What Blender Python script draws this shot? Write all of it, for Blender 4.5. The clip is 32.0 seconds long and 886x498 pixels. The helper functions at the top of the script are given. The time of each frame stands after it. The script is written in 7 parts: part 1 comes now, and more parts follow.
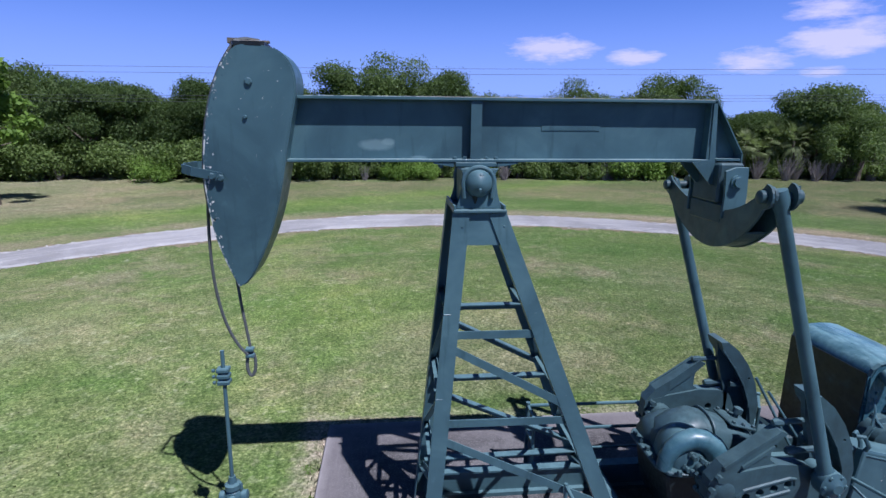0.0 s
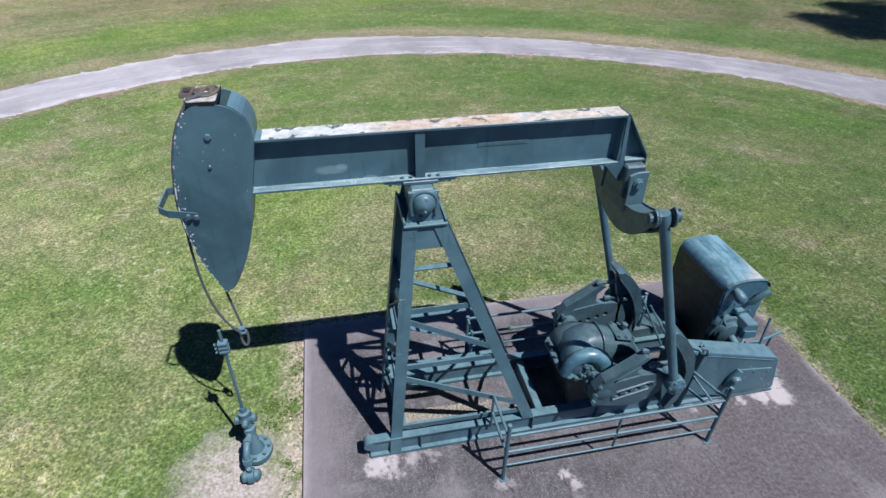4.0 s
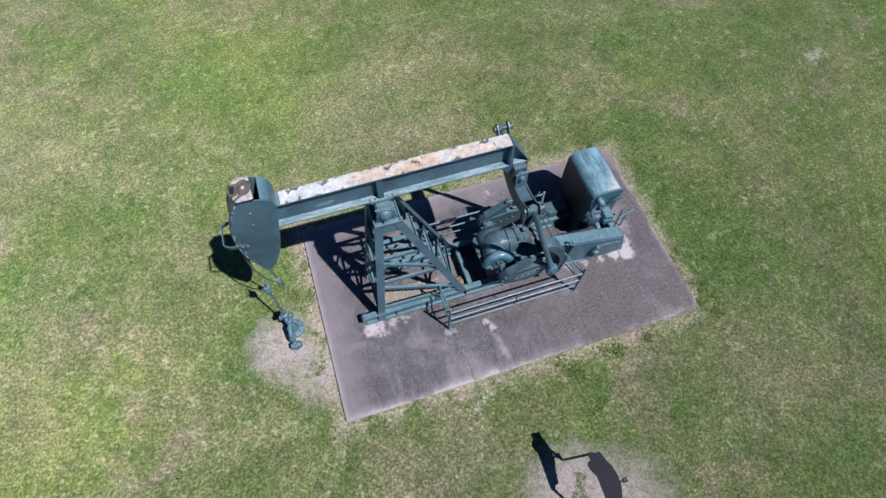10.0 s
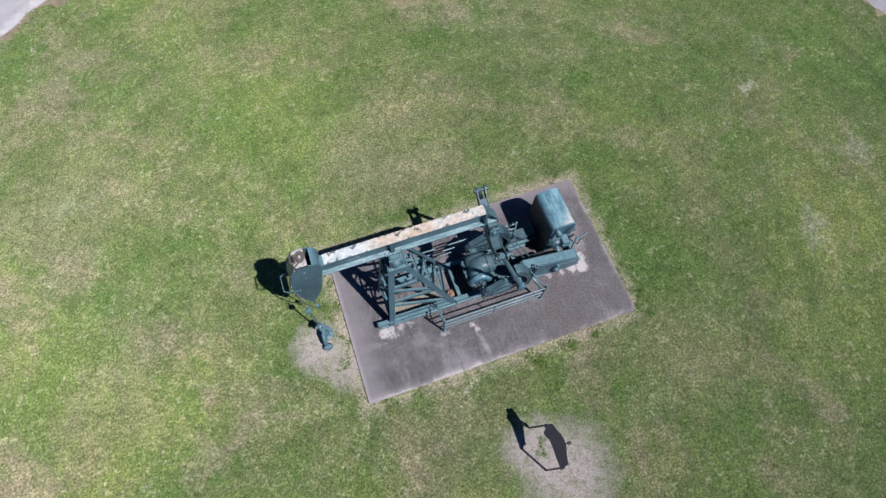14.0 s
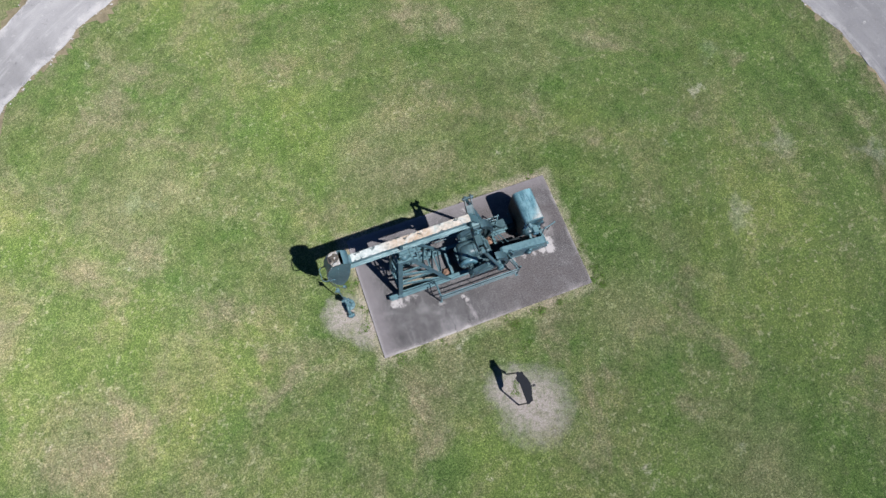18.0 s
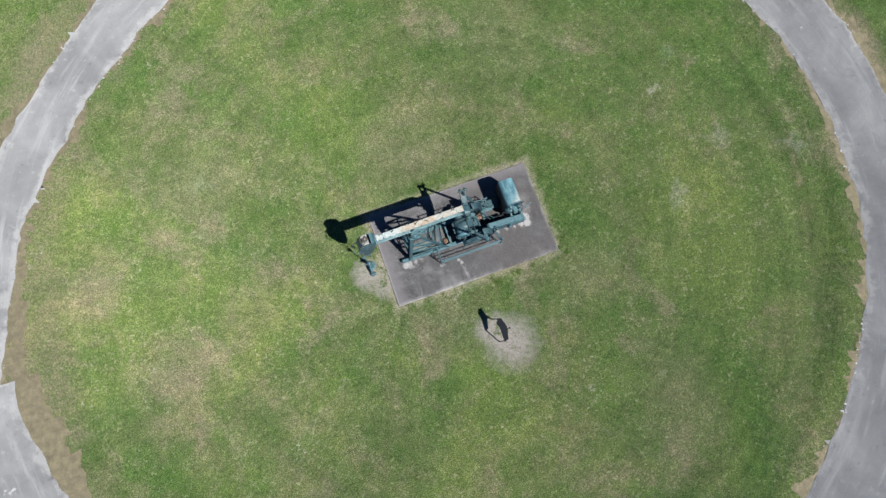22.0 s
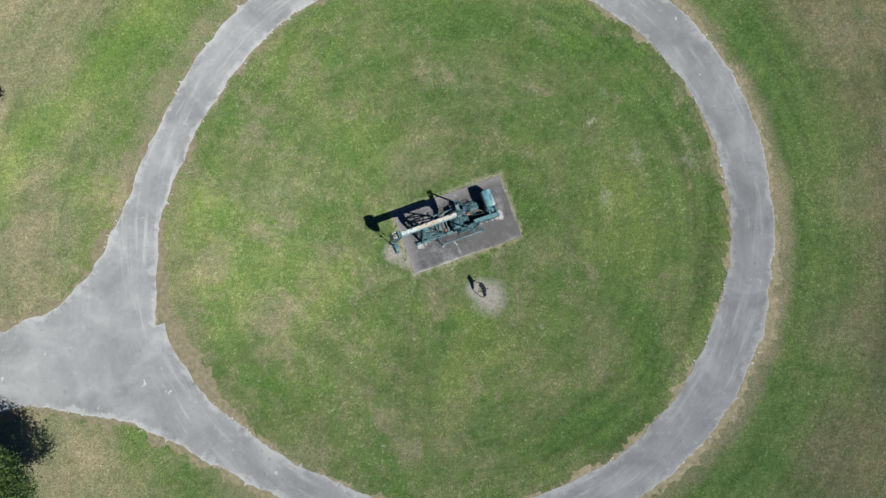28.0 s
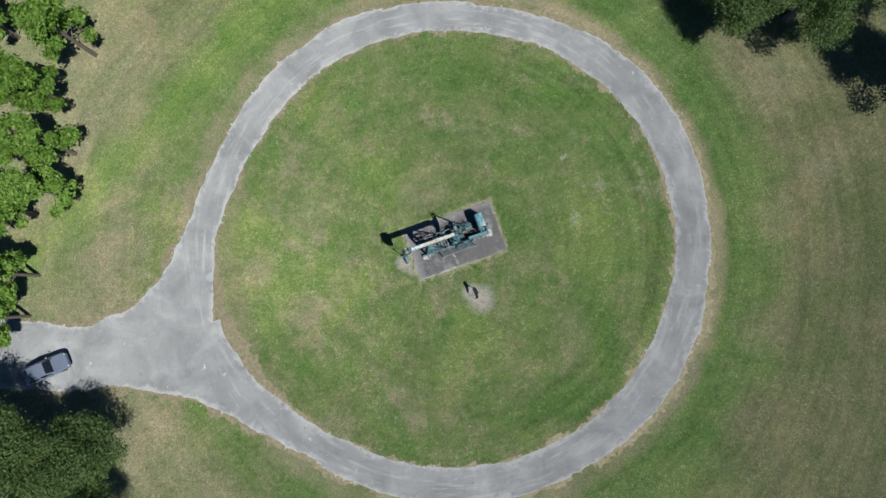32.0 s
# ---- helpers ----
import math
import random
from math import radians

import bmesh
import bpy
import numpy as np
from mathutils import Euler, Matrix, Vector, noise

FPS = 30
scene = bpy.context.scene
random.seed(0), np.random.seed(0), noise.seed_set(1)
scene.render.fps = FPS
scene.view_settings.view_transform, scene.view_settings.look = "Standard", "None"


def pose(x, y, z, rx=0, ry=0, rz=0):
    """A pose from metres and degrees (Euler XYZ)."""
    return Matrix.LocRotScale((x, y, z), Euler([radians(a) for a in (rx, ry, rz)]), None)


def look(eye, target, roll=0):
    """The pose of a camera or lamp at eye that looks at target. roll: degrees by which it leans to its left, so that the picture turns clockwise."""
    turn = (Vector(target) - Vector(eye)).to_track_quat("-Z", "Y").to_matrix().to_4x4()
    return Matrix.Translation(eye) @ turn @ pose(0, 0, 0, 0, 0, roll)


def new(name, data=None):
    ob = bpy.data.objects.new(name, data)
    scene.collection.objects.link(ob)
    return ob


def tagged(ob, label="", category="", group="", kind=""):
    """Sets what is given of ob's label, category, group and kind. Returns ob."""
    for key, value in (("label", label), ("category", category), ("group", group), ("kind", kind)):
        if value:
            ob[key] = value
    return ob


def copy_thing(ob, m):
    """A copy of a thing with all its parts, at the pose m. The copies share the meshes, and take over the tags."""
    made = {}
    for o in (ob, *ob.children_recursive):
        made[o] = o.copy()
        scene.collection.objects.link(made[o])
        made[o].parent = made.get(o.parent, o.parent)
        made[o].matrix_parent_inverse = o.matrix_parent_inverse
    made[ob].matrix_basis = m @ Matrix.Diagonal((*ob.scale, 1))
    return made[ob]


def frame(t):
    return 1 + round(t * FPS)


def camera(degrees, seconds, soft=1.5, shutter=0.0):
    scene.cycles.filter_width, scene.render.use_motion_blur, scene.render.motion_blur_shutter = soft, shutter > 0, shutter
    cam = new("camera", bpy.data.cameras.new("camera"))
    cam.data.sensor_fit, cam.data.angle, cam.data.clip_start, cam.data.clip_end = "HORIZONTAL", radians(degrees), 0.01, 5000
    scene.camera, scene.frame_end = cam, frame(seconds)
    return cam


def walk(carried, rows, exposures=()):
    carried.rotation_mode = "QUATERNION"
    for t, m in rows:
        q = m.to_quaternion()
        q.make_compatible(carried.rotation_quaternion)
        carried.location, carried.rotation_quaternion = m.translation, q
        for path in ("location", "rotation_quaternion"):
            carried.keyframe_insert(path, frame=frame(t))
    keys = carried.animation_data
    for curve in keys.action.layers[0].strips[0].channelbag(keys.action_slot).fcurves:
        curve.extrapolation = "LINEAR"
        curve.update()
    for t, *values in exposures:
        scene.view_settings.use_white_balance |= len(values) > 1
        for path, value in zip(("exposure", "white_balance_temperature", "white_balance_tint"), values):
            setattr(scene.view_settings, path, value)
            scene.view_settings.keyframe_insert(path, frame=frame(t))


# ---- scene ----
cam = camera(79.31, 32.0)

# seconds, eye, turn to the left, tilt upwards, roll
PATH = [
    (0, 1.091, -2.750, 4.816, -5.417, -13.242, 0.431),
    (0.5, 1.081, -2.769, 5.031, -5.641, -16.906, 0.584),
    (1, 1.071, -2.787, 5.316, -5.901, -20.245, 0.720),
    (1.5, 1.063, -2.801, 5.638, -7.038, -23.135, 0.792),
    (2, 1.056, -2.810, 5.922, -9.565, -25.554, 0.751),
    (2.5, 1.051, -2.812, 6.210, -10.891, -27.960, 0.913),
    (4.5, 1.064, -2.737, 7.851, -12.312, -38.584, 1.090),
    (5, 1.076, -2.711, 8.288, -12.710, -41.648, 1.277),
    (5.5, 1.093, -2.689, 8.714, -13.167, -44.917, 1.448),
    (6, 1.113, -2.676, 9.131, -13.561, -47.749, 1.815),
    (6.5, 1.137, -2.673, 9.542, -13.784, -50.556, 1.712),
    (7, 1.162, -2.678, 9.947, -13.906, -53.371, 2.016),
    (7.5, 1.187, -2.688, 10.345, -14.247, -55.941, 2.267),
    (8, 1.208, -2.699, 10.736, -14.929, -58.429, 2.284),
    (8.5, 1.223, -2.707, 11.139, -16.483, -60.841, 2.372),
    (9, 1.230, -2.708, 11.573, -18.146, -62.210, 2.240),
    (9.5, 1.227, -2.699, 12.052, -19.151, -62.232, 1.982),
    (10, 1.216, -2.683, 12.566, -19.771, -62.160, 1.808),
    (10.5, 1.202, -2.663, 13.102, -20.311, -62.236, 1.942),
    (11, 1.187, -2.642, 13.643, -20.905, -62.146, 2.066),
    (11.5, 1.176, -2.622, 14.178, -21.274, -62.478, 2.287),
    (12, 1.171, -2.607, 14.696, -21.476, -63.248, 2.453),
    (12.5, 1.176, -2.599, 15.193, -21.825, -64.110, 2.759),
    (13, 1.188, -2.599, 15.700, -22.033, -64.995, 2.566),
    (13.5, 1.207, -2.604, 16.255, -21.618, -65.949, 2.439),
    (14, 1.228, -2.615, 16.884, -21.141, -66.815, 1.870),
    (14.5, 1.250, -2.629, 17.549, -20.943, -67.708, 1.462),
    (16.5, 1.294, -2.709, 19.903, -21.415, -70.246, 1.502),
    (17, 1.288, -2.728, 20.477, -21.564, -70.897, 1.674),
    (17.5, 1.277, -2.745, 21.099, -21.605, -71.776, 1.700),
    (18, 1.265, -2.756, 21.760, -21.724, -72.771, 1.676),
    (18.5, 1.253, -2.761, 22.449, -21.476, -73.741, 1.586),
    (19, 1.245, -2.757, 23.151, -21.398, -74.692, 1.474),
    (19.5, 1.242, -2.743, 23.860, -21.818, -75.643, 1.847),
    (20, 1.247, -2.717, 24.605, -22.215, -76.627, 2.187),
    (20.5, 1.262, -2.678, 25.417, -22.351, -77.575, 2.384),
    (21, 1.286, -2.628, 26.331, -22.396, -78.240, 2.424),
    (21.5, 1.315, -2.571, 27.370, -22.298, -79.064, 2.327),
    (22, 1.349, -2.509, 28.500, -22.163, -79.988, 2.411),
    (22.5, 1.385, -2.445, 29.680, -21.667, -80.728, 1.979),
    (23, 1.421, -2.383, 30.865, -21.833, -81.233, 1.933),
    (23.5, 1.455, -2.326, 32.021, -21.617, -82.184, 1.977),
    (24, 1.485, -2.275, 33.155, -21.475, -82.826, 1.761),
    (24.5, 1.508, -2.235, 34.283, -21.287, -83.547, 1.680),
    (25, 1.526, -2.203, 35.422, -21.297, -84.456, 1.456),
    (25.5, 1.540, -2.177, 36.586, -21.146, -85.680, 1.644),
    (27.5, 1.565, -2.095, 41.519, -20.661, -85.425, 0.786),
    (28, 1.569, -2.068, 42.813, -20.740, -85.407, 0.830),
    (28.5, 1.573, -2.036, 44.117, -20.947, -85.509, 1.078),
    (29, 1.578, -1.999, 45.422, -21.308, -85.506, 1.451),
    (29.5, 1.584, -1.956, 46.730, -22.133, -85.514, 2.252),
    (30, 1.590, -1.909, 48.044, -22.025, -85.511, 2.153),
    (30.5, 1.597, -1.860, 49.368, -21.220, -85.526, 1.422),
    (31, 1.604, -1.807, 50.700, -21.006, -85.529, 1.156),
    (31.5, 1.611, -1.754, 52.036, -21.136, -85.498, 1.332),
    (32, 1.619, -1.699, 53.376, -20.624, -85.524, 0.810),
]
walk(cam, [(t, pose(x, y, z, 90 + tilt, 0, turn) @ pose(0, 0, 0, 0, 0, roll)) for t, x, y, z, turn, tilt, roll in PATH],
     exposures=[(0, 0.06, 5450, 22), (2, 0.52, 5630, 21), (5, 0.15, 5750, 20), (9, 0.17, 5780, 24), (14, 0.14, 5850, 20), (19, 0.19, 5930, 13), (24, 0.06, 5960, 7), (32, 0.06, 5950, 5)])

# ---- light ----
SUN_DROP = Vector((-0.354, 0.504, -1.0))  # the way a shadow falls, per metre of height
elev = math.atan2(1.0, math.hypot(SUN_DROP.x, SUN_DROP.y))
azim = math.atan2(-SUN_DROP.x, -SUN_DROP.y)  # of the sun, clockwise from +y
sun = new("sun", bpy.data.lights.new("sun", "SUN"))
sun.data.energy, sun.data.angle, sun.data.color = 5.0, radians(0.55), (1.0, 0.95, 0.87)
sun.matrix_world = look((0, 0, 60), Vector((0, 0, 60)) + SUN_DROP)


CLOUDS = ((16.1, 7.2, 4.8, 1.3, 1.1), (23.8, 6.3, 2.6, 0.9, 1.1), (33.7, 5.6, 3.3, 1.2, 0.9), (40.5, 7.0, 4.5, 1.5, 1.2), (39.0, 9.4, 3.6, 0.9, 1.0), (39.5, 4.4, 1.6, 0.5, 0.6))


def build_world():
    w = bpy.data.worlds.new("sky")
    scene.world = w
    w.use_nodes = True
    n, l = w.node_tree.nodes, w.node_tree.links
    n.clear()
    out, bg = n.new("ShaderNodeOutputWorld"), n.new("ShaderNodeBackground")
    sky = n.new("ShaderNodeTexSky")
    sky.sky_type, sky.sun_disc = "NISHITA", False
    sky.sun_elevation, sky.sun_rotation = elev, azim
    sky.altitude, sky.air_density, sky.dust_density, sky.ozone_density = 0, 1.0, 0.15, 2.0
    tint = n.new("ShaderNodeHueSaturation")
    tint.inputs["Saturation"].default_value, tint.inputs["Value"].default_value = 1.30, 0.26
    l.new(sky.outputs["Color"], tint.inputs["Color"])

    # pale blue brightening towards the horizon, all round
    geo = n.new("ShaderNodeTexCoord")
    hz = n.new("ShaderNodeSeparateXYZ")
    l.new(geo.outputs["Generated"], hz.inputs["Vector"])
    fade = n.new("ShaderNodeMapRange")
    fade.interpolation_type = "SMOOTHSTEP"
    for k, v in (("From Min", 0.58), ("From Max", 0.0), ("To Min", 0.0), ("To Max", 0.95)):
        fade.inputs[k].default_value = v
    l.new(hz.outputs["Z"], fade.inputs["Value"])
    low = n.new("ShaderNodeMix")
    low.data_type = "RGBA"
    near = n.new("ShaderNodeMapRange")
    near.interpolation_type = "SMOOTHERSTEP"
    for k, v in (("From Min", 0.30), ("From Max", 0.0), ("To Min", 0.0), ("To Max", 1.0)):
        near.inputs[k].default_value = v
    l.new(hz.outputs["Z"], near.inputs["Value"])
    haze = n.new("ShaderNodeMix")
    haze.data_type = "RGBA"
    haze.inputs["A"].default_value, haze.inputs["B"].default_value = (2.0, 4.2, 12.0, 1), (4.6, 6.6, 13.0, 1)
    l.new(near.outputs["Result"], haze.inputs["Factor"])
    l.new(haze.outputs["Result"], low.inputs["B"])
    l.new(fade.outputs["Result"], low.inputs["Factor"])
    l.new(tint.outputs["Color"], low.inputs["A"])

    def calc(op, a, b=0.0, c=0.0):
        x = n.new("ShaderNodeMath")
        x.operation = op
        for v, s in zip((a, b, c), x.inputs):
            if isinstance(v, (int, float)):
                s.default_value = v
            else:
                l.new(v, s)
        return x.outputs["Value"]

    # a few fair-weather clouds low over the wood: bearing, height, half width, half height, density
    co = n.new("ShaderNodeTexCoord")
    ax = n.new("ShaderNodeSeparateXYZ")
    l.new(co.outputs["Generated"], ax.inputs["Vector"])
    mp = n.new("ShaderNodeMapping")
    mp.inputs["Scale"].default_value = (1, 1, 4.2)
    l.new(co.outputs["Generated"], mp.inputs["Vector"])
    nz = n.new("ShaderNodeTexNoise")
    nz.inputs["Scale"].default_value, nz.inputs["Detail"].default_value, nz.inputs["Roughness"].default_value = 16, 9, 0.66
    l.new(mp.outputs["Vector"], nz.inputs["Vector"])
    bearing = calc("ARCTAN2", ax.outputs["X"], ax.outputs["Y"])
    total = None
    for b, h, wb, wh, k in CLOUDS:
        u = calc("DIVIDE", calc("SUBTRACT", bearing, radians(b)), radians(wb))
        v = calc("DIVIDE", calc("SUBTRACT", ax.outputs["Z"], math.sin(radians(h))), radians(wh))
        m = calc("MULTIPLY", calc("SUBTRACT", 1.0, calc("ADD", calc("MULTIPLY", u, u), calc("MULTIPLY", v, v))), k)
        total = m if total is None else calc("MAXIMUM", total, m)
    fac = calc("ADD", total, calc("MULTIPLY", calc("SUBTRACT", nz.outputs["Fac"], 0.5), 3.2))
    rp = n.new("ShaderNodeValToRGB")
    rp.color_ramp.elements[0].position, rp.color_ramp.elements[1].position = 0.0, 1.6
    rp.color_ramp.elements[1].color = (0.72, 0.72, 0.72, 1)
    l.new(fac, rp.inputs["Fac"])
    mx = n.new("ShaderNodeMix")
    mx.data_type = "RGBA"
    mx.inputs["B"].default_value = (11.0, 9.9, 11.6, 1)
    l.new(rp.outputs["Color"], mx.inputs["Factor"])
    l.new(low.outputs["Result"], mx.inputs["A"])
    l.new(mx.outputs["Result"], bg.inputs["Color"])
    bg.inputs["Strength"].default_value = 0.072
    l.new(bg.outputs["Background"], out.inputs["Surface"])


build_world()

# ---- materials ----
class Mat:
    """A node material, built step by step; sockets are passed along."""

    def __init__(self, name, rough=0.6, metal=0.0, spec=0.5):
        self.m = bpy.data.materials.new(name)
        self.m.use_nodes = True
        self.n, self.l = self.m.node_tree.nodes, self.m.node_tree.links
        self.b = self.n["Principled BSDF"]
        self.b.inputs["Roughness"].default_value, self.b.inputs["Metallic"].default_value = rough, metal
        self.b.inputs["Specular IOR Level"].default_value = spec
        self.co = self.n.new("ShaderNodeTexCoord")
        self.where = self.co.outputs["Object"]

    def put(self, a, b):
        if isinstance(a, (int, float)):
            b.default_value = a
        elif isinstance(a, (tuple, list)):
            b.default_value = (*a, 1) if len(a) == 3 else a
        else:
            self.l.new(a, b)

    def noise(self, scale, detail=4, rough=0.55, stretch=None, where=None, warp=0.0):
        t = self.n.new("ShaderNodeTexNoise")
        t.inputs["Scale"].default_value, t.inputs["Detail"].default_value = scale, detail
        t.inputs["Roughness"].default_value, t.inputs["Distortion"].default_value = rough, warp
        src = where or self.where
        if stretch:
            mp = self.n.new("ShaderNodeMapping")
            mp.inputs["Scale"].default_value = stretch
            self.l.new(src, mp.inputs["Vector"])
            src = mp.outputs["Vector"]
        self.l.new(src, t.inputs["Vector"])
        return t.outputs["Fac"]

    def cells(self, scale, feature="F1"):
        t = self.n.new("ShaderNodeTexVoronoi")
        t.feature = feature
        t.inputs["Scale"].default_value = scale
        self.l.new(self.where, t.inputs["Vector"])
        return t.outputs["Distance"]

    def ramp(self, fac, *stops):
        r = self.n.new("ShaderNodeValToRGB")
        e = r.color_ramp.elements
        while len(e) < len(stops):
            e.new(0.5)
        for el, (p, c) in zip(e, stops):
            el.position = p
            el.color = (c, c, c, 1) if isinstance(c, (int, float)) else (*c, 1)
        self.put(fac, r.inputs["Fac"])
        return r.outputs["Color"]

    def mix(self, fac, a, b, blend="MIX"):
        x = self.n.new("ShaderNodeMix")
        x.data_type, x.blend_type = "RGBA", blend
        self.put(fac, x.inputs["Factor"])
        self.put(a, x.inputs["A"])
        self.put(b, x.inputs["B"])
        return x.outputs["Result"]

    def math(self, op, a, b=0.0, c=0.0):
        x = self.n.new("ShaderNodeMath")
        x.operation = op
        for v, s in zip((a, b, c), x.inputs):
            self.put(v, s)
        return x.outputs["Value"]

    def split(self, vec=None):
        x = self.n.new("ShaderNodeSeparateXYZ")
        self.l.new(vec or self.where, x.inputs["Vector"])
        return x.outputs["X"], x.outputs["Y"], x.outputs["Z"]

    def chance(self):
        return self.n.new("ShaderNodeObjectInfo").outputs["Random"]

    def island(self):
        return self.n.new("ShaderNodeNewGeometry").outputs["Random Per Island"]

    def normal_z(self):
        return self.split(self.n.new("ShaderNodeNewGeometry").outputs["Normal"])[2]

    def bump(self, height, strength=0.3, distance=0.02):
        x = self.n.new("ShaderNodeBump")
        x.inputs["Strength"].default_value, x.inputs["Distance"].default_value = strength, distance
        self.put(height, x.inputs["Height"])
        self.l.new(x.outputs["Normal"], self.b.inputs["Normal"])

    def done(self, color=None, rough=None):
        if color is not None:
            self.put(color, self.b.inputs["Base Color"])
        if rough is not None:
            self.put(rough, self.b.inputs["Roughness"])
        return self.m


def ring_distance(g, cx, cy):
    x, y, _ = g.split()
    dx, dy = g.math("SUBTRACT", x, cx), g.math("SUBTRACT", y, cy)
    return g.math("SQRT", g.math("ADD", g.math("MULTIPLY", dx, dx), g.math("MULTIPLY", dy, dy)))


def near_spot(g, cx, cy, r0, r1, wob=0.6, scale=2.2):
    """1 inside a ragged round patch, 0 outside."""
    d = g.math("ADD", ring_distance(g, cx, cy), g.math("MULTIPLY", g.math("SUBTRACT", g.noise(scale, 6, 0.65), 0.5), wob * 2))
    return g.ramp(g.math("DIVIDE", d, 10.0), (r0 / 10.0, 1.0), (r1 / 10.0, 0.0))


def grass_colour(g, fine):
    """Mown lawn: green and straw in patches, drier to the west, with scars, worn edges and sandy spots."""
    x, y, z = g.split()
    tuft, mid, big, huge = g.noise(5.5, 5, 0.65), g.noise(0.9, 6, 0.66), g.noise(0.16, 5, 0.6, warp=0.6), g.noise(0.045, 3, 0.5)
    col = g.ramp(fine, (0.28, (0.085, 0.106, 0.038)), (0.46, (0.158, 0.190, 0.072)), (0.60, (0.260, 0.282, 0.132)), (0.75, (0.430, 0.420, 0.270)))
    green = g.ramp(fine, (0.28, (0.066, 0.112, 0.030)), (0.48, (0.118, 0.190, 0.052)), (0.72, (0.246, 0.328, 0.122)))
    dry = g.ramp(fine, (0.26, (0.125, 0.105, 0.062)), (0.48, (0.275, 0.245, 0.155)), (0.74, (0.500, 0.460, 0.340)))
    lean = g.math("MULTIPLY", g.math("SUBTRACT", g.ramp(g.math("DIVIDE", g.math("ADD", x, 20.0), 50.0), (0.1, 0.0), (0.9, 1.0)), 0.5), 0.055)
    wet = g.math("ADD", mid, lean)
    col = g.mix(g.ramp(wet, (0.44, 0.0), (0.64, 0.70)), col, green)
    col = g.mix(g.ramp(g.math("SUBTRACT", g.noise(0.62, 7, 0.70, warp=0.5), lean), (0.50, 0.0), (0.68, 0.55)), col, dry)
    col = g.mix(g.ramp(g.math("ADD", big, lean), (0.44, 0.0), (0.58, 0.85)), col, green)
    col = g.mix(g.ramp(g.math("SUBTRACT", g.noise(0.21, 7, 0.70, warp=0.4), lean), (0.53, 0.0), (0.64, 0.85)), col, dry)
    # lusher yellow-green drifts
    lush = g.ramp(fine, (0.28, (0.085, 0.125, 0.026)), (0.48, (0.170, 0.245, 0.058)), (0.72, (0.310, 0.390, 0.140)))
    col = g.mix(g.ramp(g.noise(0.10, 7, 0.68, warp=0.8), (0.50, 0.0), (0.62, 0.60)), col, lush)
    # worn and lush places that keep their shape
    sway = g.math("MULTIPLY", g.math("SUBTRACT", g.noise(0.8, 8, 0.74), 0.5), 5.0)
    def place_at(cx, cy, r, k):
        return g.math("MULTIPLY", g.ramp(g.math("DIVIDE", g.math("ADD", ring_distance(g, cx, cy), sway), r), (0.15, 1.0), (1.0, 0.0)), k)
    for cx, cy, r, k in ((-0.4, 10.6, 3.6, 0.7), (9.5, -7.5, 3.2, 0.4), (18.0, -3.0, 4.0, 0.5), (-11.0, -5.5, 3.0, 0.5)):
        col = g.mix(place_at(cx, cy, r, k), col, lush)
    for cx, cy, r, k in ((-8.0, 10.4, 3.2, 0.75), (-8.3, 7.6, 1.3, 0.6), (-11.9, 0.4, 3.0, 0.6), (3.0, 8.2, 3.4, 0.65), (11.0, 12.6, 4.2, 0.45), (12.3, -8.9, 3.4, 0.6), (9.6, -1.4, 2.6, 0.55), (2.2, -1.6, 2.6, 0.5), (-15.0, 6.0, 1.6, 0.5)):
        col = g.mix(place_at(cx, cy, r, k), col, dry)
    for cx, cy, r, k in ((16.6, 0.2, 0.7, 0.28), (17.0, 1.2, 0.5, 0.28), (20.5, 2.9, 0.9, 0.35), (24.0, 1.4, 0.8, 0.45), (19.8, 9.0, 0.7, 0.35), (-8.2, 10.0, 0.7, 0.3)):
        col = g.mix(place_at(cx, cy, r, k), col, (0.42, 0.42, 0.36))
    # small bare scars
    col = g.mix(g.ramp(g.noise(0.47, 8, 0.76), (0.635, 0.0), (0.70, 0.75)), col, (0.48, 0.455, 0.39))
    # the field beyond the loop road: a green verge, then brown and olive in turn
    far = ring_distance(g, 4.3, 2.5)
    out = g.ramp(g.math("DIVIDE", g.math("ADD", far, g.math("MULTIPLY", g.math("SUBTRACT", big, 0.5), 9.0)), 60.0), (0.50, 0.0), (0.56, 1.0))
    patch = g.noise(0.075, 8, 0.70, stretch=(0.8, 1.4, 1.0), warp=0.5)
    dull = g.ramp(fine, (0.28, (0.088, 0.086, 0.042)), (0.5, (0.190, 0.184, 0.098)), (0.74, (0.340, 0.318, 0.200)))
    col = g.mix(g.math("MULTIPLY", out, g.math("MINIMUM", 1.0, g.math("SUBTRACT", g.ramp(patch, (0.42, 0.0), (0.55, 0.95)), g.math("MULTIPLY", lean, 3.0)))), col, dull)
    pale = g.ramp(g.math("DIVIDE", g.math("ADD", x, 60.0), 120.0), (0.26, 1.0), (0.42, 0.0))
    col = g.mix(g.math("MULTIPLY", g.math("MULTIPLY", out, pale), g.ramp(patch, (0.30, 0.55), (0.50, 1.0))), col, dry)
    olive = g.ramp(fine, (0.28, (0.056, 0.064, 0.024)), (0.5, (0.128, 0.138, 0.058)), (0.74, (0.230, 0.225, 0.115)))
    east = g.ramp(g.math("DIVIDE", g.math("ADD", x, 60.0), 120.0), (0.74, 0.0), (0.86, 0.50))
    col = g.mix(g.math("MULTIPLY", east, g.ramp(huge, (0.40, 1.0), (0.62, 0.5))), col, olive)
    # beyond the road: a green swath, broadest to the east and north-west
    swing = g.math("ARCTAN2", g.math("SUBTRACT", y, 2.5), g.math("SUBTRACT", x, 4.3))
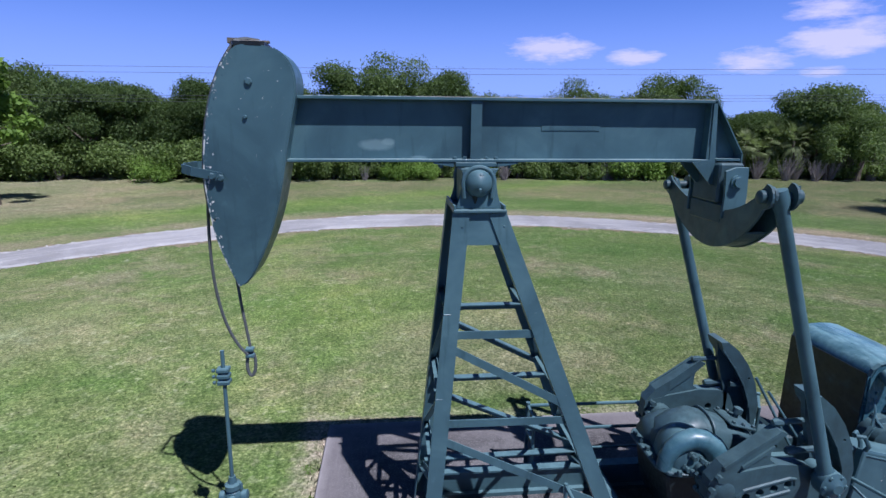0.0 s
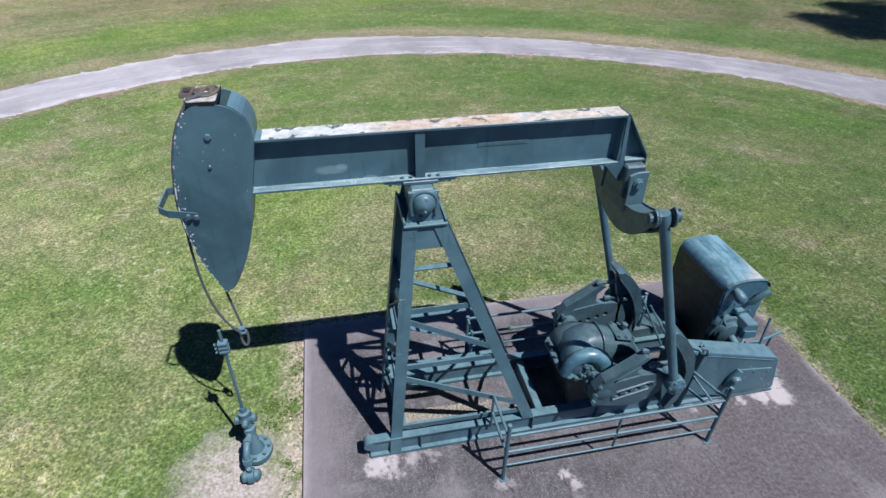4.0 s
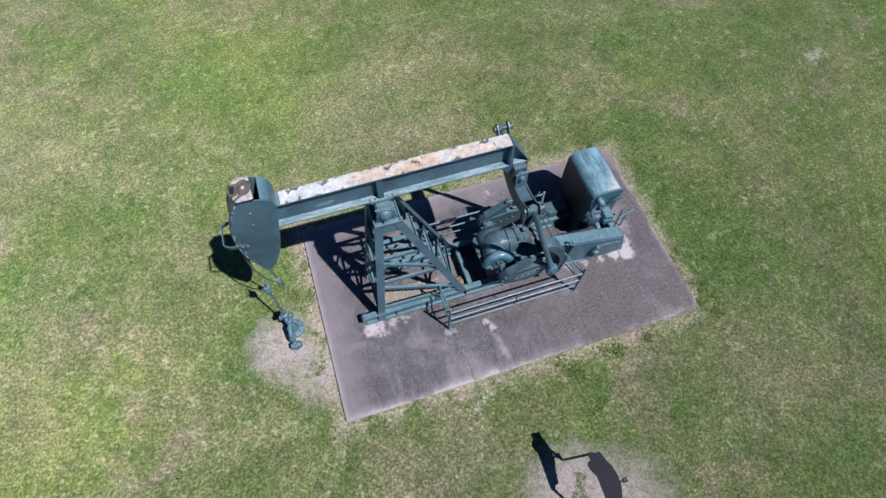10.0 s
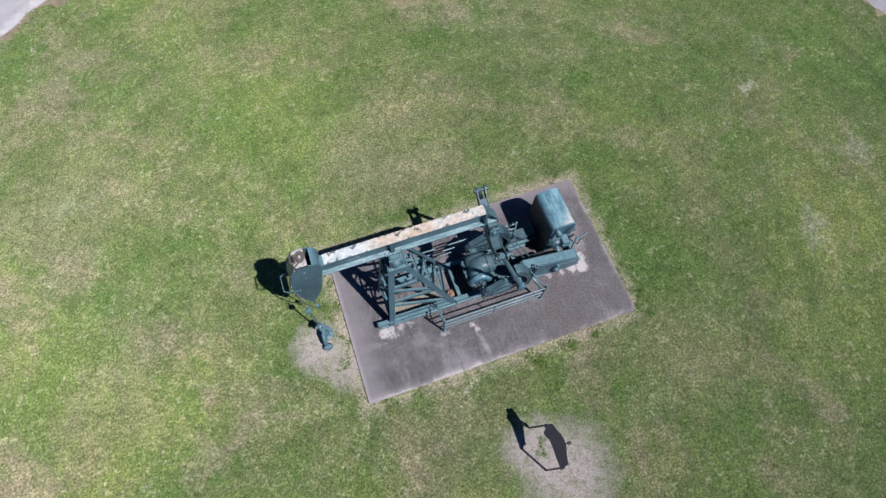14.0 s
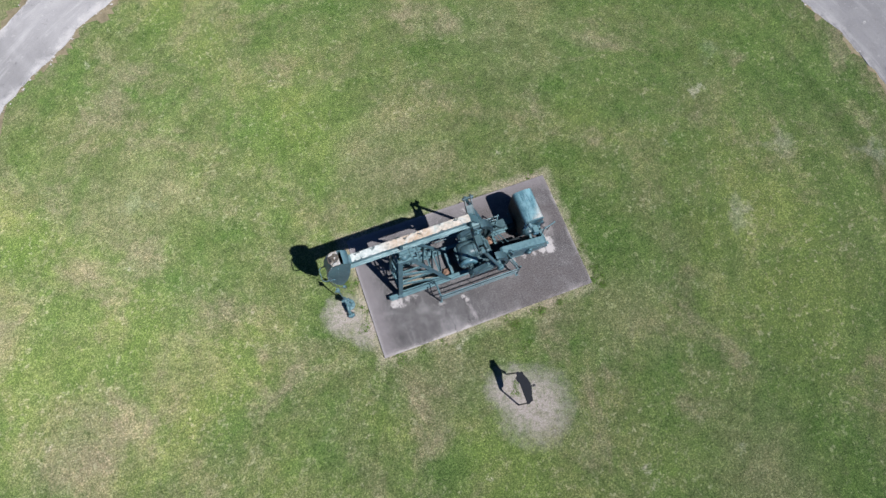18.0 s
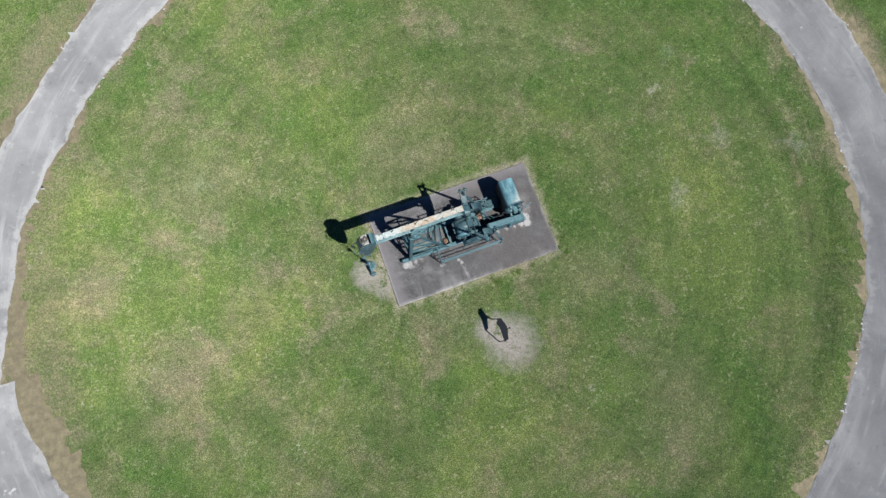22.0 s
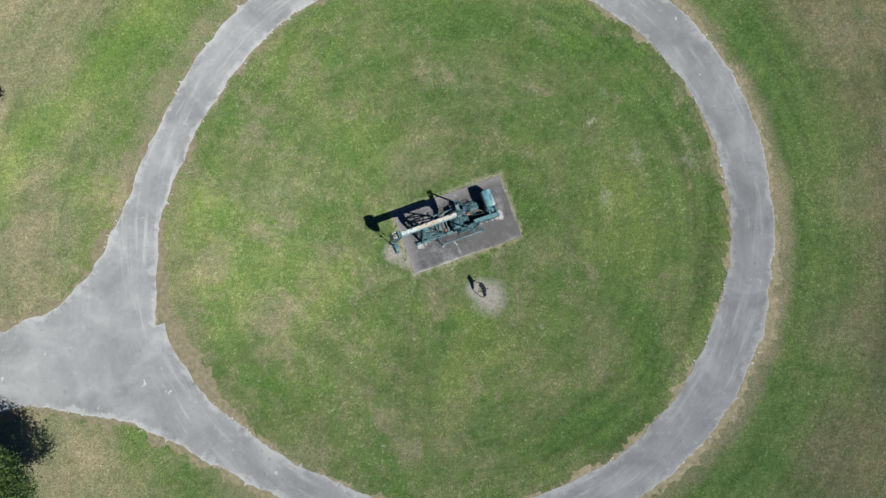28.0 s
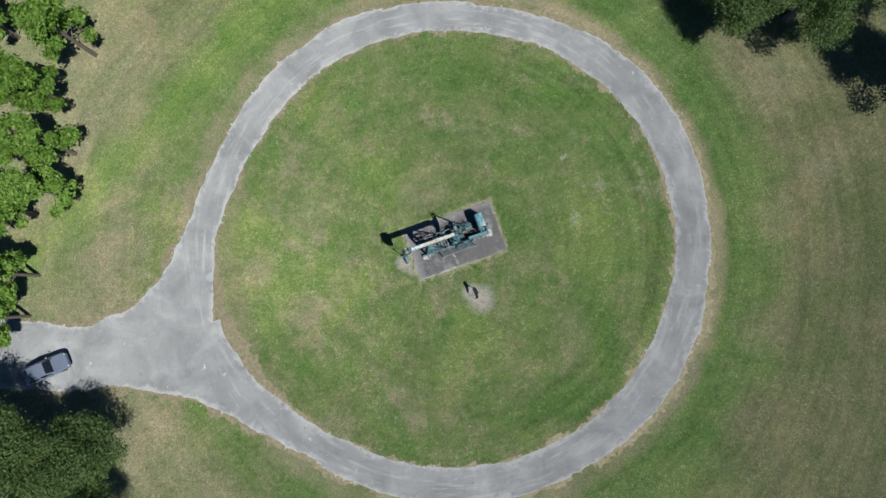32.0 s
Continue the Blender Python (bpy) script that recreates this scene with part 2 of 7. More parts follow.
    d1 = g.math("ADD", far, g.math("MULTIPLY", g.math("SUBTRACT", g.noise(0.16, 7, 0.7, warp=0.4), 0.5), 9.0))
    swath_on = g.ramp(g.math("DIVIDE", d1, 60.0), (0.455, 0.0), (0.475, 0.85), (0.530, 0.75), (0.580, 0.0))
    side = g.ramp(g.math("ADD", 0.5, g.math("MULTIPLY", 0.5, g.math("COSINE", g.math("SUBTRACT", swing, 0.25)))), (0.30, 0.15), (0.62, 1.0))
    col = g.mix(g.math("MULTIPLY", swath_on, side), col, green)
    past = g.ramp(g.math("DIVIDE", d1, 60.0), (0.535, 0.0), (0.60, 1.0))
    col = g.mix(g.math("MULTIPLY", g.math("MULTIPLY", past, side), g.ramp(g.noise(0.11, 7, 0.7, warp=0.5), (0.40, 0.25), (0.56, 0.85))), col, dull)
    for cx, cy, r, k in ((40.5, 8.0, 5.5, 0.8), (38.0, 14.0, 4.0, 0.6), (36.0, -6.0, 3.5, 0.5), (43.0, -3.0, 4.0, 0.6), (30.0, -16.0, 3.5, 0.5), (-26.0, 22.0, 6.0, 0.8), (-22.0, 30.0, 6.0, 0.7), (-14.0, 33.0, 4.0, 0.6), (-27.0, 14.0, 4.0, 0.6)):
        col = g.mix(place_at(cx, cy, r, k), col, dry)
    slant = g.math("ADD", g.math("ABSOLUTE", g.math("ADD", g.math("ADD", g.math("MULTIPLY", x, 0.49), g.math("MULTIPLY", y, -0.87)), 31.2)), g.math("MULTIPLY", g.math("SUBTRACT", g.noise(0.25, 6, 0.7), 0.5), 6.0))
    nw = g.math("MULTIPLY", g.ramp(g.math("DIVIDE", slant, 10.0), (0.05, 0.8), (0.34, 0.0)), g.ramp(g.math("DIVIDE", g.math("SUBTRACT", y, 10.0), 10.0), (0.0, 0.0), (0.4, 1.0)))
    col = g.mix(g.math("MULTIPLY", nw, g.ramp(g.math("DIVIDE", far, 60.0), (0.455, 0.0), (0.48, 1.0))), col, lush)
    # clumps a hand's width to a foot across
    clump = g.math("ADD", g.math("MULTIPLY", g.noise(7.5, 5, 0.75), 0.55), g.math("MULTIPLY", g.noise(2.6, 5, 0.7), 0.45))
    col = g.mix(0.35, col, g.ramp(clump, (0.37, (0.50, 0.54, 0.46)), (0.50, (0.96, 1.0, 0.92)), (0.63, (1.85, 1.70, 1.66))), "MULTIPLY")
    ruts = g.math("ADD", g.math("MULTIPLY", g.noise(1.9, 5, 0.7), 0.6), g.math("MULTIPLY", g.noise(0.5, 6, 0.7, stretch=(1.0, 2.2, 1.0)), 0.4))
    col = g.mix(0.34, col, g.ramp(ruts, (0.40, (0.60, 0.64, 0.58)), (0.50, (1.0, 1.0, 1.0)), (0.60, (1.42, 1.36, 1.40))), "MULTIPLY")
    # dry tufts and clover heads, a hand or two across
    col = g.mix(g.ramp(g.noise(3.1, 4, 0.66), (0.575, 0.0), (0.66, 0.34)), col, g.ramp(fine, (0.3, (0.24, 0.245, 0.13)), (0.7, (0.47, 0.455, 0.30))))
    col = g.mix(g.ramp(g.noise(2.7, 4, 0.66), (0.34, 0.42), (0.43, 0.0)), col, g.ramp(fine, (0.3, (0.050, 0.085, 0.022)), (0.7, (0.14, 0.20, 0.062))))
    flock = g.ramp(g.noise(0.33, 4, 0.6), (0.42, 0.25), (0.58, 1.0))
    col = g.mix(g.math("MULTIPLY", flock, g.ramp(g.noise(4.4, 3, 0.62), (0.59, 0.0), (0.66, 0.60))), col, (0.46, 0.465, 0.29))
    col = g.mix(g.ramp(g.noise(4.9, 3, 0.62), (0.33, 0.34), (0.41, 0.0)), col, (0.070, 0.105, 0.032))
    # mown round and round, in rings
    turn = g.math("ARCTAN2", g.math("SUBTRACT", y, 2.5), g.math("SUBTRACT", x, 4.3))
    swath = g.n.new("ShaderNodeCombineXYZ")
    g.put(g.math("MULTIPLY", turn, 1.4), swath.inputs["X"])
    g.put(g.math("MULTIPLY", far, 0.85), swath.inputs["Y"])
    rings = g.noise(1.0, 3, 0.6, where=swath.outputs["Vector"])
    east_rim = g.math("MULTIPLY", g.ramp(g.math("DIVIDE", far, 60.0), (0.27, 0.0), (0.33, 1.0), (0.372, 1.0), (0.40, 0.3)), g.ramp(g.math("COSINE", g.math("ADD", turn, 0.35)), (0.0, 0.0), (0.7, 0.5)))
    col = g.mix(g.math("ADD", 0.28, east_rim), col, g.ramp(rings, (0.36, (0.70, 0.74, 0.68)), (0.50, (1.0, 1.0, 1.0)), (0.64, (1.28, 1.24, 1.24))), "MULTIPLY")
    # worn strip of bare earth along the road's edges
    wob = g.math("MULTIPLY", g.math("SUBTRACT", g.noise(0.35, 6, 0.66), 0.5), 3.2)
    d2 = g.math("ADD", far, wob)
    earth = g.ramp(fine, (0.3, (0.165, 0.136, 0.088)), (0.7, (0.38, 0.330, 0.235)))
    strip = g.ramp(g.math("DIVIDE", d2, 60.0), (0.358, 0.0), (0.374, 0.6), (0.450, 0.75), (0.466, 0.0))
    col = g.mix(g.math("MULTIPLY", strip, g.ramp(tuft, (0.38, 0.25), (0.6, 1.0))), col, earth)
    # a soft tan band of dead grass outside the loop, broadest in the east
    tan_band = g.ramp(g.math("DIVIDE", g.math("ADD", far, g.math("MULTIPLY", g.math("SUBTRACT", g.noise(0.5, 7, 0.72), 0.5), 2.0)), 60.0), (0.425, 0.0), (0.437, 0.85), (0.452, 0.70), (0.468, 0.0))
    reach = g.ramp(g.math("COSINE", g.math("SUBTRACT", turn, 0.2)), (-0.6, 0.45), (0.4, 1.0))
    col = g.mix(g.math("MULTIPLY", g.math("MULTIPLY", tan_band, reach), g.ramp(tuft, (0.34, 0.45), (0.55, 1.0))), col, g.ramp(fine, (0.3, (0.250, 0.208, 0.140)), (0.7, (0.52, 0.445, 0.325))))
    # dry border along the slab
    bx = g.math("SUBTRACT", g.math("ABSOLUTE", g.math("SUBTRACT", x, 4.57)), 4.57)
    by = g.math("SUBTRACT", g.math("ABSOLUTE", g.math("SUBTRACT", y, 2.625)), 2.625)
    bd = g.math("ADD", g.math("MAXIMUM", bx, by), g.math("MULTIPLY", g.math("SUBTRACT", g.noise(2.0, 7, 0.72), 0.5), 0.9))
    col = g.mix(g.math("MULTIPLY", g.ramp(bd, (0.05, 0.95), (0.20, 0.75), (0.48, 0.0)), g.ramp(tuft, (0.36, 0.35), (0.55, 1.0))), col, g.ramp(fine, (0.3, (0.33, 0.265, 0.20)), (0.7, (0.66, 0.57, 0.47))))
    # sandy bare patches round the wellhead and the sign
    sand = g.ramp(fine, (0.3, (0.27, 0.235, 0.21)), (0.7, (0.54, 0.49, 0.45)))
    col = g.mix(1.0, col, (0.705, 0.742, 0.70), "MULTIPLY")
    # paler west and north-west of the machine: thinner grass, plus the sun's hot spot painted in
    thin = g.math("ADD", ring_distance(g, -9.0, 6.5), g.math("MULTIPLY", g.math("SUBTRACT", g.noise(0.2, 7, 0.7, warp=0.6), 0.5), 16.0))
    col = g.mix(g.ramp(g.math("DIVIDE", thin, 18.0), (0.1, 1.0), (0.8, 0.0)), col, (1.29, 1.25, 1.29), "MULTIPLY")
    # drifts of greener and of paler grass, some metres across
    drift = g.noise(0.085, 5, 0.62, warp=0.9)
    col = g.mix(0.75, col, g.ramp(drift, (0.40, (0.78, 0.90, 0.70)), (0.50, (1.0, 1.0, 1.0)), (0.60, (1.26, 1.16, 1.18))), "MULTIPLY")
    col = g.mix(0.45, col, g.ramp(g.noise(0.30, 6, 0.66, warp=0.7), (0.40, (0.78, 0.92, 0.70)), (0.50, (1.0, 1.0, 1.0)), (0.60, (1.28, 1.15, 1.22))), "MULTIPLY")
    # flecks of straw and dark gaps, two fingers wide
    col = g.mix(1.0, col, g.ramp(g.noise(15, 2, 0.5), (0.36, (0.68, 0.71, 0.66)), (0.46, (1.0, 1.0, 1.0)), (0.54, (1.0, 1.0, 1.0)), (0.64, (1.39, 1.33, 1.36))), "MULTIPLY")
    col = g.mix(1.0, col, g.ramp(g.noise(32, 2, 0.5), (0.34, (0.70, 0.73, 0.68)), (0.45, (1.0, 1.0, 1.0)), (0.55, (1.0, 1.0, 1.0)), (0.66, (1.34, 1.30, 1.30))), "MULTIPLY")
    for cx, cy, r0, r1 in ((-1.05, 2.25, 0.35, 1.05), (-0.4, 1.35, 0.2, 0.9), (5.0, -3.7, 0.6, 1.8), (4.2, -2.8, 0.3, 1.1)):
        col = g.mix(g.math("MULTIPLY", near_spot(g, cx, cy, r0, r1), g.ramp(tuft, (0.36, 0.45), (0.55, 0.95))), col, sand)
    return col


def make_grass():
    g = Mat("mown_grass", 0.9, spec=0.2)
    g.b.inputs["Diffuse Roughness"].default_value = 1.0
    fine, tuft = g.noise(22, 6, 0.72), g.noise(5.5, 5, 0.65)
    g.bump(g.math("ADD", g.math("MULTIPLY", fine, 0.6), tuft), 0.5, 0.05)
    return g.done(grass_colour(g, fine))


def make_blade():
    g = Mat("grass_blades", 0.8, spec=0.15)
    g.b.inputs["Diffuse Roughness"].default_value = 1.0
    tone = g.math("ADD", 0.445, g.math("MULTIPLY", g.island(), 0.22))
    col = grass_colour(g, tone)
    tr = g.n.new("ShaderNodeBsdfTranslucent")
    g.put(col, tr.inputs["Color"])
    both = g.n.new("ShaderNodeMixShader")
    both.inputs["Fac"].default_value = 0.50
    g.l.new(g.b.outputs["BSDF"], both.inputs[1])
    g.l.new(tr.outputs["BSDF"], both.inputs[2])
    g.l.new(both.outputs["Shader"], g.n["Material Output"].inputs["Surface"])
    return g.done(col)


def make_asphalt():
    g = Mat("worn_asphalt", 0.88, spec=0.25)
    g.b.inputs["Diffuse Roughness"].default_value = 1.0
    fine, mid, big = g.noise(60, 5, 0.7), g.noise(2.4, 6, 0.65), g.noise(0.28, 5, 0.6, warp=0.5)
    col = g.ramp(big, (0.35, (0.290, 0.287, 0.286)), (0.55, (0.380, 0.376, 0.374)), (0.72, (0.47, 0.463, 0.455)))
    col = g.mix(g.ramp(mid, (0.60, 0.0), (0.74, 0.65)), col, (0.62, 0.61, 0.59))
    col = g.mix(g.ramp(mid, (0.28, 0.5), (0.40, 0.0)), col, (0.14, 0.138, 0.14))
    # scuffs and pale grit drawn out along the loop
    x, y, z = g.split()
    turn = g.math("ARCTAN2", g.math("SUBTRACT", y, 2.5), g.math("SUBTRACT", x, 4.2))
    lane = g.n.new("ShaderNodeCombineXYZ")
    g.put(g.math("MULTIPLY", turn, 4.0), lane.inputs["X"])
    g.put(g.math("MULTIPLY", ring_distance(g, 4.2, 2.5), 1.5), lane.inputs["Y"])
    drawn = g.noise(1.0, 7, 0.7, where=lane.outputs["Vector"])
    loop = g.ramp(g.math("DIVIDE", ring_distance(g, 4.2, 2.5), 60.0), (0.44, 1.0), (0.47, 0.15))
    col = g.mix(g.math("MULTIPLY", loop, g.ramp(drawn, (0.52, 0.0), (0.70, 0.65))), col, (0.60, 0.59, 0.58))
    col = g.mix(g.ramp(drawn, (0.30, 0.30), (0.42, 0.0)), col, (0.20, 0.20, 0.205))
    # the margins are worn down to pale grit, raggedly
    rim = g.n.new("ShaderNodeAttribute")
    rim.attribute_name = "edge"
    worn = g.math("ADD", rim.outputs["Fac"], g.math("MULTIPLY", g.math("SUBTRACT", g.noise(0.6, 8, 0.76), 0.5), 3.2))
    col = g.mix(g.ramp(g.math("ADD", worn, 1.0), (0.62, 0.0), (1.0, 0.60)), col, (0.58, 0.565, 0.55))
    # shell patches where the surface has gone
    col = g.mix(g.ramp(g.noise(0.75, 8, 0.74, warp=0.3), (0.655, 0.0), (0.675, 0.8)), col, (0.66, 0.65, 0.63))
    col = g.mix(0.35, col, g.ramp(fine, (0.3, 0.12), (0.7, 0.45)), "OVERLAY")
    g.bump(g.math("ADD", fine, g.math("MULTIPLY", mid, 0.6)), 0.5, 0.012)
    return g.done(col)


def make_slab():
    g = Mat("stained_concrete", 0.85, spec=0.3)
    x, y, z = g.split()
    fine, speck, mid, big = g.noise(38, 6, 0.72), g.noise(90, 3, 0.6), g.noise(3.2, 8, 0.72), g.noise(0.55, 6, 0.65, warp=0.7)
    streak = g.noise(2.2, 7, 0.75, stretch=(4.0, 0.7, 1.0))
    col = g.ramp(big, (0.39, (0.061, 0.0595, 0.059)), (0.50, (0.100, 0.0975, 0.097)), (0.62, (0.184, 0.179, 0.177)))
    col = g.mix(g.ramp(streak, (0.50, 0.0), (0.72, 0.40)), col, (0.23, 0.218, 0.216))
    col = g.mix(g.ramp(mid, (0.54, 0.0), (0.72, 0.45)), col, (0.255, 0.243, 0.240))
    col = g.mix(g.ramp(mid, (0.32, 0.7), (0.47, 0.0)), col, (0.055, 0.053, 0.053))
    # exposed grit and fine pits
    col = g.mix(g.ramp(fine, (0.54, 0.0), (0.63, 0.6)), col, (0.34, 0.315, 0.305))
    col = g.mix(g.ramp(fine, (0.30, 0.6), (0.42, 0.0)), col, (0.05, 0.045, 0.048))
    col = g.mix(g.ramp(speck, (0.62, 0.0), (0.67, 0.85)), col, (0.52, 0.49, 0.47))
    col = g.mix(g.ramp(g.noise(11, 6, 0.75), (0.60, 0.0), (0.70, 0.45)), col, (0.31, 0.298, 0.294))
    grain = g.noise(17, 8, 0.82)
    col = g.mix(g.ramp(grain, (0.55, 0.0), (0.64, 0.55)), col, (0.33, 0.318, 0.315))
    col = g.mix(g.ramp(grain, (0.34, 0.65), (0.45, 0.0)), col, (0.045, 0.041, 0.043))
    # scrubbed pale margin, broadest along the front
    rag = g.math("MULTIPLY", g.math("SUBTRACT", g.noise(3.0, 8, 0.75), 0.5), 0.20)
    e = g.math("MINIMUM", g.math("MINIMUM", x, g.math("SUBTRACT", 9.14, x)), g.math("SUBTRACT", 5.25, y))
    col = g.mix(g.ramp(g.math("ADD", e, g.math("MULTIPLY", rag, 0.9)), (0.02, 0.75), (0.06, 0.40), (0.15, 0.0)), col, (0.52, 0.495, 0.475))
    front = g.math("ADD", y, g.math("ADD", rag, g.math("MULTIPLY", g.math("SUBTRACT", g.noise(0.9, 5, 0.6), 0.50), 0.55)))
    col = g.mix(g.ramp(front, (0.02, 0.75), (0.07, 0.28), (0.20, 0.0)), col, (0.48, 0.445, 0.42))
    # rain has drawn streaks from the front edge inwards
    drip = g.noise(1.0, 6, 0.7, stretch=(7.0, 0.5, 1.0))
    col = g.mix(g.math("MULTIPLY", g.ramp(y, (0.1, 0.55), (1.5, 0.0)), g.ramp(drip, (0.52, 0.0), (0.64, 0.8))), col, (0.26, 0.245, 0.235))
    # brown tea-coloured stains over the open part
    tea = g.noise(0.8, 7, 0.72, warp=0.6)
    col = g.mix(g.math("MULTIPLY", g.ramp(g.math("DIVIDE", x, 9.14), (0.42, 0.0), (0.66, 1.0)), g.ramp(tea, (0.40, 0.35), (0.56, 0.88))), col, g.ramp(grain, (0.40, (0.058, 0.051, 0.049)), (0.60, (0.165, 0.150, 0.146))))
    # rain-washed paler strips along the west end and the back
    wash = g.math("ADD", g.math("MINIMUM", x, g.math("MULTIPLY", g.math("SUBTRACT", 5.25, y), 1.2)), g.math("MULTIPLY", g.math("SUBTRACT", g.noise(1.4, 7, 0.7), 0.5), 0.9))
    col = g.mix(g.ramp(wash, (0.25, 0.60), (0.85, 0.0)), col, (0.235, 0.215, 0.215))
    brush = g.noise(1.0, 5, 0.75, stretch=(26.0, 1.6, 1.0))
    col = g.mix(g.ramp(brush, (0.56, 0.0), (0.70, 0.40)), col, (0.30, 0.285, 0.28))
    # lime patches: at the post's foot, the old joint, under the engine's end
    lime = (0.52, 0.49, 0.47)
    for cx, cy, r0, r1, k in ((1.10, 1.97, 0.12, 0.22, 0.8), (1.32, 1.92, 0.10, 0.20, 0.7), (1.62, 1.98, 0.06, 0.16, 0.55), (1.95, 2.02, 0.03, 0.12, 0.4), (2.9, 1.36, 0.02, 0.10, 0.5), (3.9, 1.30, 0.02, 0.12, 0.75), (3.95, 1.12, 0.02, 0.10, 0.6), (8.05, 2.02, 0.16, 0.30, 0.8), (7.75, 2.0, 0.10, 0.20, 0.75), (8.15, 2.3, 0.10, 0.24, 0.7), (8.3, 2.75, 0.0, 0.30, 0.4), (7.35, 2.06, 0.05, 0.13, 0.65), (6.9, 2.06, 0.04, 0.12, 0.6), (6.4, 2.06, 0.03, 0.10, 0.5), (8.12, 2.45, 0.06, 0.15, 0.6), (8.25, 3.3, 0.0, 0.5, 0.25), (5.2, 4.9, 0.0, 0.12, 0.7)):
        col = g.mix(g.math("MULTIPLY", near_spot(g, cx, cy, r0, r1, 0.34, 5), k), col, lime)
    jx = g.math("ABSOLUTE", g.math("SUBTRACT", g.math("ADD", x, g.math("MULTIPLY", y, 0.15)), g.math("ADD", 4.08, g.math("MULTIPLY", g.math("SUBTRACT", g.noise(3.5, 6, 0.75), 0.5), 0.5))))
    joint = g.math("MULTIPLY", g.ramp(jx, (0.02, 0.45), (0.12, 0.0)), g.math("MULTIPLY", g.math("LESS_THAN", y, 1.1), g.ramp(mid, (0.42, 0.2), (0.58, 1.0))))
    col = g.mix(joint, col, (0.42, 0.39, 0.38))
    # hairline cracks running to the front edge
    for cx, lean in ((3.1, 0.10), (3.75, -0.06), (6.2, 0.08)):
        cr = g.math("ABSOLUTE", g.math("SUBTRACT", g.math("ADD", x, g.math("MULTIPLY", y, lean)), g.math("ADD", cx, g.math("MULTIPLY", g.math("SUBTRACT", g.noise(1.6, 7, 0.7), 0.5), 0.5))))
        col = g.mix(g.math("MULTIPLY", g.ramp(cr, (0.004, 0.7), (0.012, 0.0)), g.math("LESS_THAN", y, 1.3)), col, (0.04, 0.036, 0.036))
    g.bump(g.math("ADD", fine, mid), 0.45, 0.012)
    return g.done(col)


def make_paint(name="blue_green_machine_paint", grime=0.0):
    g = Mat(name, 0.42, spec=0.30)
    nz, mid, fine = g.noise(1.1, 5, 0.6, warp=0.6), g.noise(9, 6, 0.65), g.noise(55, 4, 0.7)
    col = g.ramp(nz, (0.32, (0.042, 0.086, 0.104)), (0.55, (0.064, 0.128, 0.148)), (0.75, (0.094, 0.176, 0.194)))
    col = g.mix(g.ramp(mid, (0.60, 0.0), (0.78, 0.5)), col, (0.090, 0.180, 0.205))
    # runs and grime
    run = g.noise(3, 5, 0.6, stretch=(3.0, 3.0, 0.35))
    col = g.mix(g.ramp(run, (0.28, 0.40), (0.42, 0.0)), col, (0.018, 0.042, 0.050))
    # chipped spots
    col = g.mix(g.ramp(fine, (0.735, 0.0), (0.775, 0.85)), col, (0.42, 0.43, 0.40))
    # a pale scuff and some bird lime on the beam's web
    x, y, z = g.split()
    for cx, cz, wx, wz in ((0.93, 4.60, 0.20, 0.065), (1.36, 4.475, 0.10, 0.022), (1.05, 4.63, 0.08, 0.04)):
        d = g.math("ADD", g.math("POWER", g.math("DIVIDE", g.math("SUBTRACT", x, cx), wx), 2.0), g.math("POWER", g.math("DIVIDE", g.math("SUBTRACT", z, cz), wz), 2.0))
        on = g.math("MULTIPLY", g.ramp(g.math("ADD", d, g.math("SUBTRACT", mid, 0.5)), (0.35, 0.55), (1.0, 0.0)), g.math("LESS_THAN", g.math("ABSOLUTE", g.math("SUBTRACT", y, 2.76)), 0.03))
        col = g.mix(on, col, (0.20, 0.30, 0.31))
    # faces turned upwards are paler: their sunlit brightness is mixed into the colour
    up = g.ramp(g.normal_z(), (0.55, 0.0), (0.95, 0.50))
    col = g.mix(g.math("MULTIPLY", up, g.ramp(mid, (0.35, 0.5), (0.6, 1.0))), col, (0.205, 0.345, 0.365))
    # the beam's lower flange is worn pale in streaks, with bird lime towards the head
    ledge = g.math("MULTIPLY", g.math("LESS_THAN", g.math("ABSOLUTE", g.math("SUBTRACT", z, 4.455)), 0.022), g.ramp(g.normal_z(), (0.5, 0.0), (0.9, 1.0)))
    wear = g.noise(1.0, 7, 0.72, stretch=(2.2, 14.0, 1.0))
    col = g.mix(g.math("MULTIPLY", ledge, g.ramp(wear, (0.44, 0.10), (0.60, 0.75))), col, (0.34, 0.47, 0.47))
    lime = g.math("MULTIPLY", ledge, g.ramp(g.math("DIVIDE", x, 5.0), (0.12, 0.2), (0.20, 1.0), (0.36, 1.0), (0.46, 0.1)))
    col = g.mix(g.math("MULTIPLY", lime, g.ramp(g.noise(24, 3, 0.6), (0.60, 0.0), (0.64, 0.9))), col, (0.66, 0.66, 0.62))
    if grime:
        film = g.noise(3.5, 7, 0.72, warp=0.6)
        col = g.mix(g.ramp(film, (0.34, min(1.0, grime * 1.5)), (0.62, grime * 0.6)), col, (0.024, 0.036, 0.040))
    g.bump(g.math("ADD", g.math("MULTIPLY", mid, 0.6), g.math("MULTIPLY", fine, 0.4)), 0.16 + grime * 0.2, 0.01)
    return g.done(col, g.ramp(mid, (0.3, 0.28), (0.7, 0.52)))


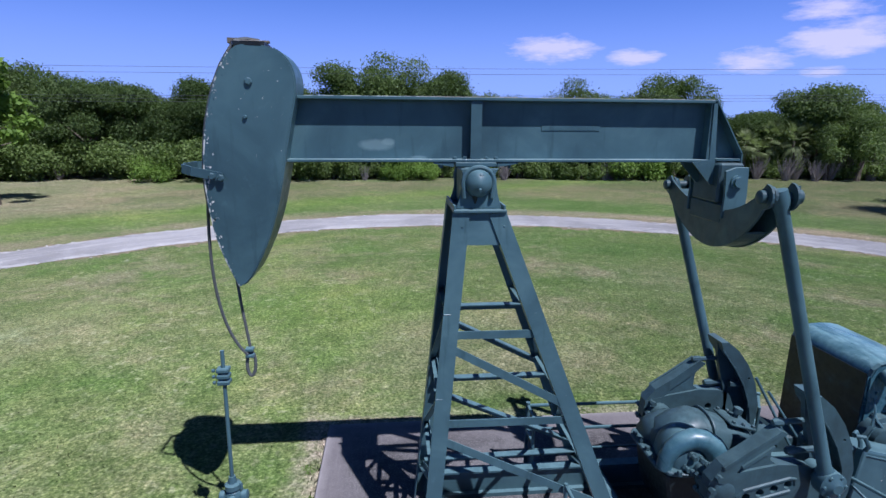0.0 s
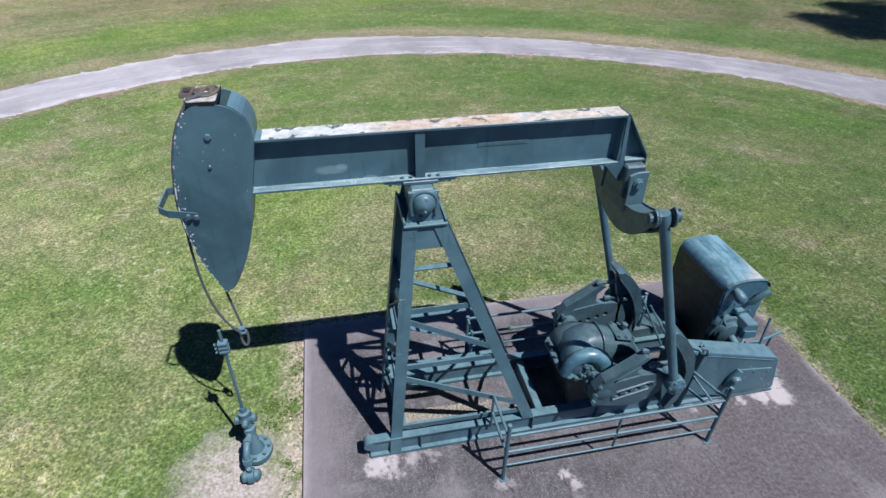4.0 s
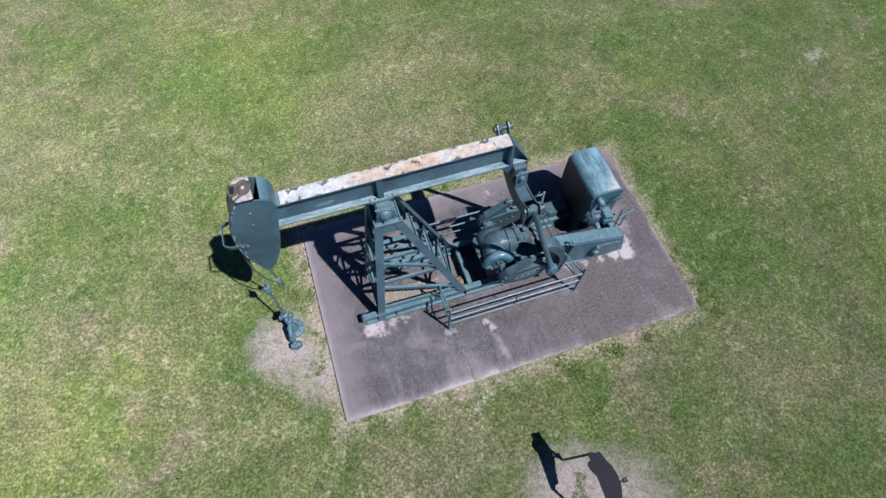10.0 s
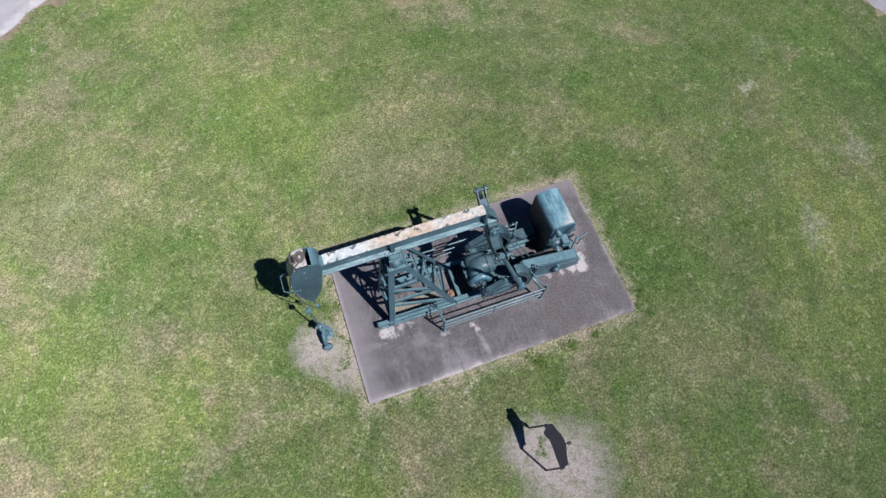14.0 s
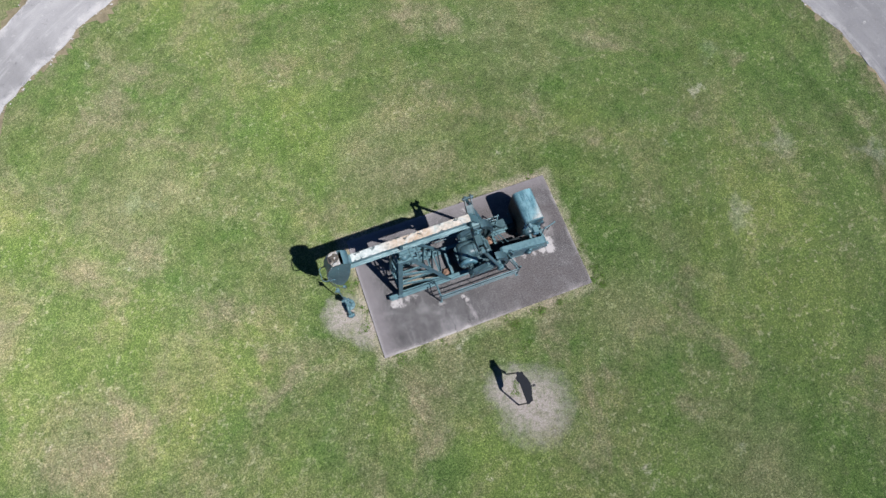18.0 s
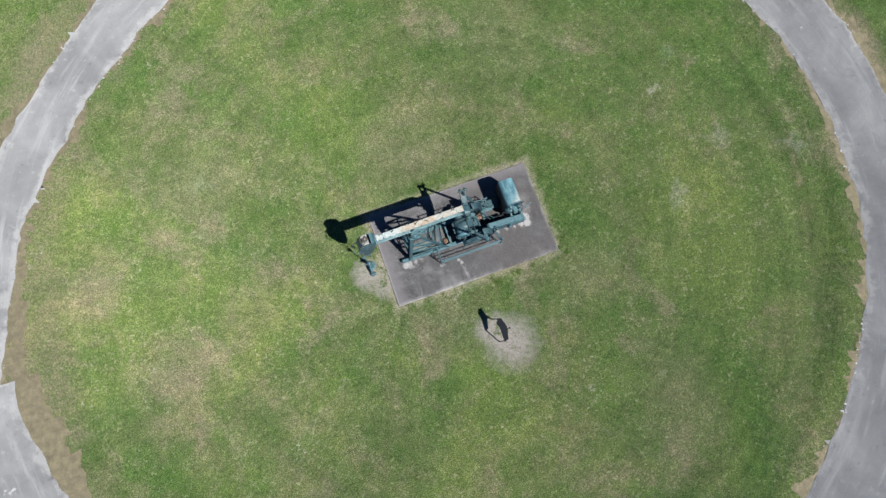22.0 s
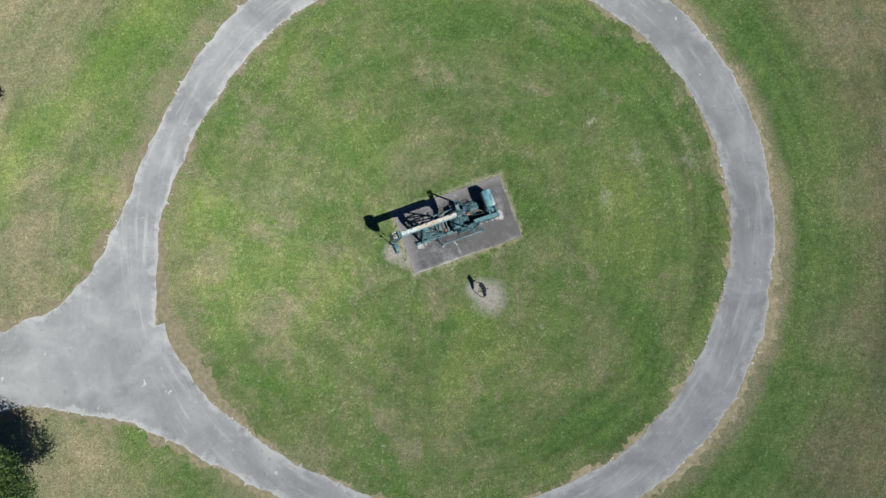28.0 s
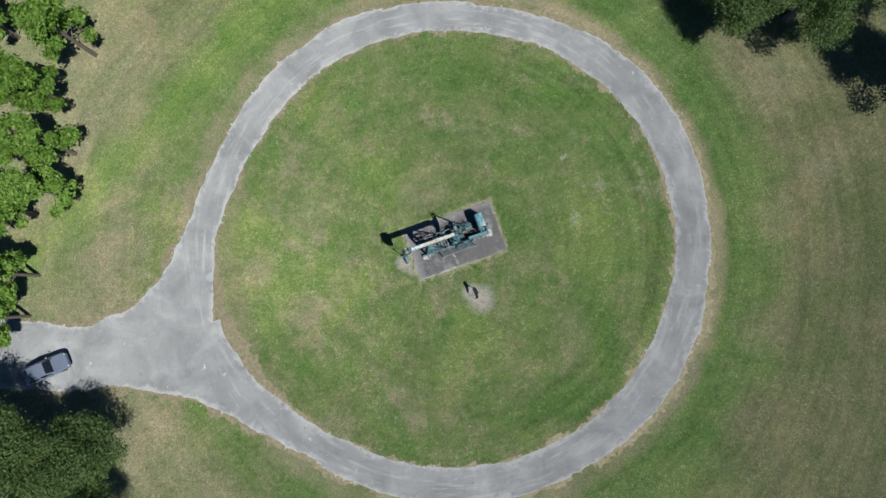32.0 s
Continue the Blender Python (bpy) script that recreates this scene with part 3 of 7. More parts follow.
def make_flaked():
    g = Mat("flaked_pale_paint_and_rust", 0.8, spec=0.3)
    x, y, z = g.split()
    a, b, c, d = g.noise(1.5, 7, 0.68, warp=0.8), g.noise(9, 8, 0.74), g.noise(5.5, 7, 0.70, warp=0.4), g.noise(22, 5, 0.7)
    col = g.ramp(b, (0.32, (0.34, 0.41, 0.39)), (0.5, (0.52, 0.57, 0.53)), (0.66, (0.72, 0.73, 0.69)))
    tan = g.ramp(b, (0.3, (0.34, 0.21, 0.115)), (0.5, (0.52, 0.365, 0.225)), (0.7, (0.63, 0.50, 0.37)))
    mid = g.ramp(g.math("DIVIDE", x, 5.0), (0.22, 0.0), (0.38, 0.9), (0.60, 0.95), (0.72, 0.55), (0.80, 1.0))
    col = g.mix(g.math("MULTIPLY", mid, g.ramp(a, (0.38, 0.2), (0.56, 0.9))), col, tan)
    # grey-green remnants and dark scabs, thickest along the far edge
    col = g.mix(g.ramp(a, (0.30, 0.55), (0.42, 0.0)), col, (0.22, 0.31, 0.31))
    rim = g.math("MULTIPLY", g.math("ABSOLUTE", g.math("SUBTRACT", y, 2.75)), 0.55)
    col = g.mix(g.ramp(g.math("ADD", c, rim), (0.615, 0.0), (0.635, 0.9)), col, (0.05, 0.075, 0.08))
    col = g.mix(g.ramp(d, (0.28, 0.7), (0.33, 0.0)), col, (0.10, 0.09, 0.08))
    g.bump(g.math("ADD", b, c), 0.5, 0.006)
    return g.done(col)


def make_plain(name, base, vary=0.25, rough=0.6, metal=0.0, scale=9, spec=0.4):
    g = Mat(name, rough, metal, spec)
    lo, hi = tuple(c * (1 - vary) for c in base), tuple(min(1, c * (1 + vary)) for c in base)
    nz, fine = g.noise(scale, 6, 0.65), g.noise(scale * 7, 4, 0.7)
    g.bump(g.math("ADD", nz, fine), 0.25, 0.008)
    return g.done(g.ramp(g.math("ADD", g.math("MULTIPLY", nz, 0.6), g.math("MULTIPLY", fine, 0.4)), (0.32, lo), (0.68, hi)))


def make_leaf(name, dark, mid, light):
    g = Mat(name, 0.6, spec=0.3)
    r = g.island()
    tone = g.math("ADD", g.math("MULTIPLY", r, 0.65), g.math("MULTIPLY", g.chance(), 0.35))
    col = g.ramp(tone, (0.05, dark), (0.5, mid), (0.95, light))
    tr = g.n.new("ShaderNodeBsdfTranslucent")
    g.put(g.mix(0.5, col, (0.12, 0.2, 0.01)), tr.inputs["Color"])
    add = g.n.new("ShaderNodeMixShader")
    add.inputs["Fac"].default_value = 0.46
    g.l.new(g.b.outputs["BSDF"], add.inputs[1])
    g.l.new(tr.outputs["BSDF"], add.inputs[2])
    g.l.new(add.outputs["Shader"], g.n["Material Output"].inputs["Surface"])
    return g.done(col)


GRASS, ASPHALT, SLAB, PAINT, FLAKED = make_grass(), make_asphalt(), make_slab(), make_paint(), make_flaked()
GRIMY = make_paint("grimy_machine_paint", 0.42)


def make_chipped():
    g = Mat("chipped_rim_paint", 0.6)
    a, b = g.noise(14, 6, 0.7), g.noise(3, 4, 0.6)
    col = g.mix(g.ramp(g.math("ADD", g.math("MULTIPLY", a, 0.65), g.math("MULTIPLY", b, 0.35)), (0.50, 0.0), (0.54, 0.95)), (0.045, 0.10, 0.125), (0.60, 0.61, 0.57))
    g.bump(a, 0.4, 0.006)
    return g.done(col)


CHIPPED = make_chipped()


def make_hood(name="highlighted_machine_paint", bleach_glare=0.0):
    """Glossy machine paint, bleached on top, with the sun's highlight mixed into the colour."""
    g = Mat(name, 0.3, spec=0.5)
    a, b, c = g.noise(1.6, 6, 0.62, warp=0.8), g.noise(12, 6, 0.68), g.noise(50, 4, 0.7)
    col = g.ramp(b, (0.3, (0.030, 0.085, 0.115)), (0.7, (0.060, 0.145, 0.180)))
    # upward faces get the sun's highlight as pale blue base colour
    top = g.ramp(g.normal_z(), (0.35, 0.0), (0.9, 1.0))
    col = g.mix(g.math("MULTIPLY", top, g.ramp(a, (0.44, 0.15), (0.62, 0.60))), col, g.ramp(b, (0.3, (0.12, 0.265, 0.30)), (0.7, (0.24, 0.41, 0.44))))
    if bleach_glare:
        x, y, z = g.split()
        # long pale streaks: bleaching and painted-in glare together
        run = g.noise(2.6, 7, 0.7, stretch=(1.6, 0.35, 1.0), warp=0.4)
        col = g.mix(g.math("MULTIPLY", top, g.ramp(run, (0.46, 0.10), (0.62, bleach_glare))), col, g.ramp(b, (0.3, (0.20, 0.40, 0.44)), (0.7, (0.36, 0.54, 0.57))))
        # worn to pale primer and rust beside the lip
        worn = g.math("ADD", g.math("SUBTRACT", y, g.math("MULTIPLY", g.math("SUBTRACT", x, 7.42), 1.6)), g.math("MULTIPLY", g.math("SUBTRACT", a, 0.5), 1.2))
        col = g.mix(g.math("MULTIPLY", top, g.ramp(g.math("DIVIDE", worn, 5.0), (0.55, 0.75), (0.64, 0.0))), col, g.ramp(b, (0.35, (0.42, 0.36, 0.27)), (0.6, (0.62, 0.62, 0.58))))
    col = g.mix(g.ramp(c, (0.70, 0.0), (0.75, 0.7)), col, (0.42, 0.43, 0.40))
    g.bump(b, 0.12, 0.008)
    return g.done(col, g.ramp(a, (0.35, 0.22), (0.65, 0.42)))


HOOD = make_hood()
BONNET = make_hood("bleached_highlight_bonnet_paint", 0.7)


# near-black paint for oily parts, and for faces whose shade is painted in
def make_oily_shade():
    g = Mat("oil_and_shade_black_paint", 0.45, spec=0.4)
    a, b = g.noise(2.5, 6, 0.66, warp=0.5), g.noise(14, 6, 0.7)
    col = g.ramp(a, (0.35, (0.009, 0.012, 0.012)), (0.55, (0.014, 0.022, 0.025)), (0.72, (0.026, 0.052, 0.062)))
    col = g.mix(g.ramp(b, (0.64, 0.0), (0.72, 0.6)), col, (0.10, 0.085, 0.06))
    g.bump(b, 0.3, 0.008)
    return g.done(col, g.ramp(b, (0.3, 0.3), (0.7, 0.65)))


OILY_SHADE = make_oily_shade()
RUST = make_plain("brown_rust", (0.125, 0.108, 0.085), 0.5, 0.85)


def make_mottled():
    g = Mat("mottled_plate", 0.8)
    a, b = g.noise(16, 7, 0.72), g.noise(5, 5, 0.65)
    col = g.ramp(a, (0.32, (0.15, 0.125, 0.10)), (0.44, (0.33, 0.30, 0.25)), (0.54, (0.50, 0.50, 0.47)))
    col = g.mix(g.ramp(b, (0.52, 0.0), (0.62, 0.8)), col, (0.48, 0.50, 0.49))
    g.bump(a, 0.5, 0.006)
    return g.done(col)


MOTTLED = make_mottled()
CABLE = make_plain("weathered_wire_rope", (0.10, 0.11, 0.11), 0.3, 0.6, 0.3, 40)
GRAVEL = make_plain("pale_gravel", (0.29, 0.27, 0.215), 0.35, 0.9, 0, 20)
EARTH = make_plain("bare_brown_earth", (0.225, 0.192, 0.120), 0.45, 0.95, 0, 3)
CRUMB = make_plain("white_shell_crumbs", (0.50, 0.48, 0.45), 0.2, 0.9, 0, 12)
GREYTWIG = make_plain("bare_grey_twigs", (0.26, 0.235, 0.22), 0.3, 0.95, 0, 12)
BARK = make_plain("grey_brown_bark", (0.13, 0.105, 0.08), 0.4, 0.95, 0, 6)
BLACK = make_plain("dull_black_paint", (0.018, 0.02, 0.024), 0.3, 0.5)
LEAF_OAK = make_leaf("oak_leaves", (0.044, 0.078, 0.024), (0.106, 0.168, 0.050), (0.190, 0.262, 0.092))
LEAF_PINE = make_leaf("pine_needles", (0.085, 0.160, 0.022), (0.200, 0.335, 0.052), (0.310, 0.460, 0.105))
LEAF_BUSH = make_leaf("shrub_leaves", (0.085, 0.138, 0.036), (0.195, 0.285, 0.076), (0.320, 0.415, 0.150))
LEAF_LIGHT = make_leaf("light_green_leaves", (0.062, 0.105, 0.030), (0.140, 0.215, 0.062), (0.245, 0.330, 0.120))
LEAF_PALM = make_leaf("palm_fronds", (0.110, 0.155, 0.060), (0.240, 0.295, 0.125), (0.400, 0.450, 0.240))

# ---- builders ----
def part(name, bm, material, parent=None, label="", smooth=False, bevel=0.0):
    if bevel:
        bmesh.ops.bevel(bm, geom=list(bm.edges), offset=bevel, segments=1, affect="EDGES", clamp_overlap=True)
    bmesh.ops.recalc_face_normals(bm, faces=list(bm.faces))
    me = bpy.data.meshes.new(name)
    bm.to_mesh(me)
    bm.free()
    me.materials.append(material)
    if smooth:
        me.shade_smooth()
        me.set_sharp_from_angle(angle=radians(38))
    ob = new(name, me)
    if parent is not None:
        ob.parent = parent
        ob.matrix_parent_inverse = chain(parent).inverted()
    if label:
        ob["label"] = label
    return ob


def chain(ob):
    m = Matrix()
    while ob is not None:
        m = ob.matrix_parent_inverse @ ob.matrix_basis @ m if ob.parent is not None else ob.matrix_basis @ m
        ob = ob.parent
    return m


def raw(name, verts, faces, material, parent=None, label="", smooth=False):
    me = bpy.data.meshes.new(name)
    me.from_pydata(verts, [], faces)
    me.materials.append(material)
    if smooth:
        me.shade_smooth()
    ob = new(name, me)
    if parent is not None:
        ob.parent = parent
        ob.matrix_parent_inverse = chain(parent).inverted()
    if label:
        ob["label"] = label
    return ob


def thing(name, x, y, z, label, category, group="", rz=0):
    e = new(name)
    e.empty_display_size = 0.2
    e.matrix_basis = pose(x, y, z, 0, 0, rz)
    return tagged(e, label, category, group)


def add_box(bm, x0, x1, y0, y1, z0, z1, m=None):
    vs = [Vector((x, y, z)) for x in (x0, x1) for y in (y0, y1) for z in (z0, z1)]
    v = [bm.verts.new(m @ p if m else p) for p in vs]
    for f in ((0, 1, 3, 2), (4, 6, 7, 5), (0, 4, 5, 1), (2, 3, 7, 6), (0, 2, 6, 4), (1, 5, 7, 3)):
        bm.faces.new([v[i] for i in f])
    return bm


def along(a, b, up=(0, 0, 1)):
    """A frame whose x runs from a to b, with z as near to up as can be."""
    a, b = Vector(a), Vector(b)
    x = (b - a).normalized()
    y = Vector(up).cross(x)
    if y.length < 1e-4:
        y = Vector((0, 1, 0)).cross(x)
    y.normalize()
    z = x.cross(y)
    return Matrix.Translation(a) @ Matrix((x, y, z)).transposed().to_4x4(), (b - a).length


def add_bar(bm, a, b, w, h, up=(0, 0, 1)):
    m, n = along(a, b, up)
    return add_box(bm, 0, n, -w / 2, w / 2, -h / 2, h / 2, m)


def add_angle(bm, a, b, w, t, up=(0, 0, 1), turn=1):
    """An L-section from a to b."""
    m, n = along(a, b, up)
    add_box(bm, 0, n, -w / 2, w / 2, 0, t, m)
    add_box(bm, 0, n, -turn * w / 2, -turn * (w / 2 - t), -w, 0, m)
    return bm


def add_tube(bm, pts, r, seg=10, cap=True):
    pts = [Vector(p) for p in pts]
    rs = r if isinstance(r, (list, tuple)) else [r] * len(pts)
    rings, ref = [], None
    for i, p in enumerate(pts):
        d = (pts[min(i + 1, len(pts) - 1)] - pts[max(i - 1, 0)]).normalized()
        if ref is None:
            ref = Vector((0, 0, 1)) if abs(d.z) < 0.9 else Vector((1, 0, 0))
        u = (ref - d * ref.dot(d)).normalized()
        ref = u
        w = d.cross(u)
        rings.append([bm.verts.new(p + rs[i] * (math.cos(k * math.tau / seg) * u + math.sin(k * math.tau / seg) * w)) for k in range(seg)])
    for a, b in zip(rings, rings[1:]):
        for k in range(seg):
            bm.faces.new((a[k], a[(k + 1) % seg], b[(k + 1) % seg], b[k]))
    if cap:
        bm.faces.new(rings[0][::-1])
        bm.faces.new(rings[-1])
    return bm


def add_lathe(bm, a, b, prof, seg=20):
    """Turned about the line from a to b; prof: pairs of (part of the way, radius)."""
    a, b = Vector(a), Vector(b)
    return add_tube_straight(bm, a, b, prof, seg)


def add_tube_straight(bm, a, b, prof, seg):
    d = (b - a).normalized()
    u = d.orthogonal().normalized()
    w = d.cross(u)
    rings = [[bm.verts.new(a + (b - a) * s + max(r, 1e-4) * (math.cos(k * math.tau / seg) * u + math.sin(k * math.tau / seg) * w)) for k in range(seg)] for s, r in prof]
    for p, q in zip(rings, rings[1:]):
        for k in range(seg):
            bm.faces.new((p[k], p[(k + 1) % seg], q[(k + 1) % seg], q[k]))
    bm.faces.new(rings[0][::-1])
    bm.faces.new(rings[-1])
    return bm


def add_prism(bm, outline, lo, hi, axis="y", holes=()):
    """A plate: the outline in the two other axes, from lo to hi along axis, with round or slotted holes."""
    def at(u, v, s):
        return {"y": (u, s, v), "x": (s, u, v), "z": (u, v, s)}[axis]
    loops = [list(outline)] + [list(h) for h in holes]
    tops = []
    for s in (lo, hi):
        edges, made = [], []
        for loop in loops:
            vs = [bm.verts.new(at(u, v, s)) for u, v in loop]
            made.append(vs)
            edges += [bm.edges.new((vs[i], vs[(i + 1) % len(vs)])) for i in range(len(vs))]
        tops.append(made)
        if len(loops) == 1:
            bm.faces.new(made[0])
        else:
            bmesh.ops.triangle_fill(bm, use_beauty=True, edges=edges)
    for a, b in zip(*tops):
        for i in range(len(a)):
            bm.faces.new((a[i], a[(i + 1) % len(a)], b[(i + 1) % len(b)], b[i]))
    return bm


def disc(cx, cy, r, n=12, rv=None):
    return [(cx + r * math.cos(k * math.tau / n), cy + (rv or r) * math.sin(k * math.tau / n)) for k in range(n)]


def add_bolt(bm, p, way, r=0.022, h=0.025):
    p, way = Vector(p), Vector(way).normalized()
    return add_tube_straight(bm, p, p + way * h, ((0, r), (0.8, r), (1, r * 0.75)), 6)


B = bmesh.new

# ---- ground, road, slab ----
GROUND = -0.08


def ground_z(x, y):
    """The lawn falls away gently from the slab's mound."""
    t = np.clip((np.hypot(x - 4.5, y - 2.6) - 8.0) / 14.0, 0, 1)
    return GROUND - 0.36 * t * t * (3 - 2 * t)


def ragged(x, y, seed):
    """Uneven wear of an edge: waves of many lengths, in all directions."""
    rng = np.random.default_rng(seed)
    out = np.zeros_like(np.asarray(x, float))
    for k in range(26):
        length = 9.0 * 0.86**k + 0.35
        a, p = rng.random(2) * math.tau
        out += 0.014 * length**0.55 * np.sin((x * math.cos(a) + y * math.sin(a)) * math.tau / length + p)
    return out


INNER = (22.615, -0.418, 0.193, 0.599, -0.084, -0.267, 0.065, 0.297, -0.024, -0.154, 0.032, 0.081, -0.051)
OUTER = (25.908, 0.142, 0.055, 0.338, -0.192, -0.002, 0.165, 0.151, 0.09, -0.12, 0.223)


def waves(c, a):
    """An uneven radius round the loop, as a sum of waves."""
    return c[0] + sum(c[2 * k - 1] * np.cos(k * a) + c[2 * k] * np.sin(k * a) for k in range(1, (len(c) + 1) // 2))


def road_gap(x, y):
    """How far a place lies outside the road (negative on it); works on arrays."""
    dx, dy = x - 4.2, y - 2.5
    a, r = np.arctan2(dy, dx), np.hypot(dx, dy)
    inner, outer = waves(INNER, a), waves(OUTER, a)
    wob = ragged(x, y, 3)
    # a lobe of lawn that juts into the mouth, broken off short at its lower end
    w = np.arctan2(dy, -dx)
    wob = 0.8 * wob + np.where(w > 0.02, 0.85 * np.exp(-((w - 0.02) / 0.07)), 0.0)
    ring = np.maximum(inner + wob - r, r - outer + ragged(x, y, 4))
    side = np.full_like(r, 1e9)
    line = ((-17.0, 1.2, 3.3), (-30.0, 3.1, 3.0), (-36.0, 4.7, 3.2), (-46.0, 9.5, 3.6), (-75.0, 24.0, 3.6))
    for (x0, y0, w0), (x1, y1, w1) in zip(line, line[1:]):
        s = np.clip(((x - x0) * (x1 - x0) + (y - y0) * (y1 - y0)) / ((x1 - x0) ** 2 + (y1 - y0) ** 2), 0, 1)
        side = np.minimum(side, np.hypot(x - x0 - s * (x1 - x0), y - y0 - s * (y1 - y0)) - w0 - s * (w1 - w0))
    side = side + 1.2 * ragged(x, y, 5)
    # the mouth of the side road flares into the ring, but not over the lawn inside it
    k = 13.5
    h = np.clip(0.5 + 0.5 * (side - ring) / k, 0, 1)
    both = side * (1 - h) + ring * h - k * h * (1 - h)
    return np.maximum(both, inner + wob - r)


def edge_sheet(name, gap, step, lift, material, label, category):
    """A sheet that covers all places where gap(x, y) is negative, its rim drawn along the edge."""
    xs, ys = np.arange(-62, 33.5, step), np.arange(-26.5, 32, step)
    X, Y = np.meshgrid(xs, ys, indexing="ij")
    d = gap(X, Y)
    e = 0.02
    gx, gy = (gap(X + e, Y) - d) / e, (gap(X, Y + e) - d) / e
    g = np.maximum(np.hypot(gx, gy), 0.5)
    out = (d > 0) & (d < step * 1.5)
    X, Y = np.where(out, X - d * gx / g**2, X), np.where(out, Y - d * gy / g**2, Y)
    inside = d <= 0
    cell = inside[:-1, :-1] | inside[1:, :-1] | inside[:-1, 1:] | inside[1:, 1:]
    nx, ny = X.shape
    I, J = np.nonzero(cell)
    quads = np.stack([I * ny + J, (I + 1) * ny + J, (I + 1) * ny + J + 1, I * ny + J + 1], 1)
    used, back = np.unique(quads, return_inverse=True)
    px, py = X.ravel()[used], Y.ravel()[used]
    z = ground_z(px, py) + np.where(d.ravel()[used] > 0, 0.004, lift)
    ob = raw(name, np.stack([px, py, z], 1).tolist(), back.reshape(-1, 4).tolist(), material)
    at = ob.data.attributes.new("edge", "FLOAT", "POINT")
    at.data.foreach_set("value", np.clip(d.ravel()[used], -3, 0.0).astype(np.float32))
    return tagged(ob, label, category, kind="structure")


def verge_gap(x, y):
    """Trodden earth past the asphalt: broad outside the loop and at the junction, narrow inside."""
    dx, dy = x - 4.2, y - 2.5
    a, r = np.arctan2(dy, -dx), np.hypot(dx, dy)
    wide = np.where(r > 24.3, 0.30, 0.10 + 1.25 * np.exp(-(((a + 0.12) / 0.28) ** 2)))
    return road_gap(x, y) - wide - 1.6 * ragged(x, y, 9) - 1.5 * ragged(x * 2.3, y * 2.3, 10)


def build_road():
    edge_sheet("verge", verge_gap, 0.28, 0.010, EARTH, "narrow strip of bare brown earth beside the road", "verge")
    edge_sheet("road", road_gap, 0.22, 0.035, ASPHALT, "pale worn asphalt loop road with a side road and ragged edges", "road")
    # crumbs of broken asphalt and shell along the edges
    rng = np.random.default_rng(12)
    x, y = rng.uniform(-34, 33, 160000), rng.uniform(-26, 31, 160000)
    d = road_gap(x, y) + 0.05 * rng.normal(size=160000)
    lumps = ragged(x, y, 21) + ragged(x, y, 22)
    on = (np.abs(d) < 0.12) & (lumps > 0.05)
    verts, faces = [], []
    for px, py in zip(x[on], y[on]):
        r, o, z = 0.015 + 0.07 * rng.random() ** 3, len(verts), float(ground_z(px, py)) + 0.030
        for k in range(5):
            a = k * math.tau / 5 + rng.uniform(-0.4, 0.4)
            verts.append((px + r * rng.uniform(0.6, 1.2) * math.cos(a), py + r * rng.uniform(0.6, 1.2) * math.sin(a), z))
        verts.append((px, py, z + 0.25 * r))
        faces += [(o + k, o + (k + 1) % 5, o + 5) for k in range(5)]
    tagged(raw("road_crumbs", verts, faces, CRUMB), "white crumbs of broken asphalt and shell along the road's edge", "rubble", kind="stuff")


def build_ground():
    bm = B()
    rings = [0, 4, 7, 8, 10, 12, 14, 16, 18, 20, 22, 23, 36, 60, 110, 220, 500, 1200]
    n, prev = 72, None
    c = bm.verts.new((4.5, 2.6, GROUND))
    for r in rings[1:]:
        cur = [bm.verts.new((4.5 + r * math.cos(k * math.tau / n), 2.6 + r * math.sin(k * math.tau / n), float(ground_z(4.5 + r, 2.6)))) for k in range(n)]
        for k in range(n):
            bm.faces.new((c, cur[k], cur[(k + 1) % n]) if prev is None else (prev[k], cur[k], cur[(k + 1) % n], prev[(k + 1) % n]))
        prev = cur
    tagged(part("ground", bm, GRASS), "mown green lawn with dry straw-coloured patches", "grass", kind="structure")


def build_slab():
    bm = B()
    add_box(bm, 0, 9.14, 0, 5.25, -0.3, 0)
    tagged(part("pavement", bm, SLAB, bevel=0.012), "dark stained concrete slab with pale scrubbed edges", "slab", kind="structure")


build_ground()
build_road()
build_slab()

# ---- the pump jack ----
YC = 2.78  # its centre line
YG = 2.62  # the gearbox's
pump = thing("pump_jack", 4.2, YC, 0, "old beam pump jack painted dark blue-green, standing on the concrete slab", "pump jack")


def build_skid():
    base = pump
    for s in (-1, 1):
        y = YC + s * 0.60
        i_sec = [(-0.07, 0.0), (0.07, 0.0), (0.07, 0.055), (0.012, 0.062), (0.012, 0.353), (0.07, 0.36), (0.07, 0.385), (-0.07, 0.385), (-0.07, 0.36), (-0.012, 0.353), (-0.012, 0.062), (-0.07, 0.055)]
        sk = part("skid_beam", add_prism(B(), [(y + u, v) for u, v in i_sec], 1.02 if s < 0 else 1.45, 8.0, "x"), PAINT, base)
        for x in (1.8, 2.6, 3.6, 4.7, 5.6):
            part("web_stiffener", add_box(B(), x - 0.008, x + 0.008, y + s * 0.013, y + s * 0.066, 0.064, 0.351), PAINT, sk)
        if s < 0:
            part("end_roll", add_tube(B(), [(1.02, y - 0.08, 0.30), (1.02, y + 0.08, 0.30)], 0.085, 14), PAINT, base, smooth=True)
    for x in (1.55, 3.75, 5.9, 7.9):
        part("cross_member", add_box(B(), x - 0.06, x + 0.06, YC - 0.529, YC + 0.529, 0.05, 0.34), PAINT, base, bevel=0.008)


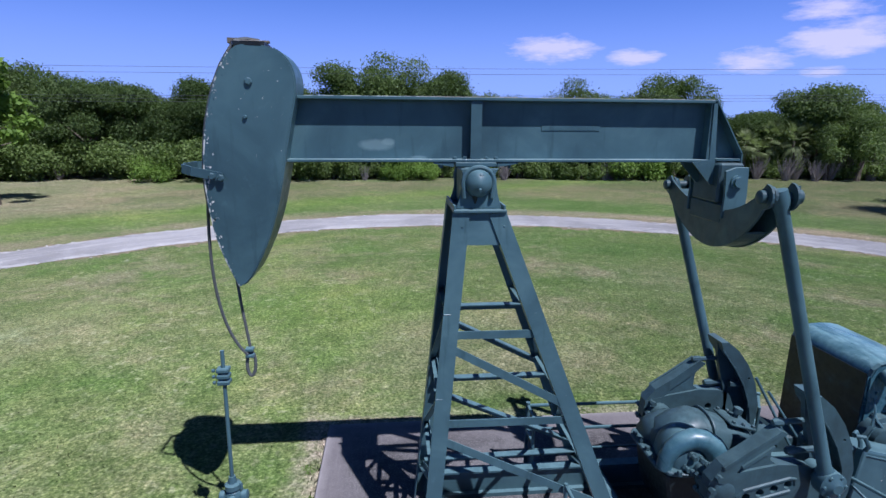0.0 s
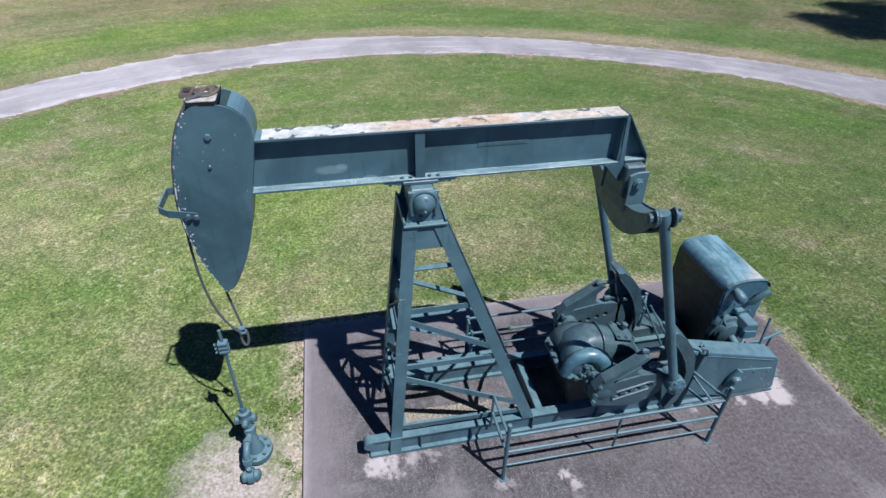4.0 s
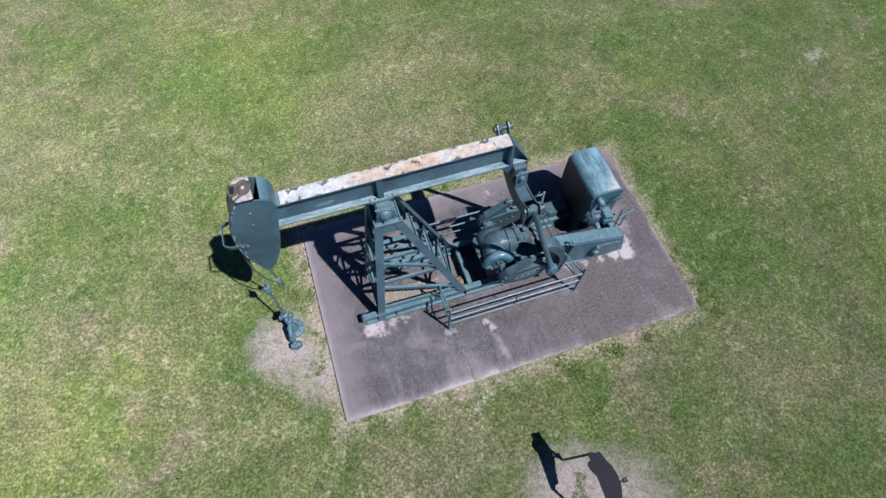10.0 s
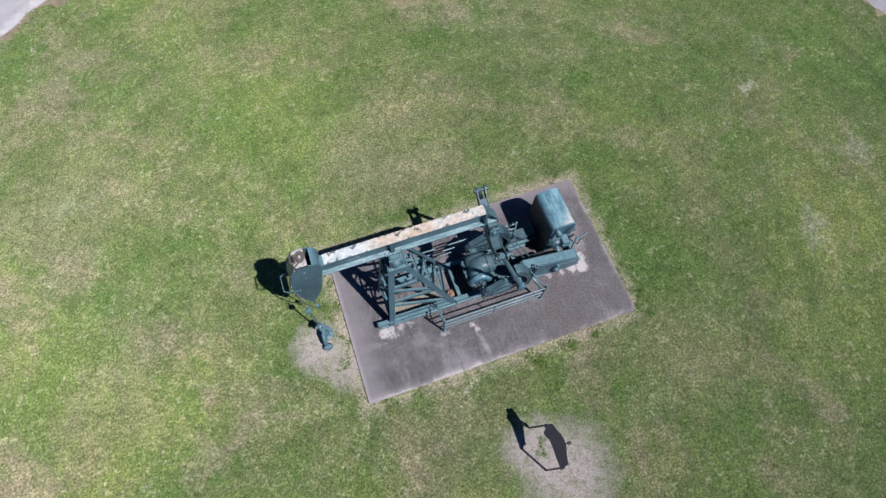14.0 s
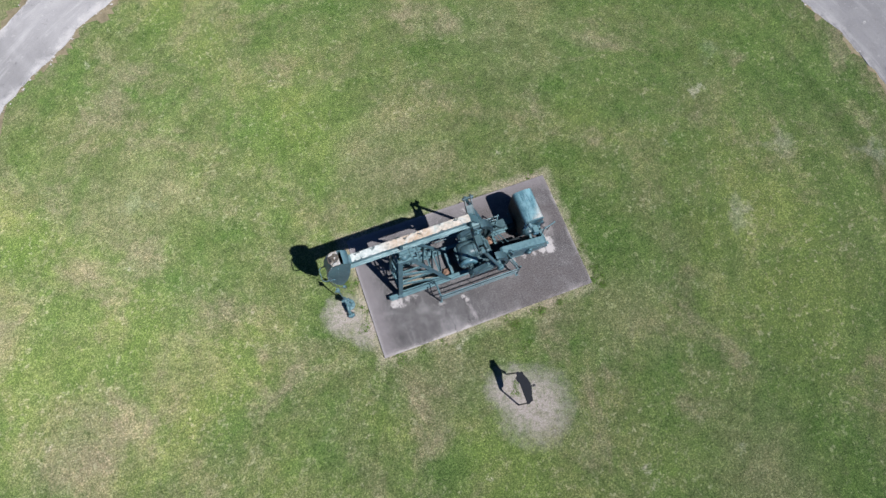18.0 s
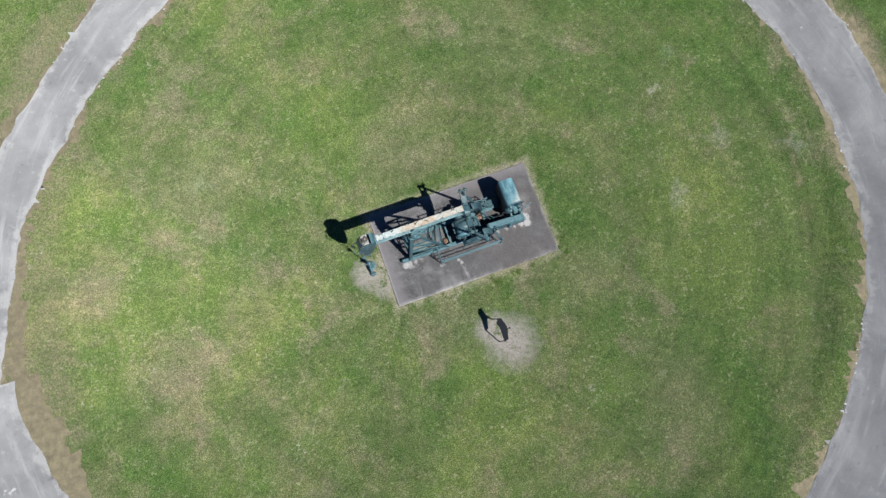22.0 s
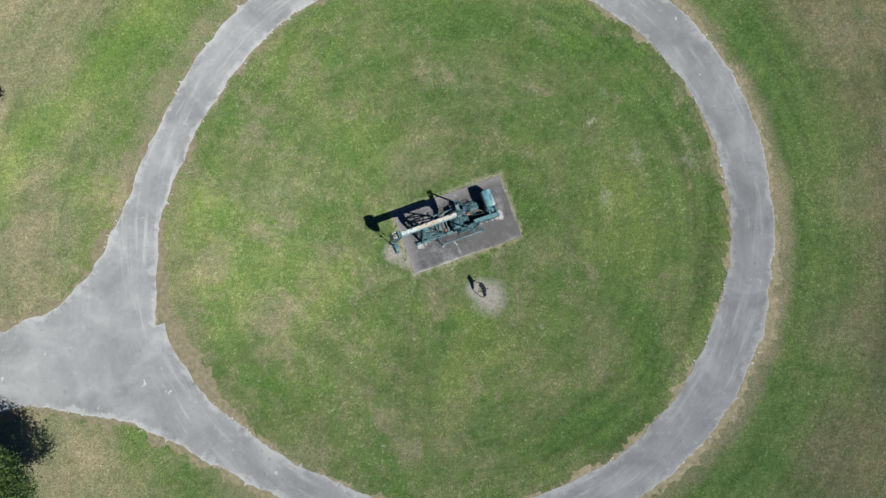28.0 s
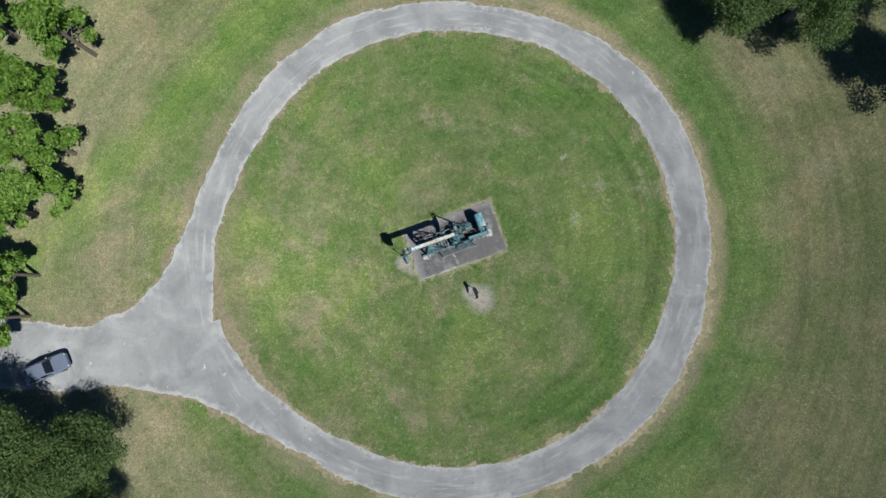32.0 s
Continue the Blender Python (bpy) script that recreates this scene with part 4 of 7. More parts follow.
def build_post():
    top_z, foot_z = 3.96, 0.04
    xl0, xr0, xl1, xr1 = 1.40, 3.50, 1.76, 2.12  # leg axes at foot and top
    yb, yt = 0.665, 0.355
    leg = {}
    for s in (-1, 1):
        for side, a, b, fz in (("l", xl0, xl1, foot_z), ("r", xr0, xr1, 0.39)):
            p, q = Vector((a, YC + s * yb, fz)), Vector((b, YC + s * yt, top_z))
            leg[s, side] = (p, q)
            bm = B()
            m, n = along(p, q, (0, s, 0))
            add_box(bm, 0, n, -0.085, 0.085, 0.0, 0.014, m)
            add_box(bm, 0, n, (-0.085 if side == "l" else 0.071), (-0.071 if side == "l" else 0.085), -0.13, 0.0, m)
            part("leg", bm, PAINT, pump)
    def on(s, side, z):
        p, q = leg[s, side]
        return p.lerp(q, (z - p.z) / (q.z - p.z))
    for s in (-1, 1):
        o = Vector((0, s * 0.022, 0))
        for z in (2.70, 1.74, 0.56):
            bm = add_angle(B(), on(s, "l", z) - o, on(s, "r", z) - o, 0.085, 0.012, (0, s, 0.0))
            part("horizontal_brace", bm, PAINT, pump)
        for z0, z1 in ((2.58, 1.90), (1.58, 0.72)):
            bm = add_angle(B(), on(s, "l", z0) - o * 0.2, on(s, "r", z1) - o * 0.2, 0.085, 0.012, (0, s, 0))
            part("diagonal_brace", bm, PAINT, pump)
        # gusset under the cap
        pts = [on(s, "l", 3.955), on(s, "r", 3.955), on(s, "r", 3.63), on(s, "l", 3.63)]
        bm = B()
        v = [bm.verts.new(p - o * 0.4) for p in pts] + [bm.verts.new(p - o * 1.0) for p in pts]
        for f in ((0, 1, 2, 3), (7, 6, 5, 4), (0, 4, 5, 1), (1, 5, 6, 2), (2, 6, 7, 3), (3, 7, 4, 0)):
            bm.faces.new([v[i] for i in f])
        gs = part("gusset", bm, PAINT, pump)
        for x, z in ((1.77, 3.82), (2.19, 3.82)):
            part("bolt", add_bolt(B(), (x, YC + s * 0.375, z), (0, s, 0), 0.012, 0.012), PAINT, gs)
    for side in ("l", "r"):
        for z0, z1 in ((2.95, 2.05), (2.05, 1.15), (1.15, 0.5)):
            o = Vector((-0.02 if side == "l" else 0.02, 0, 0))
            part("diagonal_brace", add_angle(B(), on(-1, side, z0) + o, on(1, side, z1) + o, 0.06, 0.01, (1, 0, 0)), PAINT, pump)
        for z in (2.95, 2.05, 1.15):
            part("horizontal_brace", add_angle(B(), on(-1, side, z), on(1, side, z), 0.06, 0.01, (1, 0, 0)), PAINT, pump)
    # cap, saddle bearing
    bm = add_box(B(), 1.68, 2.21, YC - 0.40, YC + 0.40, 3.96, 3.99)
    cap = part("cap_plate", bm, PAINT, pump, bevel=0.006)
    for x in (1.685, 2.18):
        part("cap_lip", add_box(B(), x, x + 0.02, YC - 0.38, YC + 0.38, 3.991, 4.03), PAINT, cap)
    for s in (-1, 1):
        bm = B()
        out = [(1.71, 3.991), (2.17, 3.991), (2.13, 4.12), (2.09, 4.32), (2.13, 4.385), (1.75, 4.385), (1.79, 4.32), (1.76, 4.12)]
        add_prism(bm, out, YC + s * 0.27, YC + s * 0.315)
        part("bearing_cheek", bm, PAINT, pump, bevel=0.006)
        y0 = YC + s * 0.316
        hoop = [(1.931 + 0.155 * math.cos(a), y0 + s * 0.02, 4.25 + 0.150 * math.sin(a)) for a in np.linspace(-0.35, math.pi + 0.35, 15)]
        part("bearing_hoop", add_tube(B(), [(hoop[0][0] - 0.01, hoop[0][1], 4.10)] + hoop + [(hoop[-1][0] + 0.01, hoop[-1][1], 4.10)], 0.024, 8), PAINT, pump, smooth=True)
        bm = B()
        add_lathe(bm, (1.931, y0, 4.245), (1.931, y0 + s * 0.13, 4.245), ((0, 0.135), (0.25, 0.135), (0.45, 0.125), (0.65, 0.105), (0.82, 0.072), (0.94, 0.035), (1, 0.01)), 28)
        cp = part("bearing_cap", bm, PAINT, pump, smooth=True)
        part("grease_nipple", add_tube(B(), [(1.93, y0 + s * 0.10, 4.20), (1.93, y0 + s * 0.15, 4.185)], 0.016, 8), PAINT, cp)
        part("cap_bolt", add_bolt(B(), (1.945, y0 + s * 0.075, 4.325), (0, s, 0.5), 0.020, 0.03), PAINT, cp)
        part("oil_drip", add_lathe(B(), (1.90, y0 + s * 0.012, 4.13), (1.90, y0 + s * 0.012, 4.045), ((0, 0.04), (0.5, 0.022), (1, 0.008)), 8), OILY_SHADE, cp, "dark drip of old grease")
        for dx, dz in ((-0.13, 0.10), (0.14, 0.11), (-0.15, 0.03)):
            part("bolt", add_bolt(B(), (1.931 + dx, y0, 4.245 + dz), (0, s, 0), 0.016, 0.03), PAINT, cp)
        # clamps that grip the beam's lower flange
        for x in (1.55, 2.31):
            e = 1 if x > 2 else -1
            cl = part("beam_clamp", add_prism(B(), [(x - e * 0.16, 4.386), (x + e * 0.05, 4.42), (x + e * 0.05, 4.434), (x - e * 0.16, 4.434)], YC + s * 0.05, YC + s * 0.13), PAINT, pump)
            part("clamp_bolt", add_bolt(B(), (x - e * 0.03, YC + s * 0.09, 4.405), (0, 0, -1), 0.018, 0.035), PAINT, cl)
    part("bearing_saddle", add_box(B(), 1.72, 2.14, YC - 0.15, YC + 0.15, 4.387, 4.434), PAINT, pump, bevel=0.008)
    part("bearing_body", add_box(B(), 1.78, 2.08, YC - 0.268, YC + 0.268, 4.00, 4.386), PAINT, pump, bevel=0.03)


def build_beam():
    x0, x1, zt, zb, hw = 0.06, 4.40, 5.07, 4.436, 0.14
    bm = B()
    add_box(bm, x0, x1, YC - 0.012, YC + 0.012, zb + 0.028, zt - 0.03)
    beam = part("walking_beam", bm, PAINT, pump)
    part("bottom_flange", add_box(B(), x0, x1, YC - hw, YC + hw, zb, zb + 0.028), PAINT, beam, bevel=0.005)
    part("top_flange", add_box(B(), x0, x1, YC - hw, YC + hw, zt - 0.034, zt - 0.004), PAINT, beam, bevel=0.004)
    bm = add_box(B(), x0 + 0.20, x1 - 0.01, YC - hw + 0.004, YC + hw - 0.004, zt - 0.004, zt)
    part("flaked_top", bm, FLAKED, beam, "flaked pale paint and rust along the beam's top")
    for s in (-1, 1):
        for x in (1.93,):
            part("stiffener", add_box(B(), x - 0.055, x + 0.055, YC + s * 0.105, YC + s * 0.12, zb + 0.03, zt - 0.036), PAINT, beam)
            part("stiffener_rib", add_box(B(), x - 0.008, x + 0.008, YC + s * 0.013, YC + s * 0.105, zb + 0.03, zt - 0.036), PAINT, beam)
        part("end_rib", add_prism(B(), [(4.385, zt - 0.036), (4.425, zt - 0.036), (4.47, zb - 0.02), (4.47, 4.20), (4.44, 4.20), (4.22, zb - 0.001), (4.40, zb + 0.03)], YC + s * 0.128, YC + s * 0.143), PAINT, beam)
        part("end_gusset", add_box(B(), 4.372, 4.384, YC + s * 0.013, YC + s * 0.127, zb + 0.03, zt - 0.036), PAINT, beam)
        for x in (1.72, 1.82, 2.04, 2.14):
            part("bolt", add_bolt(B(), (x, YC + s * 0.10, zb + 0.028), (0, 0, 1)), PAINT, beam)
    part("tail_web", add_prism(B(), [(4.401, zt - 0.01), (4.43, zt - 0.01), (4.745, 4.53), (4.755, 4.34), (4.48, 4.22), (4.401, 4.40)], YC - 0.012, YC + 0.012), PAINT, beam)
    part("tail_plate", add_box(B(), 4.48, 4.745, YC - 0.14, YC + 0.14, 4.452, 4.474), PAINT, beam)
    for a, b in (((4.425, YC, 5.066), (4.765, YC, 4.53)), ((4.765, YC, 4.535), (4.775, YC, 4.33))):
        m, n = along(a, b)
        part("end_plate", add_box(B(), 0, n, -0.14, 0.14, -0.012, 0.0, m), PAINT, beam)
    # name plate, its lettering worn away
    pl = part("name_plate", add_box(B(), 2.62, 3.24, YC - 0.018, YC - 0.0125, 4.745, 4.800), PAINT, beam, bevel=0.003)
    for i in range(11):
        part("worn_lettering", add_box(B(), 2.66 + i * 0.05, 2.695 + i * 0.05, YC - 0.021, YC - 0.0182, 4.757, 4.788), PAINT, pl)


def build_head():
    out = [(-0.27, 5.50), (-0.38, 5.43), (-0.48, 5.26), (-0.57, 5.02), (-0.64, 4.72), (-0.68, 4.40), (-0.675, 4.10), (-0.63, 3.76), (-0.55, 3.48), (-0.44, 3.21),
           (-0.33, 3.31), (-0.17, 3.62), (-0.06, 3.92), (0.02, 4.25), (0.07, 4.52), (0.13, 4.80), (0.19, 5.10), (0.18, 5.28), (0.10, 5.41), (-0.04, 5.49)]
    def curve(pts, k=3, corner=9):
        """Rounds an outline through its points, but for one sharp corner."""
        n, res = len(pts), []
        for i in range(n):
            a, b, c, d = (Vector(pts[j % n]) for j in (i - 1, i, i + 1, i + 2))
            if i == corner:
                a = b
            if (i + 1) % n == corner:
                d = c
            for q in range(k):
                t = q / k
                res.append(tuple(0.5 * ((2 * b) + (c - a) * t + (2 * a - 5 * b + 4 * c - d) * t * t + (3 * b - a - 3 * c + d) * t**3)))
        return res
    out = curve(out)
    head = None
    for s in (-1, 1):
        ob = part("head_side", add_prism(B(), out, YC + s * 0.225, YC + s * 0.24), PAINT, pump)
        head = head or ob
        for x, z in ((-0.22, 5.18), (-0.27, 4.86)):
            part("bolt", add_bolt(B(), (x, YC + s * 0.24, z), (0, s, 0), 0.036 if z > 5.1 else 0.02), PAINT, ob)
    # curved track plate and inside plates
    def strip(name, pts, w, t, mat, lab=""):
        bm = B()
        rows = []
        for i, (x, z) in enumerate(pts):
            a, b = Vector(pts[max(i - 1, 0)]), Vector(pts[min(i + 1, len(pts) - 1)])
            d = (b - a).normalized()
            nx, nz = d.y, -d.x
            rows.append([bm.verts.new((x + k * nx * t, YC + w * sy, z + k * nz * t)) for k in (0, 1) for sy in (-1, 1)])
        for p, q in zip(rows, rows[1:]):
            for i, j in ((0, 1), (1, 3), (3, 2), (2, 0)):
                bm.faces.new((p[i], p[j], q[j], q[i]))
        bm.faces.new((rows[0][0], rows[0][1], rows[0][3], rows[0][2]))
        bm.faces.new((rows[-1][0], rows[-1][2], rows[-1][3], rows[-1][1]))
        return part(name, bm, mat, pump, lab)
    strip("track_plate", out[3:28], 0.2245, -0.014, PAINT, "scuffed curved track plate of the head")
    strip("head_back", out[28:57], 0.2245, 0.012, PAINT)
    # flaking rim on the track's edges
    bm = B()
    for s in (-1, 1):
        add_tube(bm, [(x - 0.008, YC + s * 0.228, z) for x, z in out[3:28]], 0.011, 6)
    part("rim_bead", bm, CHIPPED, pump, "chipped pale rim of the head")
    # flaked-off spots along the front edge and a few on the plate
    rng = random.Random(17)
    bm = B()
    for k in range(95):
        if k < 62:
            x, z = out[rng.randrange(4, 24)]
            x, z = x + abs(rng.gauss(0.012, 0.03)) + 0.006, z + rng.uniform(-0.06, 0.06)
            r = rng.uniform(0.003, 0.013)
        else:
            x, z, r = rng.uniform(-0.40, 0.10), rng.uniform(4.5, 5.35), rng.uniform(0.002, 0.006)
        n = rng.randrange(4, 7)
        v = [bm.verts.new((x + r * rng.uniform(0.5, 1.3) * math.cos(i * math.tau / n), YC - 0.2412, z + 1.3 * r * rng.uniform(0.5, 1.3) * math.sin(i * math.tau / n))) for i in range(n)]
        bm.faces.new(v)
    tagged(part("flaked_spot", bm, CHIPPED, head), "white flaked spots along the head's front edge", kind="stuff")
    # wire rope anchor on top: a mottled plate, a pocket and a rusty coil
    part("anchor_plate", add_prism(B(), [(-0.37, YC - 0.15), (-0.33, YC - 0.23), (-0.10, YC - 0.236), (-0.07, YC - 0.22), (-0.085, YC + 0.235), (-0.30, YC + 0.235), (-0.38, YC + 0.14)], 5.533, 5.538, "z"), MOTTLED, pump, "mottled grey and rust anchor plate")
    part("anchor_block", add_prism(B(), [(-0.375, YC - 0.15), (-0.335, YC - 0.238), (-0.09, YC - 0.243), (-0.06, YC - 0.225), (-0.08, YC + 0.24), (-0.30, YC + 0.24), (-0.385, YC + 0.14)], 5.492, 5.532, "z"), OILY_SHADE, pump)
    bm = B()
    for a, b in (((-0.41, YC - 0.08), (-0.41, YC + 0.09)), ((-0.31, YC - 0.08), (-0.31, YC + 0.09)), ((-0.42, YC - 0.09), (-0.30, YC - 0.09)), ((-0.42, YC + 0.10), (-0.30, YC + 0.10))):
        add_bar(bm, (*a, 5.552), (*b, 5.552), 0.025, 0.045)
    part("rope_pocket", bm, RUST, pump, "rusty rope pocket")
    # black floor paints the darkness of a deeper hole
    part("pocket_floor", add_box(B(), -0.395, -0.325, YC - 0.075, YC + 0.085, 5.536, 5.541), BLACK, pump)
    bm = B()
    for k in range(4):
        r = 0.045 + 0.022 * k
        add_tube(bm, [(-0.19 + r * math.cos(a * 0.42 + k) * (1 + 0.10 * math.sin(a * 1.3 + k)), YC + 0.02 + r * 1.25 * math.sin(a * 0.42 + k), 5.552 + 0.010 * math.sin(a * 0.9 + 2 * k)) for a in range(16)], 0.015, 6)
    part("rope_coil", bm, RUST, pump, "rusty coil of wire rope")
    part("frayed_end", add_tube(B(), [(-0.14, YC - 0.06, 5.555), (-0.24, YC - 0.13, 5.562), (-0.33, YC - 0.17, 5.545)] + [(x - 0.024, YC - 0.19, z) for x, z in out[3:20:2]], 0.018, 7), CABLE, pump)
    # bridle strap round the front
    pts = [(-0.52, YC - 0.262, 4.30), (-0.80, YC - 0.262, 4.36), (-0.90, YC - 0.20, 4.38), (-0.90, YC + 0.20, 4.38), (-0.80, YC + 0.262, 4.36), (-0.52, YC + 0.262, 4.30)]
    bm = B()
    for a, b in zip(pts, pts[1:]):
        add_bar(bm, a, b, 0.014, 0.085)
    strap = part("rope_guard", bm, PAINT, pump)
    for s in (-1, 1):
        for x in (-0.53, -0.61):
            part("bolt", add_bolt(B(), (x, YC + s * 0.268, 4.295 - (x + 0.53) * 0.2), (0, s, 0), 0.034, 0.03), PAINT, strap)
    # the slack wire rope
    def sag(y, a, b, c):
        pts = []
        for i in range(15):
            t = i / 14
            p = Vector(a).lerp(Vector(b), t) * (1 - t) + Vector(b).lerp(Vector(c), t) * t
            pts.append((p.x, y, p.z))
        return pts
    part("wire_rope", add_tube(B(), sag(YC - 0.12, (-0.69, 0, 4.36), (-0.86, 0, 2.85), (-0.46, 0, 2.42)), 0.016, 7), CABLE, pump)
    part("wire_rope", add_tube(B(), [(-0.66, YC + 0.12, 3.95), (-0.58, YC + 0.08, 3.4), (-0.52, YC, 2.95), (-0.44, YC - 0.06, 2.45)], 0.016, 7), CABLE, pump)
    loop = [(-0.44 + 0.045 * math.sin(a), YC - 0.08 + 0.02 * math.cos(a), 2.30 + 0.13 * math.cos(a)) for a in [k * math.tau / 16 for k in range(17)]]
    lp = part("rope_loop", add_tube(B(), loop, 0.018, 7), CABLE, pump)
    for z in (2.47, 2.40):
        part("rope_clip", add_box(B(), -0.485, -0.40, YC - 0.13, YC - 0.05, z - 0.016, z + 0.016), PAINT, lp, bevel=0.006)


def build_equalizer():
    """A hollow crescent of two plates, hung from the beam's tail and pinned to the pitmans."""
    near, far = Vector((4.56, 1.755, 4.19)), Vector((4.53, 3.83, 4.07))
    def outline(grow):
        pts = []
        for i in range(25):
            t = i / 24
            p = near.lerp(far, t)
            pts.append((p.y, p.z - 0.115 - grow - (0.57 - 0.17 * t) * (4 * t * (1 - t)) ** 0.9))
        for k in range(1, 8):
            a = -math.pi / 2 + math.pi * k / 8
            pts.append((far.y + (0.115 + grow) * math.cos(a), far.z + (0.115 + grow) * math.sin(a)))
        for i in range(24, -1, -1):
            t = i / 24
            p = near.lerp(far, t)
            pts.append((p.y, p.z + 0.115 + grow - (0.38 - 0.13 * t) * (4 * t * (1 - t)) ** 0.8))
        for k in range(1, 8):
            a = math.pi / 2 + math.pi * k / 8
            pts.append((near.y + (0.115 + grow) * math.cos(a), near.z + (0.115 + grow) * math.sin(a)))
        return pts
    eq = part("equalizer", add_prism(B(), outline(0.0), 4.430, 4.455, "x"), GRIMY, pump)
    part("far_plate", add_prism(B(), outline(0.012), 4.665, 4.690, "x"), GRIMY, eq)
    def web(name, t0, t1, dz, bow, cut, power):
        bm, prev = B(), None
        for i in range(17):
            t = t0 + (t1 - t0) * i / 16
            p = near.lerp(far, t)
            z = p.z + dz - (bow - cut * t) * (4 * t * (1 - t)) ** power
            row = [bm.verts.new((x, p.y, z + k)) for x, k in ((4.456, 0), (4.664, 0), (4.664, 0.02), (4.456, 0.02))]
            if prev:
                for k in range(4):
                    bm.faces.new((prev[k], prev[(k + 1) % 4], row[(k + 1) % 4], row[k]))
            else:
                bm.faces.new(row)
            prev = row
        bm.faces.new(prev[::-1])
        part(name, bm, GRIMY, eq)
    web("top_web", 0.13, 0.87, 0.085, 0.38, 0.13, 0.8)
    web("bottom_web", 0.13, 0.87, -0.112, 0.57, 0.17, 0.9)
    cx = 4.60
    askew = Matrix.Identity(4)
    askew[0][1], askew[0][3] = 0.10, -0.10 * near.y
    for s in (-1, 1):
        y0, y1 = YC + s * 0.31, YC + s * 0.345
        out = [(cx - 0.13, 4.36), (cx - 0.02, 4.40), (cx + 0.12, 4.40), (cx + 0.13, 4.10), (cx + 0.125, 3.87), (cx - 0.12, 3.87), (cx - 0.10, 4.10)]
        ck = part("hanger_cheek", add_prism(B(), out, y0, y1), PAINT, eq, bevel=0.006)
        part("bolt", add_lathe(B(), (cx, y1, 4.25), (cx, y1 + s * 0.06, 4.25), ((0, 0.07), (0.35, 0.07), (0.4, 0.052), (1, 0.052)), 14), PAINT, ck, smooth=True)
        part("bolt", add_bolt(B(), (cx + 0.13, YC + s * 0.25, 4.16), (1, 0, 0), 0.024, 0.05), PAINT, ck)
    part("tail_bearing", add_lathe(B(), (cx, YC - 0.309, 4.25), (cx, YC + 0.309, 4.25), ((0, 0.09), (0.1, 0.09), (0.12, 0.125), (0.88, 0.125), (0.9, 0.09), (1, 0.09)), 18), GRIMY, eq, smooth=True)
    part("bearing_block", add_box(B(), cx - 0.13, cx + 0.14, YC - 0.24, YC + 0.24, 4.02, 4.433), GRIMY, eq, bevel=0.02)
    part("hanger_stem", add_box(B(), cx - 0.10, cx + 0.10, YC - 0.308, YC + 0.308, 3.80, 4.02), GRIMY, eq, bevel=0.02)
    for p, s in ((near, -1), (far, 1)):
        pin = part("equalizer_pin", add_lathe(B(), (4.36, p.y, p.z), (4.78, p.y, p.z), ((0, 0.045), (0.03, 0.062), (0.15, 0.062), (0.16, 0.085), (0.23, 0.085), (0.24, 0.05), (0.76, 0.05), (0.77, 0.085), (0.84, 0.085), (0.85, 0.068), (0.97, 0.068), (1, 0.05)), 14), GRIMY, eq, smooth=True)
        part("pin_collar", add_tube(B(), [(4.475, p.y, p.z), (4.50, p.y, p.z)], 0.095, 14), GRIMY, pin)
        part("cotter", add_tube(B(), [(4.745, p.y, p.z + 0.05), (4.745, p.y, p.z + 0.10)], 0.016, 6), GRIMY, pin)
        for ob in (pin, *pin.children):
            ob.data.transform(askew)
    for ob in (eq, *[c for c in eq.children if c.name.split(".")[0] in ("far_plate", "top_web", "bottom_web")]):
        ob.data.transform(askew)


def build_pitmans():
    for a, b in (((4.57, 1.755, 4.19), (5.51, 1.685, 1.25)), ((4.69, 3.83, 4.07), (5.53, 3.66, 1.25))):
        a, b = Vector(a), Vector(b)
        bm = add_tube(B(), [a.lerp(b, t) for t in (-0.02, 0.018, 0.045, 0.94, 0.97, 1)], [0.075, 0.085, 0.062, 0.064, 0.10, 0.10], 16)
        part("pitman_arm", bm, PAINT, pump, smooth=True)
        s = -1 if a.y < YC else 1
        bm = add_lathe(B(), b + Vector((0, -s * 0.24, 0)), b + Vector((0, s * 0.15, 0)), ((0, 0.10), (0.5, 0.10), (0.52, 0.145), (0.85, 0.145), (0.9, 0.10), (1, 0.05)), 18)
        wr = part("wrist_pin_bearing", bm, PAINT, pump, smooth=True)
        for k in range(6):
            an = k * math.tau / 6
            part("bolt", add_bolt(B(), b + Vector((0.115 * math.cos(an), s * 0.09, 0.115 * math.sin(an))), (0, s, 0), 0.02, 0.03), PAINT, wr)


